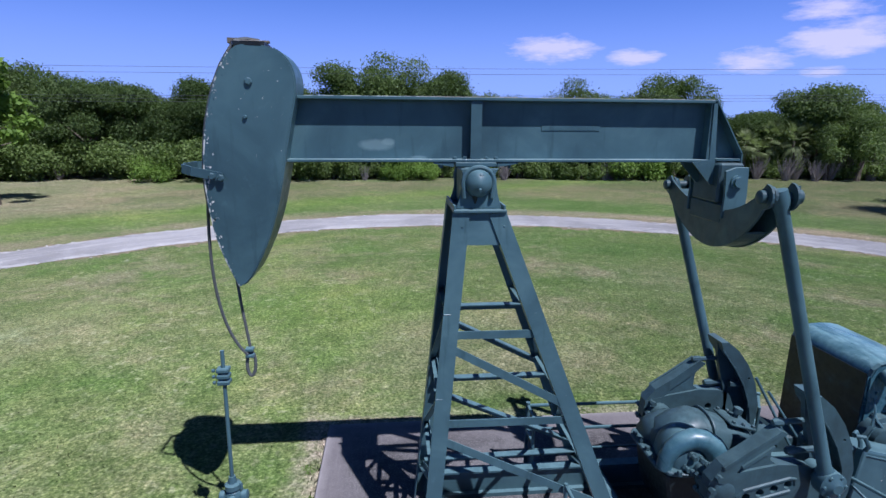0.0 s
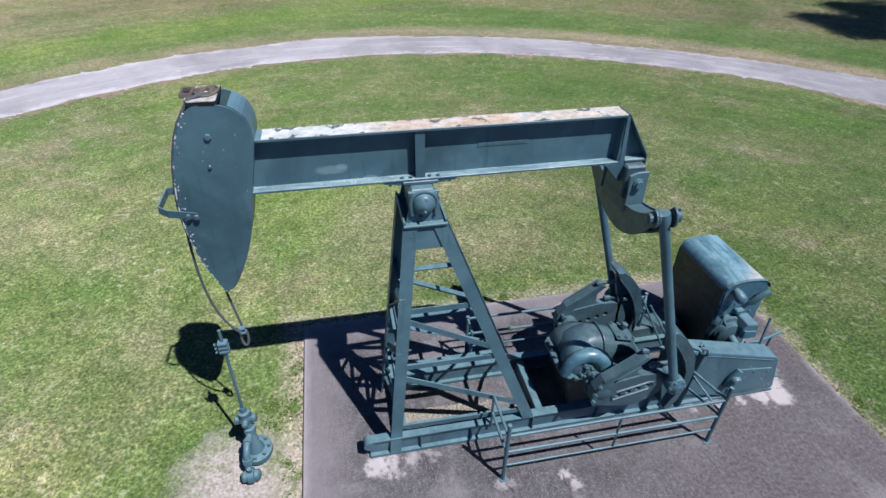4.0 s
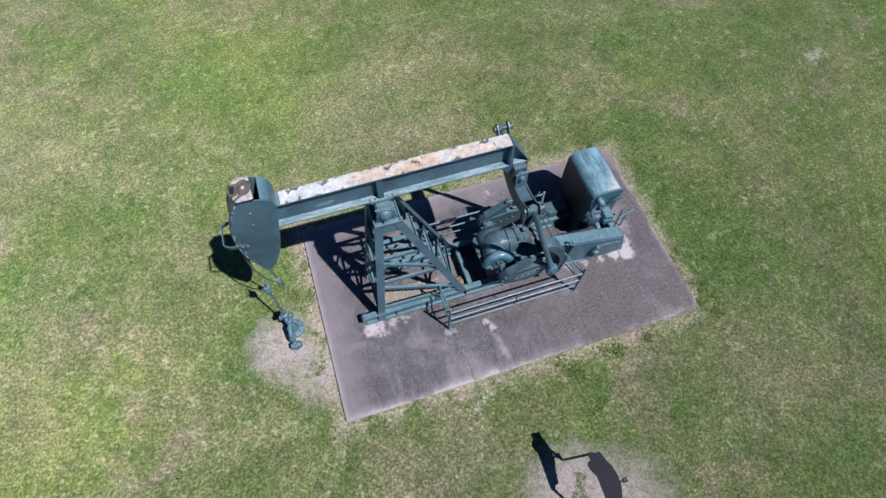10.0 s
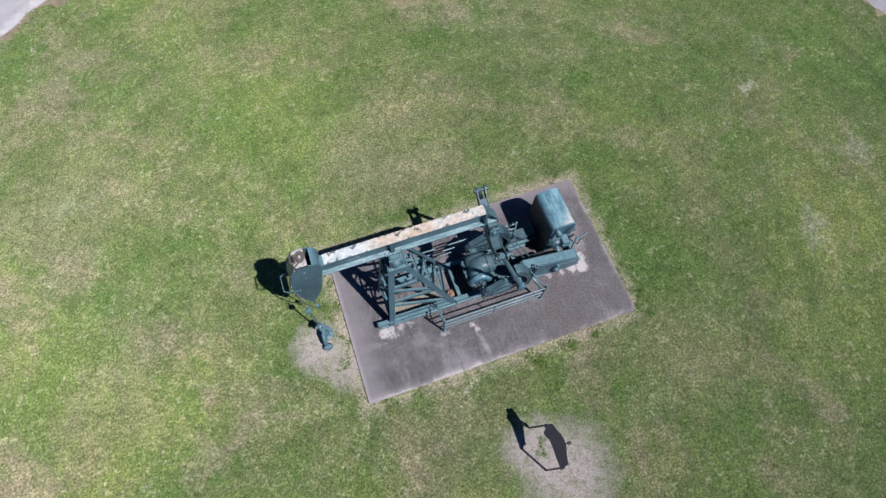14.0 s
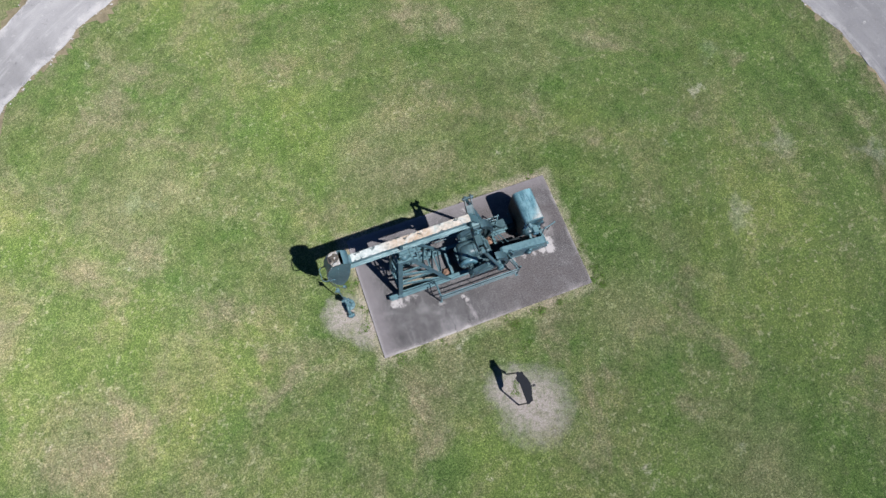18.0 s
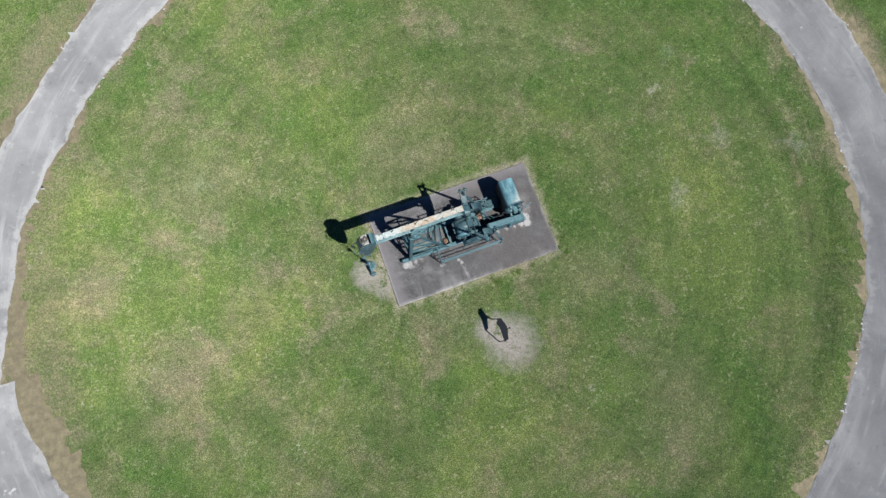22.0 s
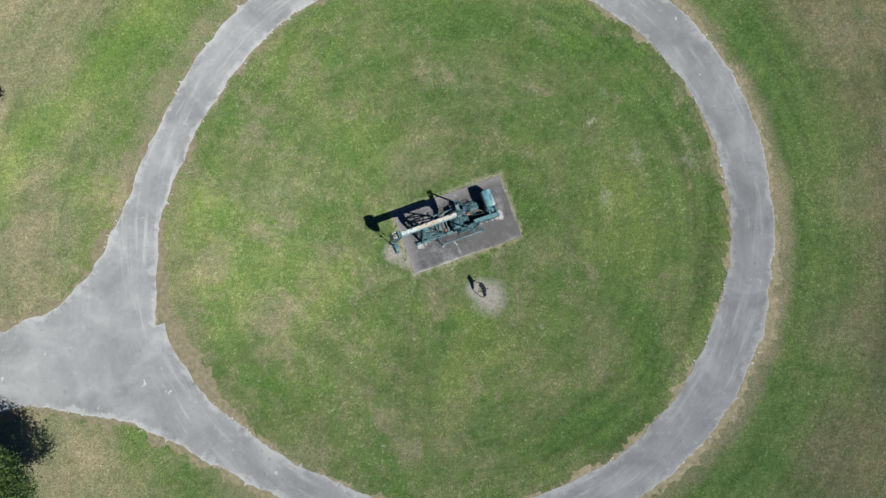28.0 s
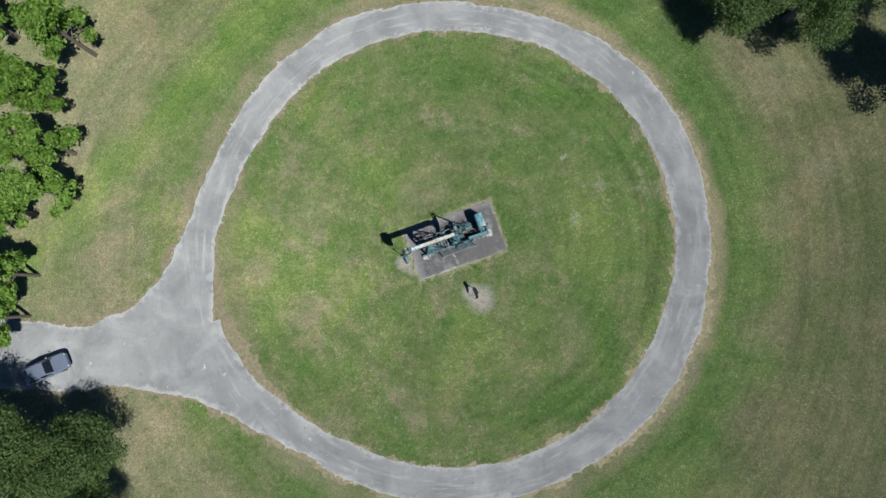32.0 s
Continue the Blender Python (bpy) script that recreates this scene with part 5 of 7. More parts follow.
def build_cranks():
    outer = [(5.26, 2.13), (5.36, 2.13), (5.52, 2.00), (5.68, 1.79), (5.80, 1.55), (5.87, 1.27), (5.86, 0.98), (5.78, 0.63), (5.68, 0.42)]
    chord = [(5.58, 0.46), (5.70, 0.72), (5.755, 1.02), (5.74, 1.28), (5.64, 1.53), (5.50, 1.76), (5.30, 2.02)]
    web = [(5.27, 2.10), (5.36, 2.06), (5.60, 1.80), (5.74, 1.50), (5.78, 1.10), (5.70, 0.62), (5.60, 0.50), (5.50, 0.90), (5.44, 1.40), (5.31, 1.85)]
    arm0 = [(4.28, 1.04), (4.30, 1.26), (4.42, 1.42), (4.66, 1.57), (4.98, 1.80), (5.07, 1.76), (4.95, 1.53), (4.95, 1.44), (5.03, 1.395), (5.30, 1.375), (5.42, 1.33), (5.42, 0.99), (5.32, 0.88), (5.00, 0.74), (4.66, 0.80), (4.40, 0.88)]
    for s in (-1, 1):
        dx = 0.04 if s > 0 else 0.0
        arm = [(x + dx, z + dx) for x, z in arm0]
        lo, hi = (0.52, 0.80) if s < 0 else (0.60, 0.92)
        cr = part("crank_weight", add_prism(B(), [(x + (0.06 if s < 0 else -0.04), z) for x, z in outer + chord], YG + s * lo, YG + s * hi, holes=[disc(5.70 + (0.06 if s < 0 else -0.04), 1.62, 0.016, 8)]), GRIMY, pump)
        part("weight_web", add_prism(B(), [(x + (0.06 if s < 0 else -0.04), z) for x, z in web], YG + s * (lo + 0.10), YG + s * (lo + 0.16)), GRIMY, cr)
        part("weight_bead", add_tube(B(), [(x + (0.055 if s < 0 else -0.045), YG + s * (hi if s < 0 else lo), z) for x, z in chord], 0.012, 6), GRIMY, cr)
        part("weight_bolt", add_lathe(B(), (5.44, YG + s * (lo + 0.08), 1.52), (5.68, YG + s * (lo + 0.08), 1.50), ((0, 0.05), (0.35, 0.05), (0.36, 0.034), (1, 0.034)), 7), GRIMY, cr)
        # the V-shaped arm: a sloping upper beam, a lower slotted plate and a thin web between
        y0, y1 = YG + s * 0.70, YG + s * 0.84
        holes = [disc(4.72 + dx + 0.15 * k, 1.03 + dx + 0.04 * k, 0.046, 12) for k in range(4)]
        low = [arm[i] for i in (0, 1, 7, 8, 9, 10, 11, 12, 13, 14, 15)]
        low[2] = (4.62 + dx, 1.33 + dx)
        ar = part("crank_arm", add_prism(B(), low, y0, y1, holes=holes), GRIMY, pump)
        upper = [arm[1], arm[2], arm[3], arm[4], arm[5], (4.90 + dx, 1.60 + dx), (4.62 + dx, 1.40 + dx), (4.46 + dx, 1.20 + dx)]
        part("upper_beam", add_prism(B(), upper, y0 + s * 0.002, y1 + s * 0.012), GRIMY, ar)
        part("arm_web", add_prism(B(), [(4.58 + dx, 1.30 + dx), (4.62 + dx, 1.42 + dx), (4.96 + dx, 1.66 + dx), (4.95 + dx, 1.53 + dx), (4.95 + dx, 1.44 + dx), (5.03 + dx, 1.38 + dx)], y0 + s * 0.03, y1 - s * 0.03), GRIMY, ar)
        # raised flanges of the beam and of the slot
        for p, q in ((arm[2], arm[4]), ((4.62 + dx, 1.42 + dx), (4.94 + dx, 1.64 + dx))):
            part("arm_rib", add_bar(B(), (p[0], y1 + s * 0.02, p[1] - 0.015), (q[0], y1 + s * 0.02, q[1] - 0.015), 0.035, 0.03, (0, 1, 0)), GRIMY, ar)
        slot = [(4.64, 0.94), (5.20, 1.08), (5.25, 1.14), (5.24, 1.22), (5.18, 1.23), (4.68, 1.11), (4.62, 1.04), (4.64, 0.94)]
        part("slot_rim", add_tube(B(), [(x + dx, y1, z + dx) for x, z in slot], 0.020, 6), GRIMY, ar)
        # cast maker's mark, as plain raised bars
        for k in range(6):
            x, z = 4.66 + dx + 0.046 * k, 1.395 + dx + 0.032 * k
            m, _ = along((x, y1 - s * 0.028, z), (x + 0.05, y1 - s * 0.028, z + 0.034), (0, 0, 1))
            part("raised_mark", add_box(B(), 0, 0.030, -0.006, 0.006, -0.03, 0.04, m), GRIMY, ar)
        part("arm_hub", add_lathe(B(), (4.48 + dx, YG + s * 0.56, 1.10), (4.48 + dx, YG + s * 0.85, 1.10), ((0, 0.17), (0.8, 0.17), (0.9, 0.14), (1, 0.10)), 18), GRIMY, ar, smooth=True)
        # clamp bolts at the arm's foot and the pins that hold the weight
        for x, z in ((4.31, 1.00), (4.31, 1.16), (4.37, 1.30)):
            part("clamp_bolt", add_lathe(B(), (x + dx, y0 - s * 0.10, z), (x + dx, y1 + s * 0.07, z), ((0, 0.036), (0.14, 0.036), (0.15, 0.024), (0.8, 0.024), (0.81, 0.036), (1, 0.036)), 6), GRIMY, ar)
        for x, z, r in ((5.08, 1.84, 0.045), (5.28, 1.50, 0.05), (5.22, 1.24, 0.05), (5.36, 1.20, 0.045)):
            part("weight_pin", add_lathe(B(), (x - 0.13, YG + s * 0.76, z), (x + 0.20, YG + s * 0.76, z + 0.01), ((0, r * 0.7), (0.1, r), (0.3, r), (0.31, r * 0.7), (1, r * 0.7)), 8), GRIMY, ar, smooth=True)


def add_loft(bm, prof, w, z0, yc, power=2.6, n=12):
    """A hull over a line of (x, crown height), rounding down to z0 on both sides."""
    rows = []
    for x, zt, k in prof:
        row = []
        for i in range(n + 1):
            u = -1 + 2 * i / n
            a = math.sin(u * math.pi / 2)
            row.append(bm.verts.new((x, yc + a * w * k, z0 + (zt - z0) * max(0.0, 1 - abs(a) ** power) ** (1 / power))))
        rows.append(row)
    for p, q in zip(rows, rows[1:]):
        for i in range(n):
            bm.faces.new((p[i], p[i + 1], q[i + 1], q[i]))
        bm.faces.new((p[0], q[0], q[n], p[n]))
    bm.faces.new(rows[0])
    bm.faces.new(rows[-1][::-1])
    return bm


def build_gearbox():
    # the case's near-black holds oil and the shade under the crank arm
    gb = part("gearbox_case", add_prism(B(), [(4.20, 0.386), (4.10, 0.92), (4.10, 1.0), (5.40, 1.0), (5.40, 0.92), (5.22, 0.386)], YG - 0.40, YG + 0.40), OILY_SHADE, pump, "dark lower gearbox case, with oil and the crank arm's shade in its colour", bevel=0.03)
    part("case_flange", add_prism(B(), [(4.02, YG - 0.26), (4.10, YG - 0.40), (4.22, YG - 0.45), (5.36, YG - 0.50), (5.48, YG - 0.36), (5.48, YG + 0.36), (5.36, YG + 0.50), (4.10, YG + 0.50), (4.02, YG + 0.40)], 1.0, 1.05, "z"), GRIMY, gb, bevel=0.012)
    for s in (-1, 1):
        for k in range(8):
            part("bolt", add_bolt(B(), (4.20 + 0.15 * k, YG + s * 0.46, 1.05), (0, 0, 1), 0.030, 0.055), GRIMY, gb)
    for k in range(5):
        part("bolt", add_bolt(B(), (4.06 + (0.05 if k == 0 else 0), YG - 0.30 + 0.16 * k, 1.05), (0, 0, 1), 0.030, 0.055), GRIMY, gb)
    hull = [(4.16, 1.09, 0.80), (4.20, 1.20, 0.93), (4.30, 1.35, 1.0), (4.44, 1.46, 1.0), (4.62, 1.50, 1.0), (4.86, 1.43, 0.95), (5.10, 1.35, 0.86), (5.26, 1.29, 0.80), (5.36, 1.20, 0.76), (5.42, 1.08, 0.70)]
    part("upper_case", add_loft(B(), hull, 0.31, 1.05, YG + 0.12), GRIMY, pump, smooth=True)
    # a rounded shoulder of the case, into which the bearing hood runs
    bm = B()
    bmesh.ops.create_uvsphere(bm, u_segments=28, v_segments=18, radius=1.0)
    bmesh.ops.transform(bm, verts=bm.verts, matrix=Matrix.Translation((4.42, YG - 0.10, 1.055)) @ Matrix.Diagonal((0.30, 0.34, 0.385, 1)))
    bmesh.ops.delete(bm, geom=[v for v in bm.verts if v.co.z < 1.03], context="VERTS")
    part("case_shoulder", bm, PAINT, pump, "smooth rounded shoulder of the gearbox case", smooth=True)
    part("far_shoulder", add_loft(B(), [(4.14, 1.08, 0.7), (4.22, 1.24, 0.95), (4.40, 1.34, 1.0), (4.62, 1.34, 1.0), (4.80, 1.24, 0.9), (4.90, 1.08, 0.7)], 0.24, 1.05, YG + 0.34), GRIMY, pump, smooth=True)
    # seam round the hull and the lid at its low end
    part("hull_seam", add_tube(B(), [(4.78, YG + 0.12 + 0.31 * math.sin(u * math.pi / 2), 1.05 + 0.425 * max(0.0, 1 - abs(math.sin(u * math.pi / 2)) ** 2.6) ** (1 / 2.6)) for u in np.linspace(-0.98, 0.98, 15)], 0.018, 6), GRIMY, gb, smooth=True)
    m = pose(5.16, YG + 0.10, 1.335, 0, 16, 0)
    part("inspection_lid", add_box(B(), -0.17, 0.17, -0.19, 0.19, 0.0, 0.035, m), GRIMY, gb, bevel=0.012)
    for dx in (-0.13, 0.0, 0.13):
        for dy in (-0.16, 0.16):
            part("bolt", add_bolt(B(), m @ Vector((dx, dy, 0.035)), (0.27, 0, 0.96), 0.024, 0.03), GRIMY, gb)
    part("breather", add_lathe(B(), m @ Vector((0.03, 0.04, 0.03)), m @ Vector((0.03, 0.04, 0.17)), ((0, 0.03), (0.4, 0.03), (0.42, 0.055), (0.9, 0.055), (1, 0.03)), 12), GRIMY, gb, smooth=True)
    # bearing hoods, arched over the shaft ends
    for s in (-1,):
        y = YG + s * 0.30
        pts = [(4.10, y, 1.03), (4.12, y, 1.17), (4.18, y, 1.27), (4.28, y, 1.35), (4.40, y, 1.385), (4.52, y + s * 0.01, 1.37), (4.62, y + s * 0.03, 1.30), (4.68, y + s * 0.05, 1.20), (4.70, y + s * 0.07, 1.03)]
        part("bearing_hood", add_tube(B(), pts, [0.085, 0.09, 0.10, 0.11, 0.12, 0.13, 0.14, 0.15, 0.155], 16), HOOD, pump, "smooth bearing hood with a pale highlight painted on its top", smooth=True)
        part("hood_foot", add_lathe(B(), (4.70, y + s * 0.07, 1.045), (4.70, y + s * 0.07, 1.10), ((0, 0.21), (0.7, 0.21), (1, 0.19)), 16), GRIMY, gb, smooth=True)
        for k in range(7):
            a = k * math.tau / 7
            part("bolt", add_bolt(B(), (4.70 + 0.18 * math.cos(a), y + s * 0.07 + 0.18 * math.sin(a), 1.10), (0, 0, 1), 0.026, 0.05), GRIMY, gb)
        for x, z in ((4.30, 1.10), (4.40, 1.13), (4.36, 1.24), (4.46, 1.20)):
            part("shaft_bolt", add_lathe(B(), (x, y + s * 0.02, z), (x + 0.01, y + s * 0.16, z - 0.01), ((0, 0.045), (0.6, 0.045), (0.62, 0.03), (1, 0.03)), 7), GRIMY, gb)
    part("crankshaft", add_tube(B(), [(4.46, YG - 0.60, 1.08), (4.50, YG + 0.60, 1.10)], 0.10, 14), GRIMY, pump, smooth=True)
    # the brake's crossed rods behind the far crank
    for a, b in (((5.62, 3.52, 0.42), (5.80, 3.62, 1.32)), ((5.86, 3.50, 0.45), (5.66, 3.56, 1.16)), ((5.80, 3.55, 1.12), (6.42, 3.30, 0.62))):
        part("brake_rod", add_bar(B(), a, b, 0.05, 0.016, (0, 1, 0)), GRIMY, pump)


build_skid()
build_post()
build_beam()
build_head()
build_equalizer()
build_pitmans()
build_cranks()
build_gearbox()


def build_drive_base():
    # the belt guard: a flat box that slopes down towards the engine's end
    def shell(y):
        return [(5.72, 0.34), (5.74, 1.36), (5.82, 1.43), (6.6, 1.22), (7.70, 0.92), (7.78, 0.86), (7.96, 0.14), (7.90, 0.08), (7.0, 0.10), (6.4, 0.28)]
    bm, rows = B(), []
    for y, cut in ((2.085, 0.05), (2.10, 0.0), (2.37, 0.0), (2.40, 0.03)):
        c = Vector((6.8, 0.65))
        rows.append([bm.verts.new((x + (c.x - x) * cut * 0.25, y, z + (c.y - z) * cut)) for x, z in shell(y)])
    k = len(rows[0])
    for a, b in zip(rows, rows[1:]):
        for i in range(k):
            bm.faces.new((a[i], a[(i + 1) % k], b[(i + 1) % k], b[i]))
    bm.faces.new(rows[0])
    bm.faces.new(rows[-1][::-1])
    db = part("belt_guard", bm, PAINT, pump, "flat belt guard, paint flaking at its low end", bevel=0.006)
    part("guard_seam", add_bar(B(), (6.3, 2.083, 1.235), (7.70, 2.083, 0.855), 0.012, 0.016, (0, 1, 0)), PAINT, db)
    cover = part("side_cover", add_prism(B(), [(7.02, 0.20), (7.04, 0.78), (7.70, 0.70), (7.86, 0.22)], 2.055, 2.084), PAINT, db, bevel=0.008)
    for x, z in ((7.09, 0.72), (7.36, 0.68), (7.63, 0.64), (7.09, 0.27), (7.78, 0.28)):
        part("bolt", add_bolt(B(), (x, 2.055, z), (0, -1, 0), 0.016, 0.016), PAINT, cover)
    # pale chips where the paint has come off
    rng = random.Random(23)
    bm = B()
    for cx, cz, n, sp in ((7.12, 0.62, 10, 0.05), (7.62, 0.50, 12, 0.07), (7.75, 0.30, 10, 0.05), (6.6, 1.0, 5, 0.12), (7.25, 0.76, 6, 0.08)):
        for _ in range(n):
            x, z, r = rng.gauss(cx, sp), rng.gauss(cz, sp), rng.uniform(0.004, 0.018)
            if 7.03 < x < 7.72 and 0.24 < z < 0.68:
                y = 2.0535
            else:
                y = 2.0835
            bm.faces.new([bm.verts.new((x + r * rng.uniform(0.5, 1.3) * math.cos(i * math.tau / 6), y, z + r * rng.uniform(0.5, 1.6) * math.sin(i * math.tau / 6))) for i in range(6)])
    tagged(part("flaked_spot", bm, CHIPPED, db), "pale flaked spots on the belt guard", kind="stuff")
    stub = part("shaft_cover", add_tube(B(), [(6.93, 2.05, 0.42), (6.97, 2.05, 0.62), (7.06, 2.05, 0.78)], [0.075, 0.085, 0.06], 14), PAINT, db, smooth=True)
    part("shaft_boss", add_lathe(B(), (6.99, 2.084, 0.62), (6.99, 1.93, 0.62), ((0, 0.09), (0.75, 0.09), (1, 0.06)), 14), PAINT, stub, smooth=True)
    part("far_base", add_box(B(), 5.75, 6.90, YC + 0.62, YC + 0.98, 0.05, 0.62), GRIMY, pump, bevel=0.03)
    # near-black bed: the shadow of the gap behind the guard is in its colour
    part("drive_bed", add_box(B(), 5.60, 6.90, 2.42, 2.80, 0.386, 0.50), OILY_SHADE, pump, bevel=0.02)
    # brake lever with its fork
    lev = part("brake_lever", add_bar(B(), (6.02, 1.98, 0.20), (6.20, 2.02, 1.36), 0.06, 0.10, (0, 1, 0)), PAINT, pump, bevel=0.012)
    for dy in (-0.055, 0.055):
        part("lever_fork", add_tube(B(), [(6.20, 2.02 + dy * 0.4, 1.34), (6.21, 2.02 + dy, 1.42), (6.14, 2.02 + dy, 1.54), (6.08, 2.02 + dy * 0.3, 1.53)], 0.024, 8), PAINT, lev, smooth=True)
    part("link_rod", add_tube(B(), [(6.10, 2.0, 0.95), (6.28, 1.42, 0.72)], 0.016, 8), PAINT, pump)
    part("shift_rod", add_tube(B(), [(7.70, 2.45, 0.72), (7.86, 2.62, 1.28)], 0.02, 8), PAINT, pump)
    # twin belt-shifter rods behind the crank
    for dx in (0.0, 0.20):
        part("tension_rod", add_tube(B(), [(5.62 + dx, 3.05, 1.72 - dx), (6.15 + dx, 2.70, 0.62)], 0.018, 8), PAINT, pump)


def build_engine():
    en = thing("engine", 7.35, 3.5, 0, "stationary engine under a rounded blue-green sheet-metal hood", "engine")
    prof = [(6.97, 0.38), (6.97, 1.78), (7.0, 1.87), (7.08, 1.935), (7.2, 1.965), (7.37, 1.975), (7.54, 1.965), (7.68, 1.935), (7.76, 1.87), (7.79, 1.78), (7.79, 0.38)]
    bm = B()
    a = [bm.verts.new((x, 2.86, z)) for x, z in prof]
    b = [bm.verts.new((x, 4.18, z)) for x, z in prof]
    for k in range(len(prof)):
        j = (k + 1) % len(prof)
        bm.faces.new((a[k], a[j], b[j], b[k]))
    bm.faces.new(a[::-1])
    bm.faces.new(b)
    hood = part("hood", bm, BONNET, en, "sheet-metal hood, bleached on top and with the sun's highlight painted in", smooth=True)
    bm = B()
    lip = [(x + (x - 7.345) * 0.015, z + 0.006) for x, z in prof[1:-1]]
    for (xa, za), (xb, zb) in zip(lip, lip[1:]):
        add_bar(bm, (xa, 2.845, za), (xb, 2.845, zb), 0.05, 0.012, (0, 0, 1) if abs(xb - xa) > abs(zb - za) else (1, 0, 0))
    part("hood_lip", bm, PAINT, hood)
    # added panel: paints the hood's west side as dark as its shade
    part("radiator_core", add_box(B(), 6.955, 6.969, 2.87, 4.17, 0.40, 1.80), OILY_SHADE, en, "near-black panel with the shade of the hood's west side in its colour")
    part("sump", add_box(B(), 6.99, 7.70, 2.88, 4.16, 0.10, 0.379), PAINT, en, bevel=0.02)
    for y in (3.05, 4.0):
        part("engine_foot", add_box(B(), 6.92, 7.77, y - 0.06, y + 0.06, 0.0, 0.099), PAINT, en, bevel=0.01)
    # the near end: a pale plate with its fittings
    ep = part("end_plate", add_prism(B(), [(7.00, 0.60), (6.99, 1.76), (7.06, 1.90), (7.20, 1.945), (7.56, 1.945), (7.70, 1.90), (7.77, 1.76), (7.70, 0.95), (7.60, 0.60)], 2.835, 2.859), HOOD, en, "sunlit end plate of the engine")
    for x, z in ((7.10, 1.56), (7.12, 1.44), (7.26, 1.50), (7.34, 1.62), (7.60, 1.30), (7.05, 1.20)):
        part("bolt", add_bolt(B(), (x, 2.835, z), (0, -1, 0), 0.018, 0.018), PAINT, ep)
    part("air_cleaner", add_lathe(B(), (7.12, 2.834, 1.85), (7.20, 2.62, 1.70), ((0, 0.05), (0.2, 0.075), (0.55, 0.095), (0.8, 0.085), (0.95, 0.05), (1, 0.015)), 18), PAINT, en, smooth=True)
    part("exhaust_stub", add_tube(B(), [(7.46, 2.834, 1.50), (7.50, 2.76, 1.56), (7.62, 2.74, 1.74), (7.72, 2.73, 1.78)], [0.045, 0.05, 0.055, 0.06], 12), PAINT, en, smooth=True)
    part("clutch_housing", add_lathe(B(), (7.22, 2.86, 0.98), (7.22, 2.60, 0.96), ((0, 0.30), (0.4, 0.30), (0.5, 0.24), (0.8, 0.22), (1, 0.10)), 20), GRIMY, en, smooth=True)
    mg = part("magneto", add_prism(B(), [(7.32, 0.98), (7.30, 1.18), (7.36, 1.30), (7.58, 1.26), (7.62, 1.02)], 2.52, 2.834), PAINT, en, bevel=0.015)
    part("magneto_cap", add_prism(B(), [(7.34, 1.00), (7.33, 1.17), (7.57, 1.13), (7.58, 1.0)], 2.495, 2.519), HOOD, mg)
    part("carburettor", add_box(B(), 7.26, 7.42, 2.74, 2.834, 1.34, 1.42), PAINT, en, bevel=0.015)
    part("throttle_rod", add_tube(B(), [(7.05, 2.80, 1.50), (7.02, 2.72, 1.36), (6.98, 2.70, 1.18)], 0.014, 6), PAINT, en)
    part("fuel_pipe", add_tube(B(), [(7.10, 2.82, 1.30), (7.08, 2.72, 1.22), (7.16, 2.64, 1.10), (7.20, 2.62, 0.98)], 0.018, 7), PAINT, en, smooth=True)
    part("drive_shaft", add_tube(B(), [(7.22, 2.61, 0.95), (7.22, 2.41, 0.90)], 0.07, 12), PAINT, en, smooth=True)
    bm = B()
    for k in range(14):
        a = k * math.tau / 14
        add_box(bm, 0.20, 0.245, -0.012, 0.012, -0.05, 0.05, Matrix.Translation((7.22, 2.72, 0.97)) @ Matrix.Rotation(a, 4, "Y"))
    part("clutch_fins", bm, PAINT, en)
    part("tail_pipe", add_tube(B(), [(7.70, 2.72, 0.62), (7.95, 2.70, 0.62), (8.55, 2.86, 0.60)], 0.028, 10), PAINT, en, smooth=True)
    part("pipe_stand", add_tube(B(), [(8.30, 2.79, 0.0), (8.30, 2.79, 0.58)], 0.02, 8), PAINT, en)


def build_rails():
    for s, y, yin in ((-1, 1.41, 2.11), (1, 3.80, 3.45)):
        gr = thing("guard_rail", 4.6, y, 0, "dark blue-green pipe guard rail beside the pump jack's %s" % ("cranks" if s < 0 else "gearbox"), "guard rail", "guard rails of the pump jack")
        h = 1.28 if s < 0 else 1.08
        for x in (2.91, 6.28):
            part("post", add_tube(B(), [(x, y, 0), (x, y, h)], 0.030, 10), PAINT, gr, smooth=True)
            part("base_foot", add_box(B(), x - 0.06, x + 0.06, y - 0.06, y + 0.06, 0.0, 0.012), PAINT, gr)
        part("mid_post", add_tube(B(), [(4.6, y, 0.33), (4.6, y, 1.02)], 0.018, 8), PAINT, gr)
        for z in (1.03, 0.66, 0.34):
            part("rail", add_tube(B(), [(2.91, y, z), (6.28, y, z - 0.03)], 0.024 if z > 0.4 else 0.017, 8), PAINT, gr, smooth=True)
        for x, xi in ((2.91, 2.90), (6.28, 6.05)):
            for z in (1.03, 0.66):
                part("return_rail", add_tube(B(), [(x, y, z), (xi, yin, z)], 0.022, 8), PAINT, gr, smooth=True)
            part("return_post", add_tube(B(), [(xi, yin, 0.30), (xi, yin, 1.06)], 0.022, 8), PAINT, gr, smooth=True)
    # diagonal lattice of the far guard
        if s > 0:
            for xa, xb in ((5.6, 6.1), (5.85, 5.6)):
                part("lattice_bar", add_tube(B(), [(xa, y - 0.05, 0.3), (xb, y - 0.05, 1.25)], 0.02, 8), PAINT, gr)


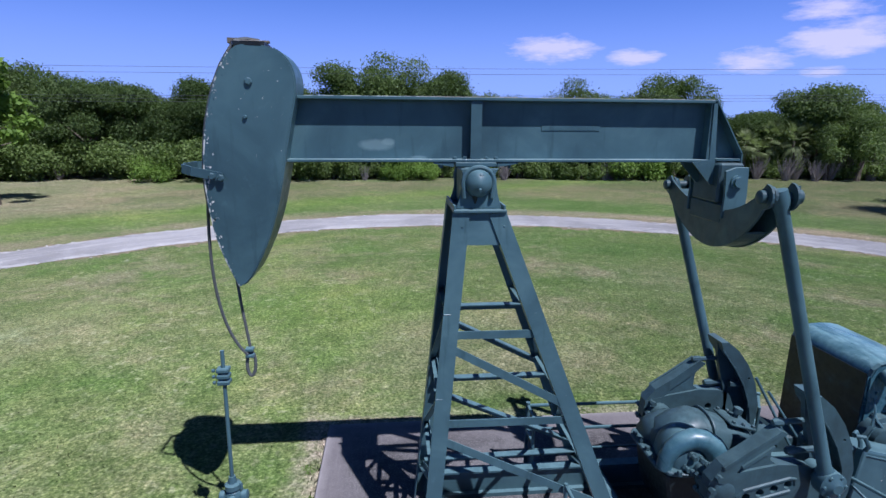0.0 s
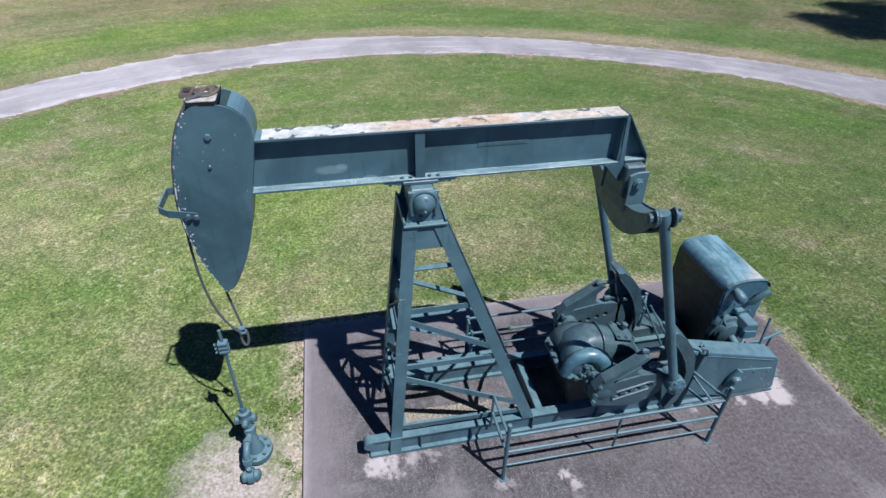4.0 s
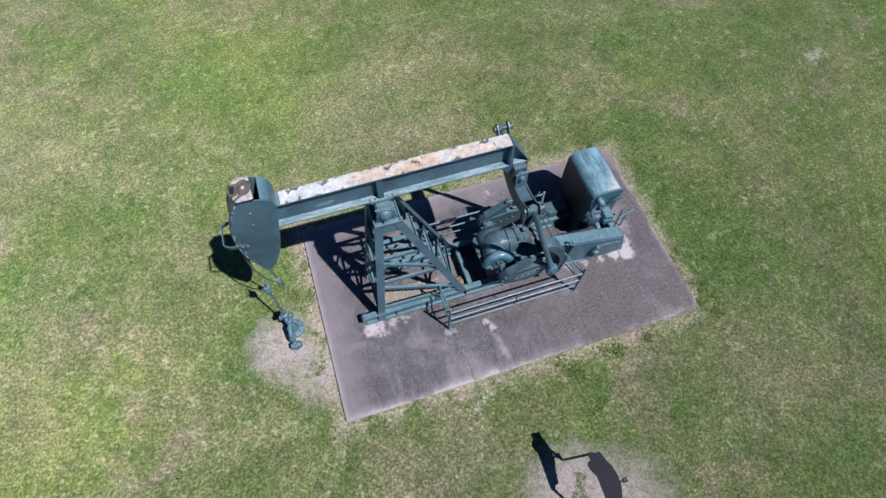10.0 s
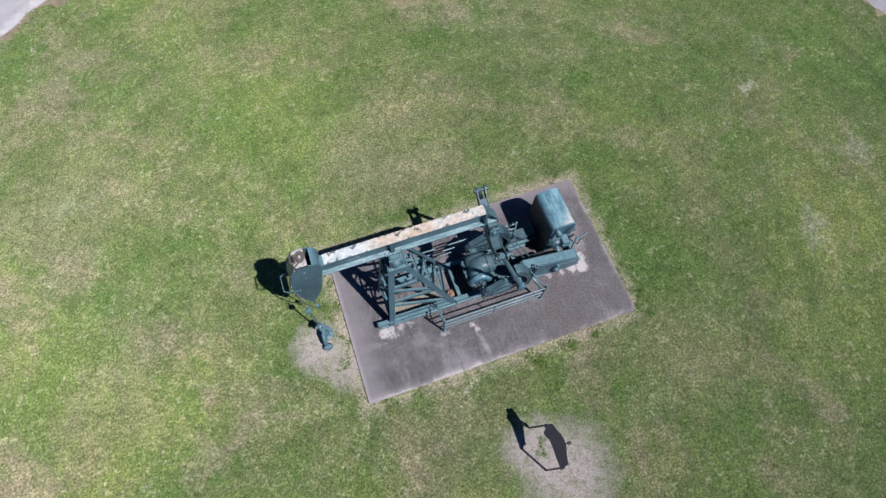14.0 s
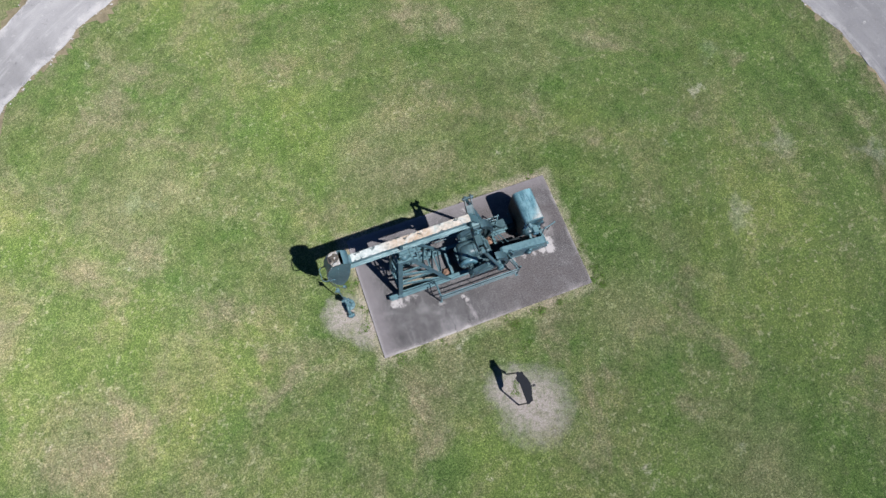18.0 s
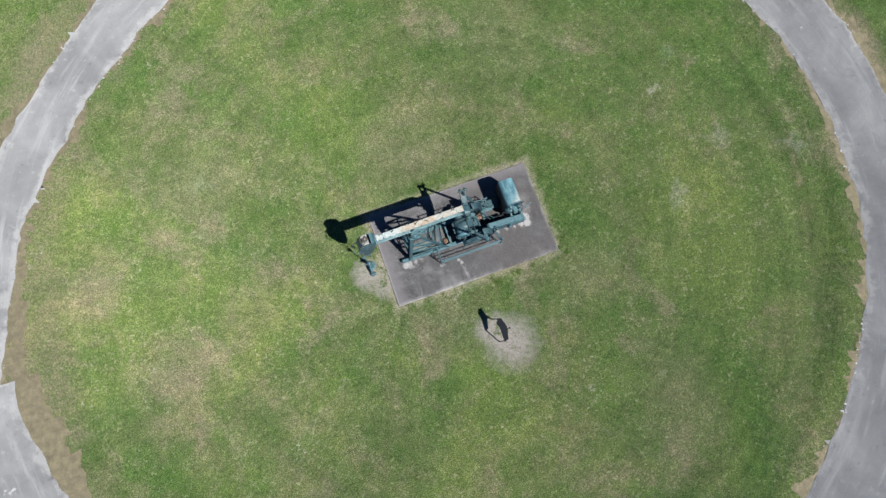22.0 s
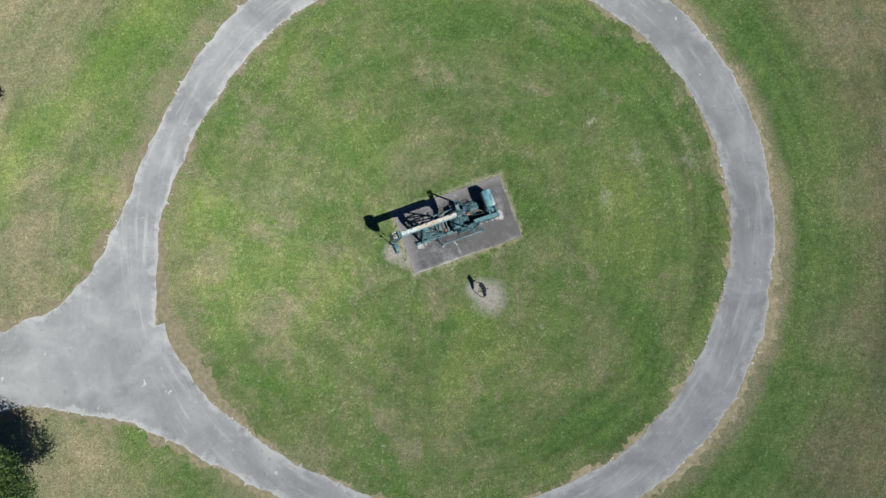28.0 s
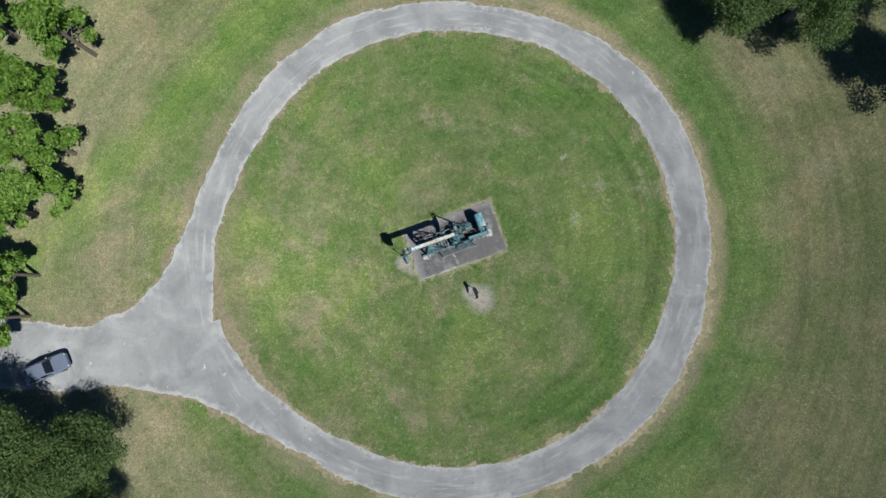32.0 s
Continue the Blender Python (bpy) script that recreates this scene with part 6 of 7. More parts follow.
def build_wellhead():
    x, y = -0.69, 2.56
    w = thing("wellhead", x, y, GROUND, "blue-green oil wellhead with polished rod, on bare sandy ground", "wellhead")
    part("casing_flange", add_lathe(B(), (x, y, GROUND - 0.02), (x, y, 0.10), ((0, 0.20), (0.55, 0.20), (0.58, 0.24), (0.95, 0.24), (1, 0.22)), 22), PAINT, w, smooth=True)
    for k in range(8):
        a = k * math.tau / 8
        part("bolt", add_bolt(B(), (x + 0.19 * math.cos(a), y + 0.19 * math.sin(a), 0.10), (0, 0, 1), 0.026, 0.05), PAINT, w)
    part("casing", add_lathe(B(), (x, y, 0.10), (x - 0.02, y + 0.04, 0.66), ((0, 0.13), (0.2, 0.085), (0.7, 0.065), (0.72, 0.088), (0.86, 0.088), (0.88, 0.055), (1, 0.055)), 18), PAINT, w, smooth=True)
    tee = part("pumping_tee", add_lathe(B(), (x - 0.19, y + 0.05, 0.76), (x + 0.13, y + 0.05, 0.76), ((0, 0.035), (0.05, 0.062), (0.22, 0.062), (0.24, 0.045), (0.34, 0.075), (0.66, 0.075), (0.76, 0.045), (0.78, 0.062), (0.95, 0.062), (1, 0.035)), 14), PAINT, w, smooth=True)
    part("stuffing_box", add_lathe(B(), (x - 0.03, y + 0.05, 0.64), (x - 0.035, y + 0.06, 1.0), ((0, 0.06), (0.25, 0.075), (0.5, 0.075), (0.55, 0.06), (0.6, 0.085), (0.75, 0.085), (0.8, 0.05), (1, 0.035)), 16), PAINT, w, smooth=True)
    part("tee_wing", add_lathe(B(), (x - 0.03, y - 0.10, 0.76), (x - 0.03, y + 0.20, 0.76), ((0, 0.03), (0.08, 0.05), (0.3, 0.05), (0.32, 0.035), (0.7, 0.035), (0.72, 0.05), (0.95, 0.05), (1, 0.03)), 12), PAINT, tee, smooth=True)
    for dx in (-0.10, 0.05):
        part("gland_bolt", add_bolt(B(), (x + dx + 0.005, y + 0.05, 0.84), (0, 0, 1), 0.022, 0.08), PAINT, tee)
    pts = [(x - 0.02, y - 0.06, 0.50), (x - 0.04, y - 0.24, 0.50), (x - 0.05, y - 0.34, 0.42), (x - 0.05, y - 0.38, 0.25), (x - 0.05, y - 0.44, 0.14)]
    part("flow_line", add_tube(B(), pts, 0.050, 14), PAINT, w, smooth=True)
    for p, q in (((x - 0.03, y - 0.14, 0.50), (x - 0.035, y - 0.20, 0.50)), ((x - 0.05, y - 0.35, 0.36), (x - 0.05, y - 0.37, 0.28))):
        part("collar", add_lathe(B(), p, q, ((0, 0.070), (1, 0.070)), 12), PAINT, w)
    part("side_valve", add_lathe(B(), (x - 0.16, y - 0.46, 0.10), (x + 0.10, y - 0.46, 0.10), ((0, 0.06), (0.1, 0.085), (0.3, 0.085), (0.35, 0.11), (0.65, 0.11), (0.7, 0.085), (0.9, 0.085), (1, 0.06)), 14), PAINT, w, smooth=True)
    part("valve_stem", add_tube(B(), [(x - 0.03, y - 0.46, 0.18), (x - 0.03, y - 0.48, 0.30)], 0.03, 8), PAINT, w)
    rod = part("polished_rod", add_tube(B(), [(x - 0.035, y + 0.06, 1.0), (x - 0.05, y + 0.16, 2.45)], 0.022, 10), PAINT, w, smooth=True)
    for k, z in enumerate((2.10, 2.17, 2.24)):
        part("rod_clamp", add_box(B(), x - 0.112, x + 0.018, y + 0.085, y + 0.195, z - 0.024, z + 0.024), PAINT, rod, bevel=0.01)
        part("clamp_bolt", add_bolt(B(), (x - 0.13, y + 0.12, z), (-1, 0, 0), 0.02, 0.03), PAINT, rod)


def build_sign():
    sg = thing("information_sign", 4.36, -2.87, GROUND, "black shaped metal panel on two thin posts over sandy ground", "sign")
    for y, yt in ((-2.24, -2.36), (-3.505, -3.50)):
        part("post", add_bar(B(), (4.355, y, GROUND - 0.05), (4.47, yt, 1.515), 0.045, 0.045, (0, 1, 0)), BLACK, sg)
    edge = [(4.47, -2.33), (4.56, -2.34), (4.57, -2.37), (4.68, -2.38), (4.73, -2.58), (4.78, -2.70), (4.81, -2.88), (4.79, -3.06), (4.71, -3.28), (4.67, -3.49), (4.57, -3.50), (4.55, -3.54),
            (4.44, -3.55), (4.455, -3.0), (4.46, -2.76), (4.40, -2.64), (4.385, -2.54), (4.42, -2.48), (4.47, -2.47)]
    tilt = Matrix.Identity(4)
    tilt[2][0], tilt[2][3] = 0.35, -0.35 * 4.47
    bm = add_prism(B(), edge, 1.518, 1.556, "z")
    bmesh.ops.transform(bm, verts=bm.verts, matrix=tilt)
    part("panel", bm, BLACK, sg)
    part("bracket_arm", add_box(B(), 4.79, 4.87, -3.01, -2.97, 1.63, 1.655), BLACK, sg)
    part("bracket_box", add_box(B(), 4.86, 4.95, -3.04, -2.95, 1.60, 1.68), BLACK, sg, bevel=0.008)


def build_gravel():
    rng = np.random.default_rng(5)
    verts, faces = [], []
    for _ in range(1500):
        x, y = rng.uniform(1.44, 3.05), YC + rng.uniform(-0.42, 0.06)
        r = rng.uniform(0.014, 0.034)
        o = len(verts)
        for k in range(4):
            a = k * math.tau / 4 + rng.uniform(-0.4, 0.4)
            verts.append((x + r * math.cos(a), y + r * math.sin(a), 0.022 + 0.1 * r))
        verts.append((x + rng.uniform(-0.3, 0.3) * r, y, 0.022 + r * 0.8))
        faces += [(o + k, o + (k + 1) % 4, o + 4) for k in range(4)]
    bm = add_prism(B(), [(1.42, YC - 0.44), (3.02, YC - 0.44), (3.10, YC - 0.20), (2.80, YC + 0.02), (2.1, YC + 0.08), (1.42, YC + 0.05)], 0.002, 0.024, "z")
    tagged(part("gravel_bed", bm, GRAVEL), "pale gravel filling the pit between the skid beams", "gravel", kind="stuff")
    tagged(raw("gravel", verts, faces, GRAVEL), "loose pale pebbles between the skid beams", "gravel", kind="stuff")
    # a rusty lump beside the gearbox
    for cx, cy, r in ((3.56, YC - 0.32, 0.15), (5.72, YC + 0.35, 0.20)):
        bm = B()
        bmesh.ops.create_icosphere(bm, subdivisions=3, radius=r)
        for v in bm.verts:
            v.co *= 1 + 0.35 * (noise.noise(v.co * 9) + 0.5 * noise.noise(v.co * 23))
            v.co.z *= 0.75
        bmesh.ops.translate(bm, verts=bm.verts, vec=(cx, cy, r * 0.6))
        tagged(part("rusty_clinker", bm, RUSTY), "orange-brown lump of rusty clinker on the slab", "clinker")


RUSTY = make_plain("orange_rust", (0.26, 0.165, 0.115), 0.45, 0.9)
build_drive_base()
build_engine()
build_rails()
build_wellhead()
build_sign()
build_gravel()


# ---- plants ----
def cloud_mesh(name, verts, sides, material, extra=()):
    """A mesh of loose faces with the given number of sides, from an array of their corners."""
    me = bpy.data.meshes.new(name)
    n = len(verts) // sides
    me.vertices.add(len(verts))
    me.vertices.foreach_set("co", np.asarray(verts, np.float32).ravel())
    me.loops.add(n * sides)
    me.loops.foreach_set("vertex_index", np.arange(n * sides, dtype=np.int32))
    me.polygons.add(n)
    me.polygons.foreach_set("loop_start", np.arange(0, n * sides, sides, dtype=np.int32))
    me.update(calc_edges=True)
    me.materials.append(material)
    return me


def leaves(rng, centres, radii, count, size, flat=0.75, shell=0.55, droop=0.0, sides=4):
    """Corners of diamond or three-cornered leaves spread over lumpy clumps."""
    centres, radii = np.asarray(centres, float), np.asarray(radii, float)
    pick = rng.choice(len(centres), count, p=radii**2 / (radii**2).sum())
    d = rng.normal(size=(count, 3))
    d /= np.linalg.norm(d, axis=1)[:, None]
    r = radii[pick] * (shell + (1 - shell) * rng.random(count) ** 0.6) * (1 + 0.22 * rng.normal(size=count))
    p = centres[pick] + d * r[:, None] * (1, 1, flat)
    out = d * 0.6 + rng.normal(size=(count, 3)) * 0.7 + (0, 0, 0.35 - droop)
    out /= np.linalg.norm(out, axis=1)[:, None]
    u = np.cross(out, rng.normal(size=(count, 3)))
    u /= np.linalg.norm(u, axis=1)[:, None]
    w = np.cross(out, u)
    s = size * (0.6 + 0.8 * rng.random(count))[:, None]
    if sides == 3:
        return np.stack([p - u * s, p + u * s * 0.35 + w * s * 0.62, p + u * s * 0.75 - w * s * 0.50], 1).reshape(-1, 3)
    q = np.stack([p - u * s, p + w * s * 0.55 + out * s * 0.12, p + u * s, p - w * s * 0.55 + out * s * 0.12], 1)
    return q.reshape(-1, 3)


def limbs(rng, trunk_h, trunk_r, ends, lean=0.3):
    bm = B()
    fork = Vector((rng.normal() * lean, rng.normal() * lean, trunk_h))
    add_tube(bm, [(0, 0, -0.1), (fork.x * 0.3, fork.y * 0.3, trunk_h * 0.45), fork], [trunk_r * 1.25, trunk_r, trunk_r * 0.75], 9)
    for e in ends:
        e = Vector(e)
        mid = fork.lerp(e, 0.5) + Vector((rng.normal() * 0.3, rng.normal() * 0.3, rng.normal() * 0.3))
        add_tube(bm, [fork - Vector((0, 0, 0.1)), mid, e], [trunk_r * 0.5, trunk_r * 0.3, trunk_r * 0.1], 6)
    return bm


def broad_tree(seed, h, spread, count, size, mat, label, category="tree", name="tree"):
    rng = np.random.default_rng(seed)
    t = thing(name, 0, 0, 0, label, category, "trees of the wood")
    n = 26
    c, r = [], []
    for i in range(n):
        a, k = rng.random() * math.tau, math.sqrt(rng.random())
        z = h * (0.34 + 0.52 * rng.random())
        wide = spread * (1.0 - 0.75 * max(0, (z / h - 0.5)) / 0.5) * (0.55 + 0.45 * min(1, z / (h * 0.5)))
        c.append((wide * k * math.cos(a), wide * k * math.sin(a), z))
        r.append(h * (0.09 + 0.09 * rng.random()))
    bm = limbs(rng, h * 0.30, h * 0.028 + 0.05, c[:9])
    part("trunk", bm, BARK, t, smooth=True)
    ob = new("crown", cloud_mesh("crown", leaves(rng, c, r, count, size, sides=3), 3, mat))
    ob.parent = t
    return t


def pine_tree(seed, h, label):
    rng = np.random.default_rng(seed)
    t = thing("pine_tree", 0, 0, 0, label, "tree", "pines beside the side road")
    c, r = [], []
    for i in range(26):
        z = h * (0.40 + 0.58 * rng.random())
        wide = 3.2 * (1.15 - 0.85 * z / h) * (0.45 + 0.65 * rng.random())
        a = rng.random() * math.tau
        c.append((wide * math.cos(a), wide * math.sin(a), z))
        r.append(0.50 + 0.50 * rng.random())
    bm = B()
    add_tube(bm, [(0, 0, -0.1), (0.1, 0.05, h * 0.5), (0.0, 0.1, h * 0.96)], [0.24, 0.17, 0.05], 9)
    for p in c:
        add_tube(bm, [(0.05, 0.05, p[2] - 0.5), (p[0] * 0.6, p[1] * 0.6, p[2] - 0.25), p], [0.06, 0.04, 0.015], 5)
    part("trunk", bm, BARK, t, smooth=True)
    q = leaves(rng, c, r, 7200, 0.19, 0.55, 0.2)
    ob = new("crown", cloud_mesh("crown", q, 4, LEAF_PINE))
    ob.parent = t
    return t


def shrub(seed, h, spread, count, size, mat, label):
    rng = np.random.default_rng(seed)
    t = thing("shrub", 0, 0, 0, label, "shrub", "shrubs along the wood's edge")
    n = 13
    c = [(spread * rng.normal() * 0.45, spread * rng.normal() * 0.35, h * (0.22 + 0.5 * rng.random())) for _ in range(n)]
    r = [h * (0.20 + 0.14 * rng.random()) for _ in range(n)]
    bm = B()
    for p in c[:7]:
        add_tube(bm, [(p[0] * 0.3, p[1] * 0.3, -0.05), (p[0] * 0.7, p[1] * 0.7, p[2] * 0.6), p], [0.03, 0.022, 0.008], 5)
    part("branchwork", bm, BARK, t)
    ob = new("foliage", cloud_mesh("foliage", leaves(rng, c, r, count, size, 0.9, sides=3), 3, mat))
    ob.parent = t
    return t


def twig_bush(seed):
    rng = np.random.default_rng(seed)
    t = thing("bare_shrub", 0, 0, 0, "leafless grey shrub of thin upright twigs", "shrub", "bare shrubs along the wood's edge")
    bm = B()
    for _ in range(90):
        a, k, h = rng.random() * math.tau, rng.random() * 0.9, rng.uniform(0.9, 2.1)
        e = Vector((k * math.cos(a), k * math.sin(a), h))
        add_tube(bm, [(0.25 * e.x, 0.25 * e.y, -0.05), (0.6 * e.x + rng.normal() * 0.06, 0.6 * e.y, h * 0.55), e], [0.022, 0.016, 0.007], 4)
    part("branchwork", bm, GREYTWIG, t)
    return t


def palm(seed, h, label):
    rng = np.random.default_rng(seed)
    t = thing("cabbage_palm", 0, 0, 0, label, "palm", "palms along the wood's edge")
    bm = B()
    add_tube(bm, [(0, 0, -0.1), (0.08, 0.05, h * 0.5), (0.0, 0.1, h)], [0.20, 0.16, 0.17], 9)
    part("trunk", bm, BARK, t, smooth=True)
    tris = []
    for i in range(46):
        a, e = rng.random() * math.tau, rng.uniform(-1.05, 1.2)
        d = Vector((math.cos(a) * math.cos(e), math.sin(a) * math.cos(e), math.sin(e)))
        side = d.cross(Vector((0, 0, 1))).normalized()
        up = side.cross(d)
        hub = Vector((0, 0.1, h)) + d * rng.uniform(0.7, 1.15)
        for k in range(-5, 6):
            an = k * 0.21
            way = d * math.cos(an) + side * math.sin(an)
            tip = hub + way * 1.10 * (1 - 0.012 * k * k) + up * 0.05 * abs(k) - Vector((0, 0, 0.16 + 0.05 * abs(k)))
            m = hub + way * 0.5
            w = side * math.cos(an) - d * math.sin(an)
            tris += [hub, m + w * 0.050, tip, m - w * 0.050]
        tris += [Vector((0, 0.1, h - 0.1)), hub + side * 0.02, hub, hub - side * 0.02]
    ob = new("fronds", cloud_mesh("fronds", np.array(tris), 4, LEAF_PALM))
    ob.parent = t
    return t


def build_wood():
    rng = random.Random(11)
    dark = [broad_tree(s, 10.0, 4.2, 36000, 0.112, LEAF_OAK, "dense dark green oak at the wood's edge") for s in (1, 2, 3)]
    deep = [broad_tree(4, 10.0, 4.2, 9000, 0.26, LEAF_OAK, "dark green oak deep in the wood")]
    light = [broad_tree(s, 10.0, 3.0, 26000, 0.105, LEAF_LIGHT, "lighter green broad-leaved tree rising over the wood") for s in (7, 8)]
    kinds = {"d": dark, "l": light, "b": deep, "w": dark}
    # x, y, height, kind: the skyline of the wood
    rows = [(-47, 52, 11.5, "d"), (-40.5, 52, 12.3, "d"), (-35, 53, 11.8, "d"), (-30.8, 53, 9.9, "d"), (-27.2, 52, 9.7, "d"), (-24, 53, 9.4, "d"), (-20.5, 54, 8.2, "d"), (-16.2, 53, 9.9, "d"),
            (-12, 55, 8.6, "d"), (-8, 55, 9.0, "d"), (-4.6, 54, 11.4, "l"), (-0.8, 54, 12.2, "l"), (2.8, 54, 11.7, "l"), (6.5, 54, 10.6, "d"), (9.8, 55, 9.3, "d"), (12.6, 54, 8.6, "d"),
            (15.6, 55, 7.6, "l"), (20.4, 54, 10.2, "l"), (23.0, 55, 8.8, "l"), (26.0, 56, 8.4, "d"), (28.2, 54, 10.5, "l"), (31.6, 54, 10.8, "l"), (34.4, 55, 9.7, "l"), (37.2, 56, 6.6, "d"),
            (40.6, 53, 7.4, "d"), (45.6, 52, 10.0, "w"), (50.5, 53, 8.4, "d"), (54.5, 53, 6.5, "d"), (60, 52, 7.0, "d"), (66, 50, 9.0, "d")]
    for x in range(-50, 70, 8):
        rows.append((x + rng.uniform(-2, 2), 62 + rng.uniform(-2, 3), 6.4 + rng.uniform(-1, 1), "b"))
    first = set()
    for x, y, h, k in rows:
        src = kinds[k][rng.randrange(len(kinds[k]))]
        s = h / 10.0
        wide = max(s, 0.85) * (1.3 if k == "w" else 1.0)
        m = pose(x, y, 0, 0, 0, rng.uniform(0, 360)) @ Matrix.Diagonal((wide, wide, s * 1.04, 1))
        place(src, m, first)
    # undergrowth in front
    sh = [shrub(s, 2.6, 2.2, 5200, 0.105, LEAF_BUSH, "leafy bright green shrub at the wood's edge") for s in (21, 22, 23)]
    sd = [shrub(s, 2.8, 2.2, 3200, 0.16, LEAF_OAK, "dark leafy shrub at the wood's edge") for s in (24, 25)]
    pl = [palm(s, h, "cabbage palm with drooping grey-green fan leaves") for s, h in ((31, 2.6), (32, 4.0))]
    x = -50.0
    while x < 68:
        edge = 49.8 + 1.3 * math.sin(x * 0.21) - max(0, x - 30) * 0.10 - max(0, -x - 18) * 0.05
        s = rng.uniform(0.7, 1.2) * (1.42 if x < -8 else 0.85)
        place(rng.choice(sh), pose(x, edge + rng.uniform(-0.4, 0.4), GROUND, 0, 0, rng.uniform(0, 360)) @ Matrix.Diagonal((s, s, s, 1)), first)
        place(rng.choice(sd), pose(x + 1.1, edge + 2.4 + rng.uniform(-0.4, 0.6), GROUND, 0, 0, rng.uniform(0, 360)) @ Matrix.Diagonal((1.4, 1.4, rng.uniform(1.2, 1.7), 1)), first)
        if x > -6 and rng.random() < 0.62:
            place(rng.choice(pl), pose(x + 0.7, edge + rng.uniform(-0.9, 0.6), GROUND, 0, 0, rng.uniform(0, 360)) @ Matrix.Diagonal((1, 1, rng.uniform(0.7, 1.2), 1)), first)
        x += rng.uniform(1.5, 2.3)
    # the palms, bare shrubs and round bushes that stand out along the edge
    tall = palm(33, 3.3, "tall cabbage palm with a full head of fan leaves")
    for px, py, s in ((-9.3, 47.6, 0.95), (-7.0, 48.2, 0.8), (-4.6, 48.0, 1.05), (-2.8, 48.8, 0.9), (11.5, 48.6, 0.95), (13.4, 48.3, 1.15), (16.0, 49.0, 1.0), (31.5, 47.6, 1.0), (33.5, 47.2, 1.15), (36.3, 47.2, 1.1), (38.0, 47.6, 0.9), (41.0, 46.8, 1.25), (43.2, 46.4, 1.0), (39.6, 48.2, 1.3), (42.4, 48.4, 1.35), (34.8, 48.6, 0.9), (45.0, 47.8, 1.1), (30.2, 49.0, 1.1), (8.6, 49.2, 1.0), (9.9, 48.8, 1.2), (18.2, 49.4, 1.1)):
        place(tall, pose(px, py + 1.3, 0, 0, 0, rng.uniform(0, 360)) @ Matrix.Diagonal((0.78, 0.78, s * 0.92, 1)), first)
    slim = broad_tree(71, 7.0, 1.9, 7000, 0.115, LEAF_LIGHT, "slender young tree with a pale bare trunk at the wood's edge")
    for px, py, s in ((46.5, 46.0, 1.0), (44.0, 47.0, 0.85), (29.0, 48.6, 0.9), (18.5, 48.8, 0.8)):
        place(slim, pose(px, py, 0, 0, 0, rng.uniform(0, 360)) @ Matrix.Diagonal((s, s, s, 1)), first)
    bare = twig_bush(61)
    for px, py, s in ((11.7, 47.9, 1.0), (21.4, 47.6, 1.25), (22.3, 48.0, 1.0), (39.5, 46.6, 1.1), (42.2, 46.0, 1.0), (-1.5, 48.0, 0.7), (41.2, 47.6, 1.3), (44.4, 47.0, 1.4), (46.8, 47.4, 1.5), (48.6, 46.6, 1.3), (37.6, 48.2, 1.2), (-29.0, 49.0, 0.8)):
        place(bare, pose(px, py, 0, 0, 0, rng.uniform(0, 360)) @ Matrix.Diagonal((s, s, s, 1)), first)
    bright = shrub(27, 3.4, 2.6, 6500, 0.11, LEAF_PINE, "round bush of fresh bright green leaves")
    for px, py, s in ((25.0, 48.2, 1.15), (27.0, 48.6, 0.8), (-13.0, 47.8, 0.8), (1.5, 48.2, 0.75), (4.0, 48.6, 0.8), (-20.0, 47.2, 0.85)):
        place(bright, pose(px, py, 0, 0, 0, rng.uniform(0, 360)) @ Matrix.Diagonal((s, s, s, 1)), first)
    # trees that stand nearer, beside the loop
    for x, y, h, src in ((36.8, 23.2, 9.5, dark[0]), (39.2, 15.4, 9.0, dark[2]), (45.0, 12.8, 10, dark[1]), (53.0, 3.2, 10, dark[2]), (42, 26, 10, dark[0]), (54, 13, 10, dark[1]),
                         (-34.2, -4.8, 9.0, dark[1]), (-39.4, -0.9, 10.5, dark[2]), (-35.6, -11.6, 9.0, dark[0]), (-46, -8, 10, dark[2]), (-49, 3.0, 9, dark[0])):
        s = h / 10.0
        place(src, pose(x, y, GROUND, 0, 0, (x * 37 + y * 61) % 360) @ Matrix.Diagonal((s * 1.05, s * 1.05, s, 1)), first)
    pn = [pine_tree(s, 9.5, "slender slash pine with open bright green tufts") for s in (41, 42)]
    for x, y, h in ((-24.0, 33.5, 9.5), (-27.8, 29.0, 9.0), (-29.0, 24.2, 9.0), (-30.0, 19.6, 8.5), (-32.0, 31.5, 10), (-34.0, 25.5, 10), (-34.5, 19.5, 9.5), (-36.0, 13.5, 8.0), (-38.0, 9.9, 7.5), (-40, 17, 9), (-31, 38, 10)):
        s = h / 9.5
        place(rng.choice(pn), pose(x, y, GROUND, 0, 0, rng.uniform(0, 360)) @ Matrix.Diagonal((s, s, s, 1)), first)


def place(src, m, first):
    """Sets a thing on the ground: its first use moves it, further ones copy it."""
    m.translation.z = float(ground_z(m.translation.x, m.translation.y))
    if src.name not in first:
        first.add(src.name)
        src.matrix_basis = m
        return src
    return copy_free(src, m)


def copy_free(src, m):
    keep = src.scale.copy()
    src.scale = (1, 1, 1)
    ob = copy_thing(src, m)
    src.scale = keep
    return ob


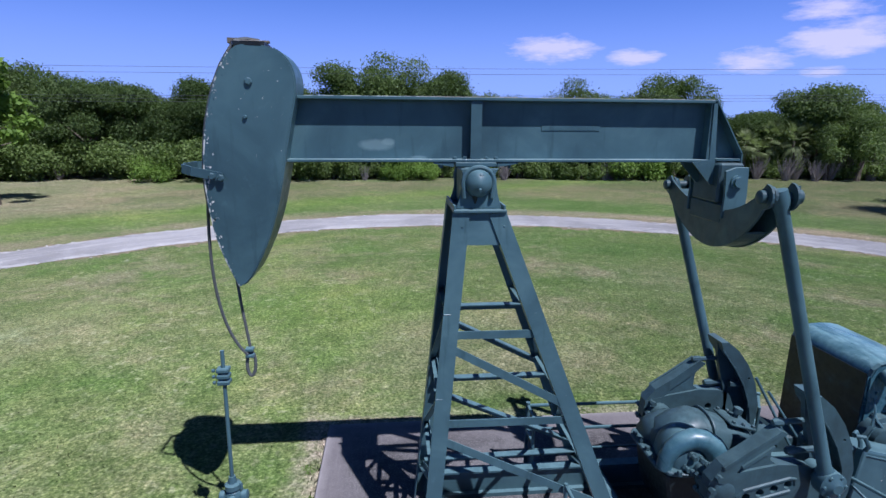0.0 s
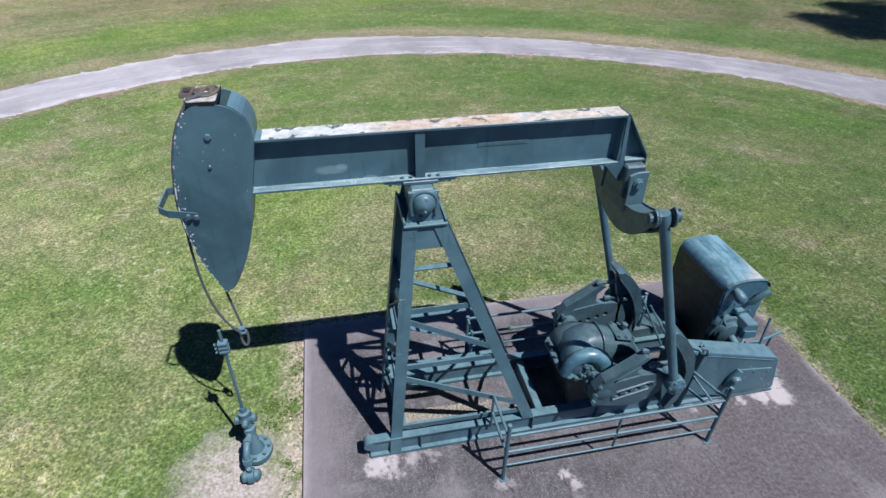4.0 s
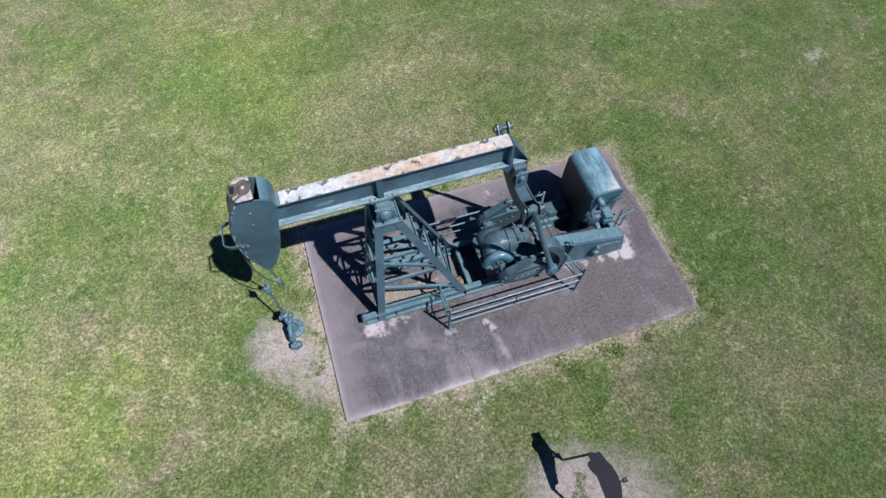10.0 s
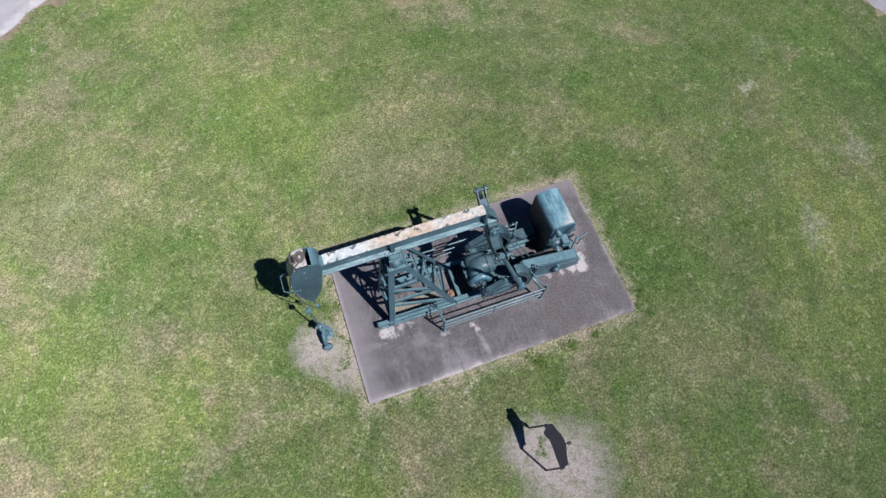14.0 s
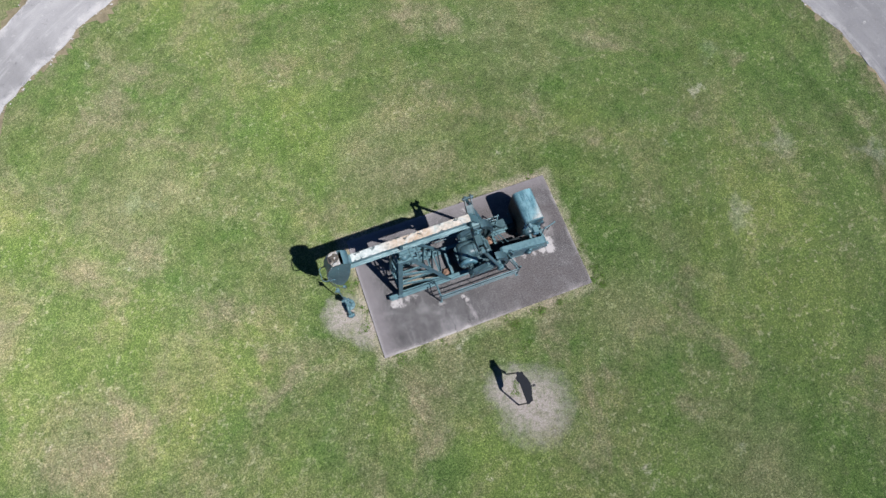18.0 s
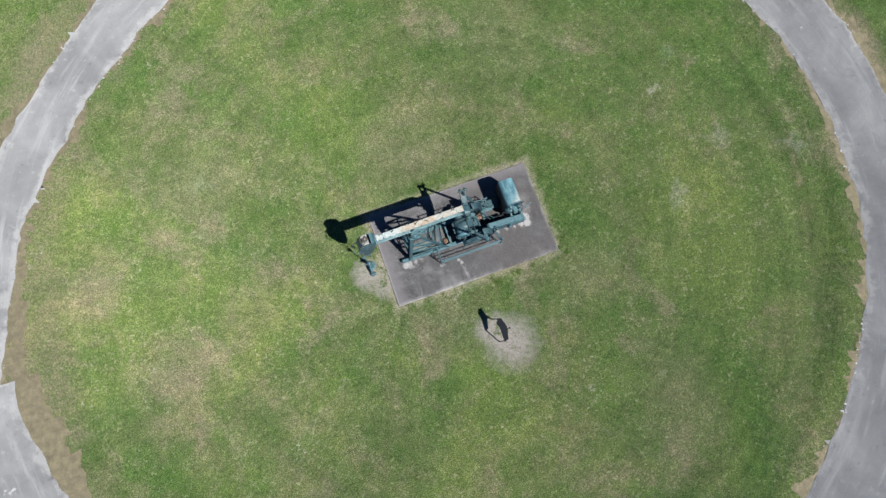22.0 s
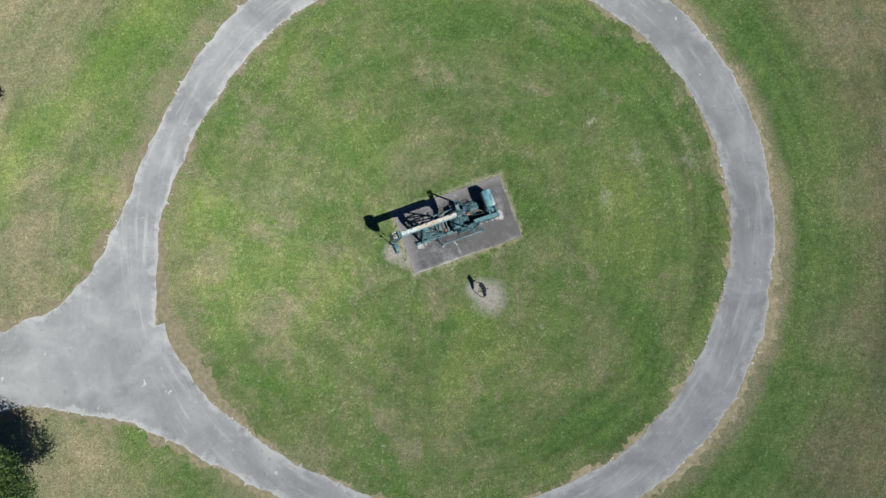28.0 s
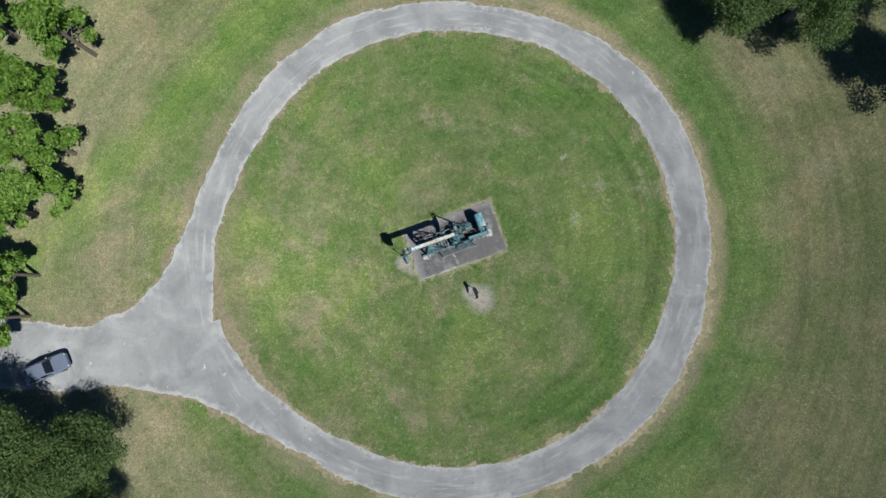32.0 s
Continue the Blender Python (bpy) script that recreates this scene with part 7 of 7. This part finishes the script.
def build_turf():
    """Grass blades over the lawn, thinning outwards, and tufts along the slab."""
    rng = np.random.default_rng(3)
    n = 430000
    r = 24.0 * rng.random(n) ** 0.60
    a = rng.random(n) * math.tau
    x, y = 4.3 + r * np.cos(a), 2.5 + r * np.sin(a)
    free = ~((x > -0.01) & (x < 9.15) & (y > -0.01) & (y < 5.26)) & (verge_gap(x, y) > 0.10 - 0.25 * rng.random(n) ** 3)
    bare = (np.hypot(x + 1.0, y - 2.1) < 1.0) | (np.hypot(x - 4.75, y + 3.3) < 1.3)
    free &= ~(bare & (rng.random(n) < 0.8))
    x, y = x[free], y[free]
    edge = rng.random(2600)
    per = rng.random(2600) * 28.8
    ex = np.where(per < 9.14, per, np.where(per < 14.4, 9.14, np.where(per < 23.5, per - 14.4, 0)))
    ey = np.where(per < 9.14, 0, np.where(per < 14.4, per - 9.14, np.where(per < 23.5, 5.25, per - 23.5)))
    off = np.abs(rng.normal(size=2600)) * 0.07 + 0.02
    ex = ex + np.where((per >= 9.14) & (per < 14.4), off, np.where(per >= 23.5, -off, 0))
    ey = ey + np.where(per < 9.14, -off, np.where((per >= 14.4) & (per < 23.5), off, 0))
    keep = np.sin(per * 1.9) + np.sin(per * 0.7 + 1) + rng.random(2600) > 0.6
    x, y = np.r_[x, ex[keep]], np.r_[y, ey[keep]]
    m = len(x)
    h = 0.012 + 0.020 * rng.random(m)
    h[-keep.sum():] *= 3.0
    t, lean = rng.random(m) * math.tau, rng.normal(size=(m, 2)) * 0.024
    w = 0.0035 + 0.0045 * rng.random(m)
    z = ground_z(x, y) - 0.004
    p = np.stack([np.stack([x - w * np.cos(t), y - w * np.sin(t), z], 1), np.stack([x + w * np.cos(t), y + w * np.sin(t), z], 1), np.stack([x + lean[:, 0], y + lean[:, 1], z + h], 1)], 1)
    me = cloud_mesh("grass", p.reshape(-1, 3), 3, BLADE)
    # the blades of a sward are seen and lit as one soft surface
    nrm = rng.normal(size=(m, 1, 3)) * (0.30, 0.30, 0.05) + (0, 0, 1)
    nrm = np.repeat(nrm / np.linalg.norm(nrm, axis=2, keepdims=True), 3, axis=1).reshape(-1, 3)
    me.normals_split_custom_set_from_vertices(nrm.astype(np.float32))
    ob = new("grass", me)
    tagged(ob, "short mown grass blades, green mixed with straw", "grass", kind="stuff")


def weed(seed, h):
    rng = np.random.default_rng(seed)
    t = thing("weed_clump", 0, 0, 0, "low clump of fresh green weeds beside the slab", "weed", "weeds round the slab")
    c = [(rng.normal() * 0.13, rng.normal() * 0.13, h * 0.22) for _ in range(9)]
    ob = new("foliage", cloud_mesh("foliage", leaves(rng, c, [0.12] * 9, 260, 0.019, 0.14, 0.2), 4, LEAF_WEED))
    ob.parent = t
    return t


def build_weeds():
    rng = random.Random(8)
    src = [weed(s, 0.10) for s in (51, 52, 53)]
    first = set()
    spots = [(-0.32, 3.30, 1.3), (-0.45, 3.45, 0.8), (-0.35, 1.55, 1.0), (-0.5, 1.35, 0.7), (0.6, -0.25, 1.2), (1.5, -0.2, 0.8), (5.4, -0.45, 1.5), (6.6, -0.35, 1.3), (7.6, -0.3, 1.0),
             (9.4, 0.05, 1.4), (9.5, 0.5, 1.0), (9.45, -0.2, 1.2), (9.4, 1.6, 0.8), (9.5, 2.8, 0.7), (8.6, 5.5, 1.0), (4.2, 5.45, 0.8), (5.6, -1.4, 1.0), (4.4, -3.0, 0.9), (4.6, -2.7, 0.6), (2.4, -0.2, 0.7), (-0.2, 2.2, 0.8), (-0.15, 4.2, 0.6)]
    for x, y, s in spots:
        k = s * 1.0
        place(rng.choice(src), pose(x, y, 0, 0, 0, rng.uniform(0, 360)) @ Matrix.Diagonal((k, k, s, 1)), first)


LEAF_WEED = make_leaf("fresh_weed_leaves", (0.12, 0.22, 0.04), (0.20, 0.33, 0.07), (0.28, 0.42, 0.12))
BLADE = make_blade()
build_wood()
build_turf()
build_weeds()


# ---- car, power lines ----
def build_car():
    c = thing("car", -37.2, 4.25, GROUND + 0.035, "silver-blue hatchback parked in the shade on the side road", "car", rz=5)
    body = make_plain("blue_grey_car_paint", (0.22, 0.25, 0.33), 0.10, 0.22, 0.35, 3, 0.6)
    glass = make_plain("dark_car_glass", (0.012, 0.015, 0.018), 0.1, 0.08, 0, 3, 0.8)
    tyre = make_plain("tyre_rubber", (0.02, 0.02, 0.02), 0.2, 0.8)
    rim = make_plain("alloy_rim", (0.35, 0.35, 0.36), 0.1, 0.35, 0.8)
    lamp = make_plain("lamp_lens", (0.6, 0.6, 0.58), 0.1, 0.15)
    red = make_plain("red_lamp_lens", (0.35, 0.02, 0.02), 0.1, 0.2)
    m = chain(c)

    def loft(secs, pts):
        bm = B()
        rows = [[bm.verts.new(m @ Vector((x, sy * w, z))) for sy, z in pts(w, lo, hi)] for x, w, lo, hi in secs]
        k = len(rows[0])
        for a, b in zip(rows, rows[1:]):
            for i in range(k):
                bm.faces.new((a[i], a[(i + 1) % k], b[(i + 1) % k], b[i]))
        bm.faces.new(rows[0])
        bm.faces.new(rows[-1][::-1])
        return bm
    ring = lambda w, lo, hi: [(-0.94, lo), (-1, lo + 0.2), (-1, hi - 0.12), (-0.88, hi), (0.88, hi), (1, hi - 0.12), (1, lo + 0.2), (0.94, lo)]
    b = part("body", loft([(-2.15, 0.72, 0.32, 0.80), (-2.0, 0.84, 0.22, 0.92), (-1.2, 0.87, 0.2, 0.95), (0.6, 0.87, 0.2, 0.95), (1.5, 0.85, 0.2, 0.86), (2.0, 0.80, 0.25, 0.74), (2.15, 0.66, 0.34, 0.62)], ring), body, c, smooth=True)
    top = lambda w, lo, hi: [(-1, lo), (-0.80, hi), (0.80, hi), (1, lo)]
    part("roof", loft([(-1.75, 0.72, 0.93, 1.02), (-1.3, 0.78, 0.94, 1.40), (-0.4, 0.80, 0.94, 1.47), (0.25, 0.79, 0.94, 1.42), (1.0, 0.74, 0.90, 0.95)], top), body, c, smooth=True)
    def pane(name, q):
        bm = B()
        up = [m @ Vector(p) for p in q]
        nrm = (up[1] - up[0]).cross(up[2] - up[0]).normalized() * 0.006
        a, d = [bm.verts.new(p + nrm) for p in up], [bm.verts.new(p - nrm) for p in up]
        bm.faces.new(a)
        bm.faces.new(d[::-1])
        for i in range(4):
            bm.faces.new((a[i], d[i], d[(i + 1) % 4], a[(i + 1) % 4]))
        return part(name, bm, glass, c)
    pane("windscreen", [(0.92, -0.62, 0.99), (0.92, 0.62, 0.99), (0.32, 0.56, 1.41), (0.32, -0.56, 1.41)])
    pane("rear_window", [(-1.70, 0.60, 1.07), (-1.70, -0.60, 1.07), (-1.36, -0.55, 1.39), (-1.36, 0.55, 1.39)])
    for s in (-1, 1):
        pane("side_window", [(-1.2, s * 0.775, 0.98), (0.65, s * 0.775, 0.98), (0.15, s * 0.668, 1.36), (-1.1, s * 0.655, 1.36)])
        part("headlight", add_lathe(B(), m @ Vector((2.0, s * 0.58, 0.60)), m @ Vector((2.13, s * 0.55, 0.58)), ((0, 0.11), (0.8, 0.10), (1, 0.05)), 12), lamp, c, smooth=True)
        part("tail_light", add_lathe(B(), m @ Vector((-2.02, s * 0.66, 0.74)), m @ Vector((-2.14, s * 0.64, 0.74)), ((0, 0.10), (0.8, 0.09), (1, 0.05)), 12), red, c, smooth=True)
        part("wing_mirror", add_lathe(B(), m @ Vector((0.62, s * 0.84, 0.98)), m @ Vector((0.58, s * 1.0, 1.02)), ((0, 0.03), (0.4, 0.08), (0.9, 0.08), (1, 0.04)), 10), body, c, smooth=True)
        for x in (-1.32, 1.32):
            w = part("wheel", add_lathe(B(), m @ Vector((x, s * 0.68, 0.31)), m @ Vector((x, s * 0.885, 0.31)), ((0, 0.24), (0.1, 0.30), (0.85, 0.31), (1, 0.27)), 20), tyre, c, smooth=True)
            part("rim", add_lathe(B(), m @ Vector((x, s * 0.80, 0.31)), m @ Vector((x, s * 0.895, 0.31)), ((0, 0.19), (0.9, 0.19), (1, 0.15)), 14), rim, w, smooth=True)


def build_power_line():
    wood = make_plain("weathered_pole", (0.20, 0.17, 0.14), 0.3, 0.9)
    for z, y, dip in ((9.7, 45.6, 0.35), (9.2, 45.2, 0.35), (7.35, 45.4, 0.3), (7.1, 45.5, 0.3), (6.85, 45.3, 0.3)):
        pts = []
        for i in range(81):
            x = -60 + 120 * i / 80 * 0.999
            u = ((x + 60) % 120) / 120
            pts.append((x, y, z + 0.010 * x - 4 * dip * u * (1 - u)))
        ob = part("power_line", add_tube(B(), pts, 0.014, 5), CABLE)
        tagged(ob, "thin grey overhead cable strung along the wood's edge", "cable", "overhead cables")
    for x in (-60.0, 60.0):
        up = 0.010 * x
        p = thing("utility_pole", x, 45.4, GROUND, "weathered wooden utility pole carrying the overhead cables", "pole", "utility poles")
        part("mast", add_tube(B(), [(x, 45.4, GROUND - 0.3), (x, 45.4, 10.6 + up)], [0.16, 0.11], 10), wood, p, smooth=True)
        part("crossarm", add_bar(B(), (x, 44.7, 9.6 + up), (x, 46.1, 9.6 + up), 0.10, 0.12), wood, p)


build_car()
build_power_line()
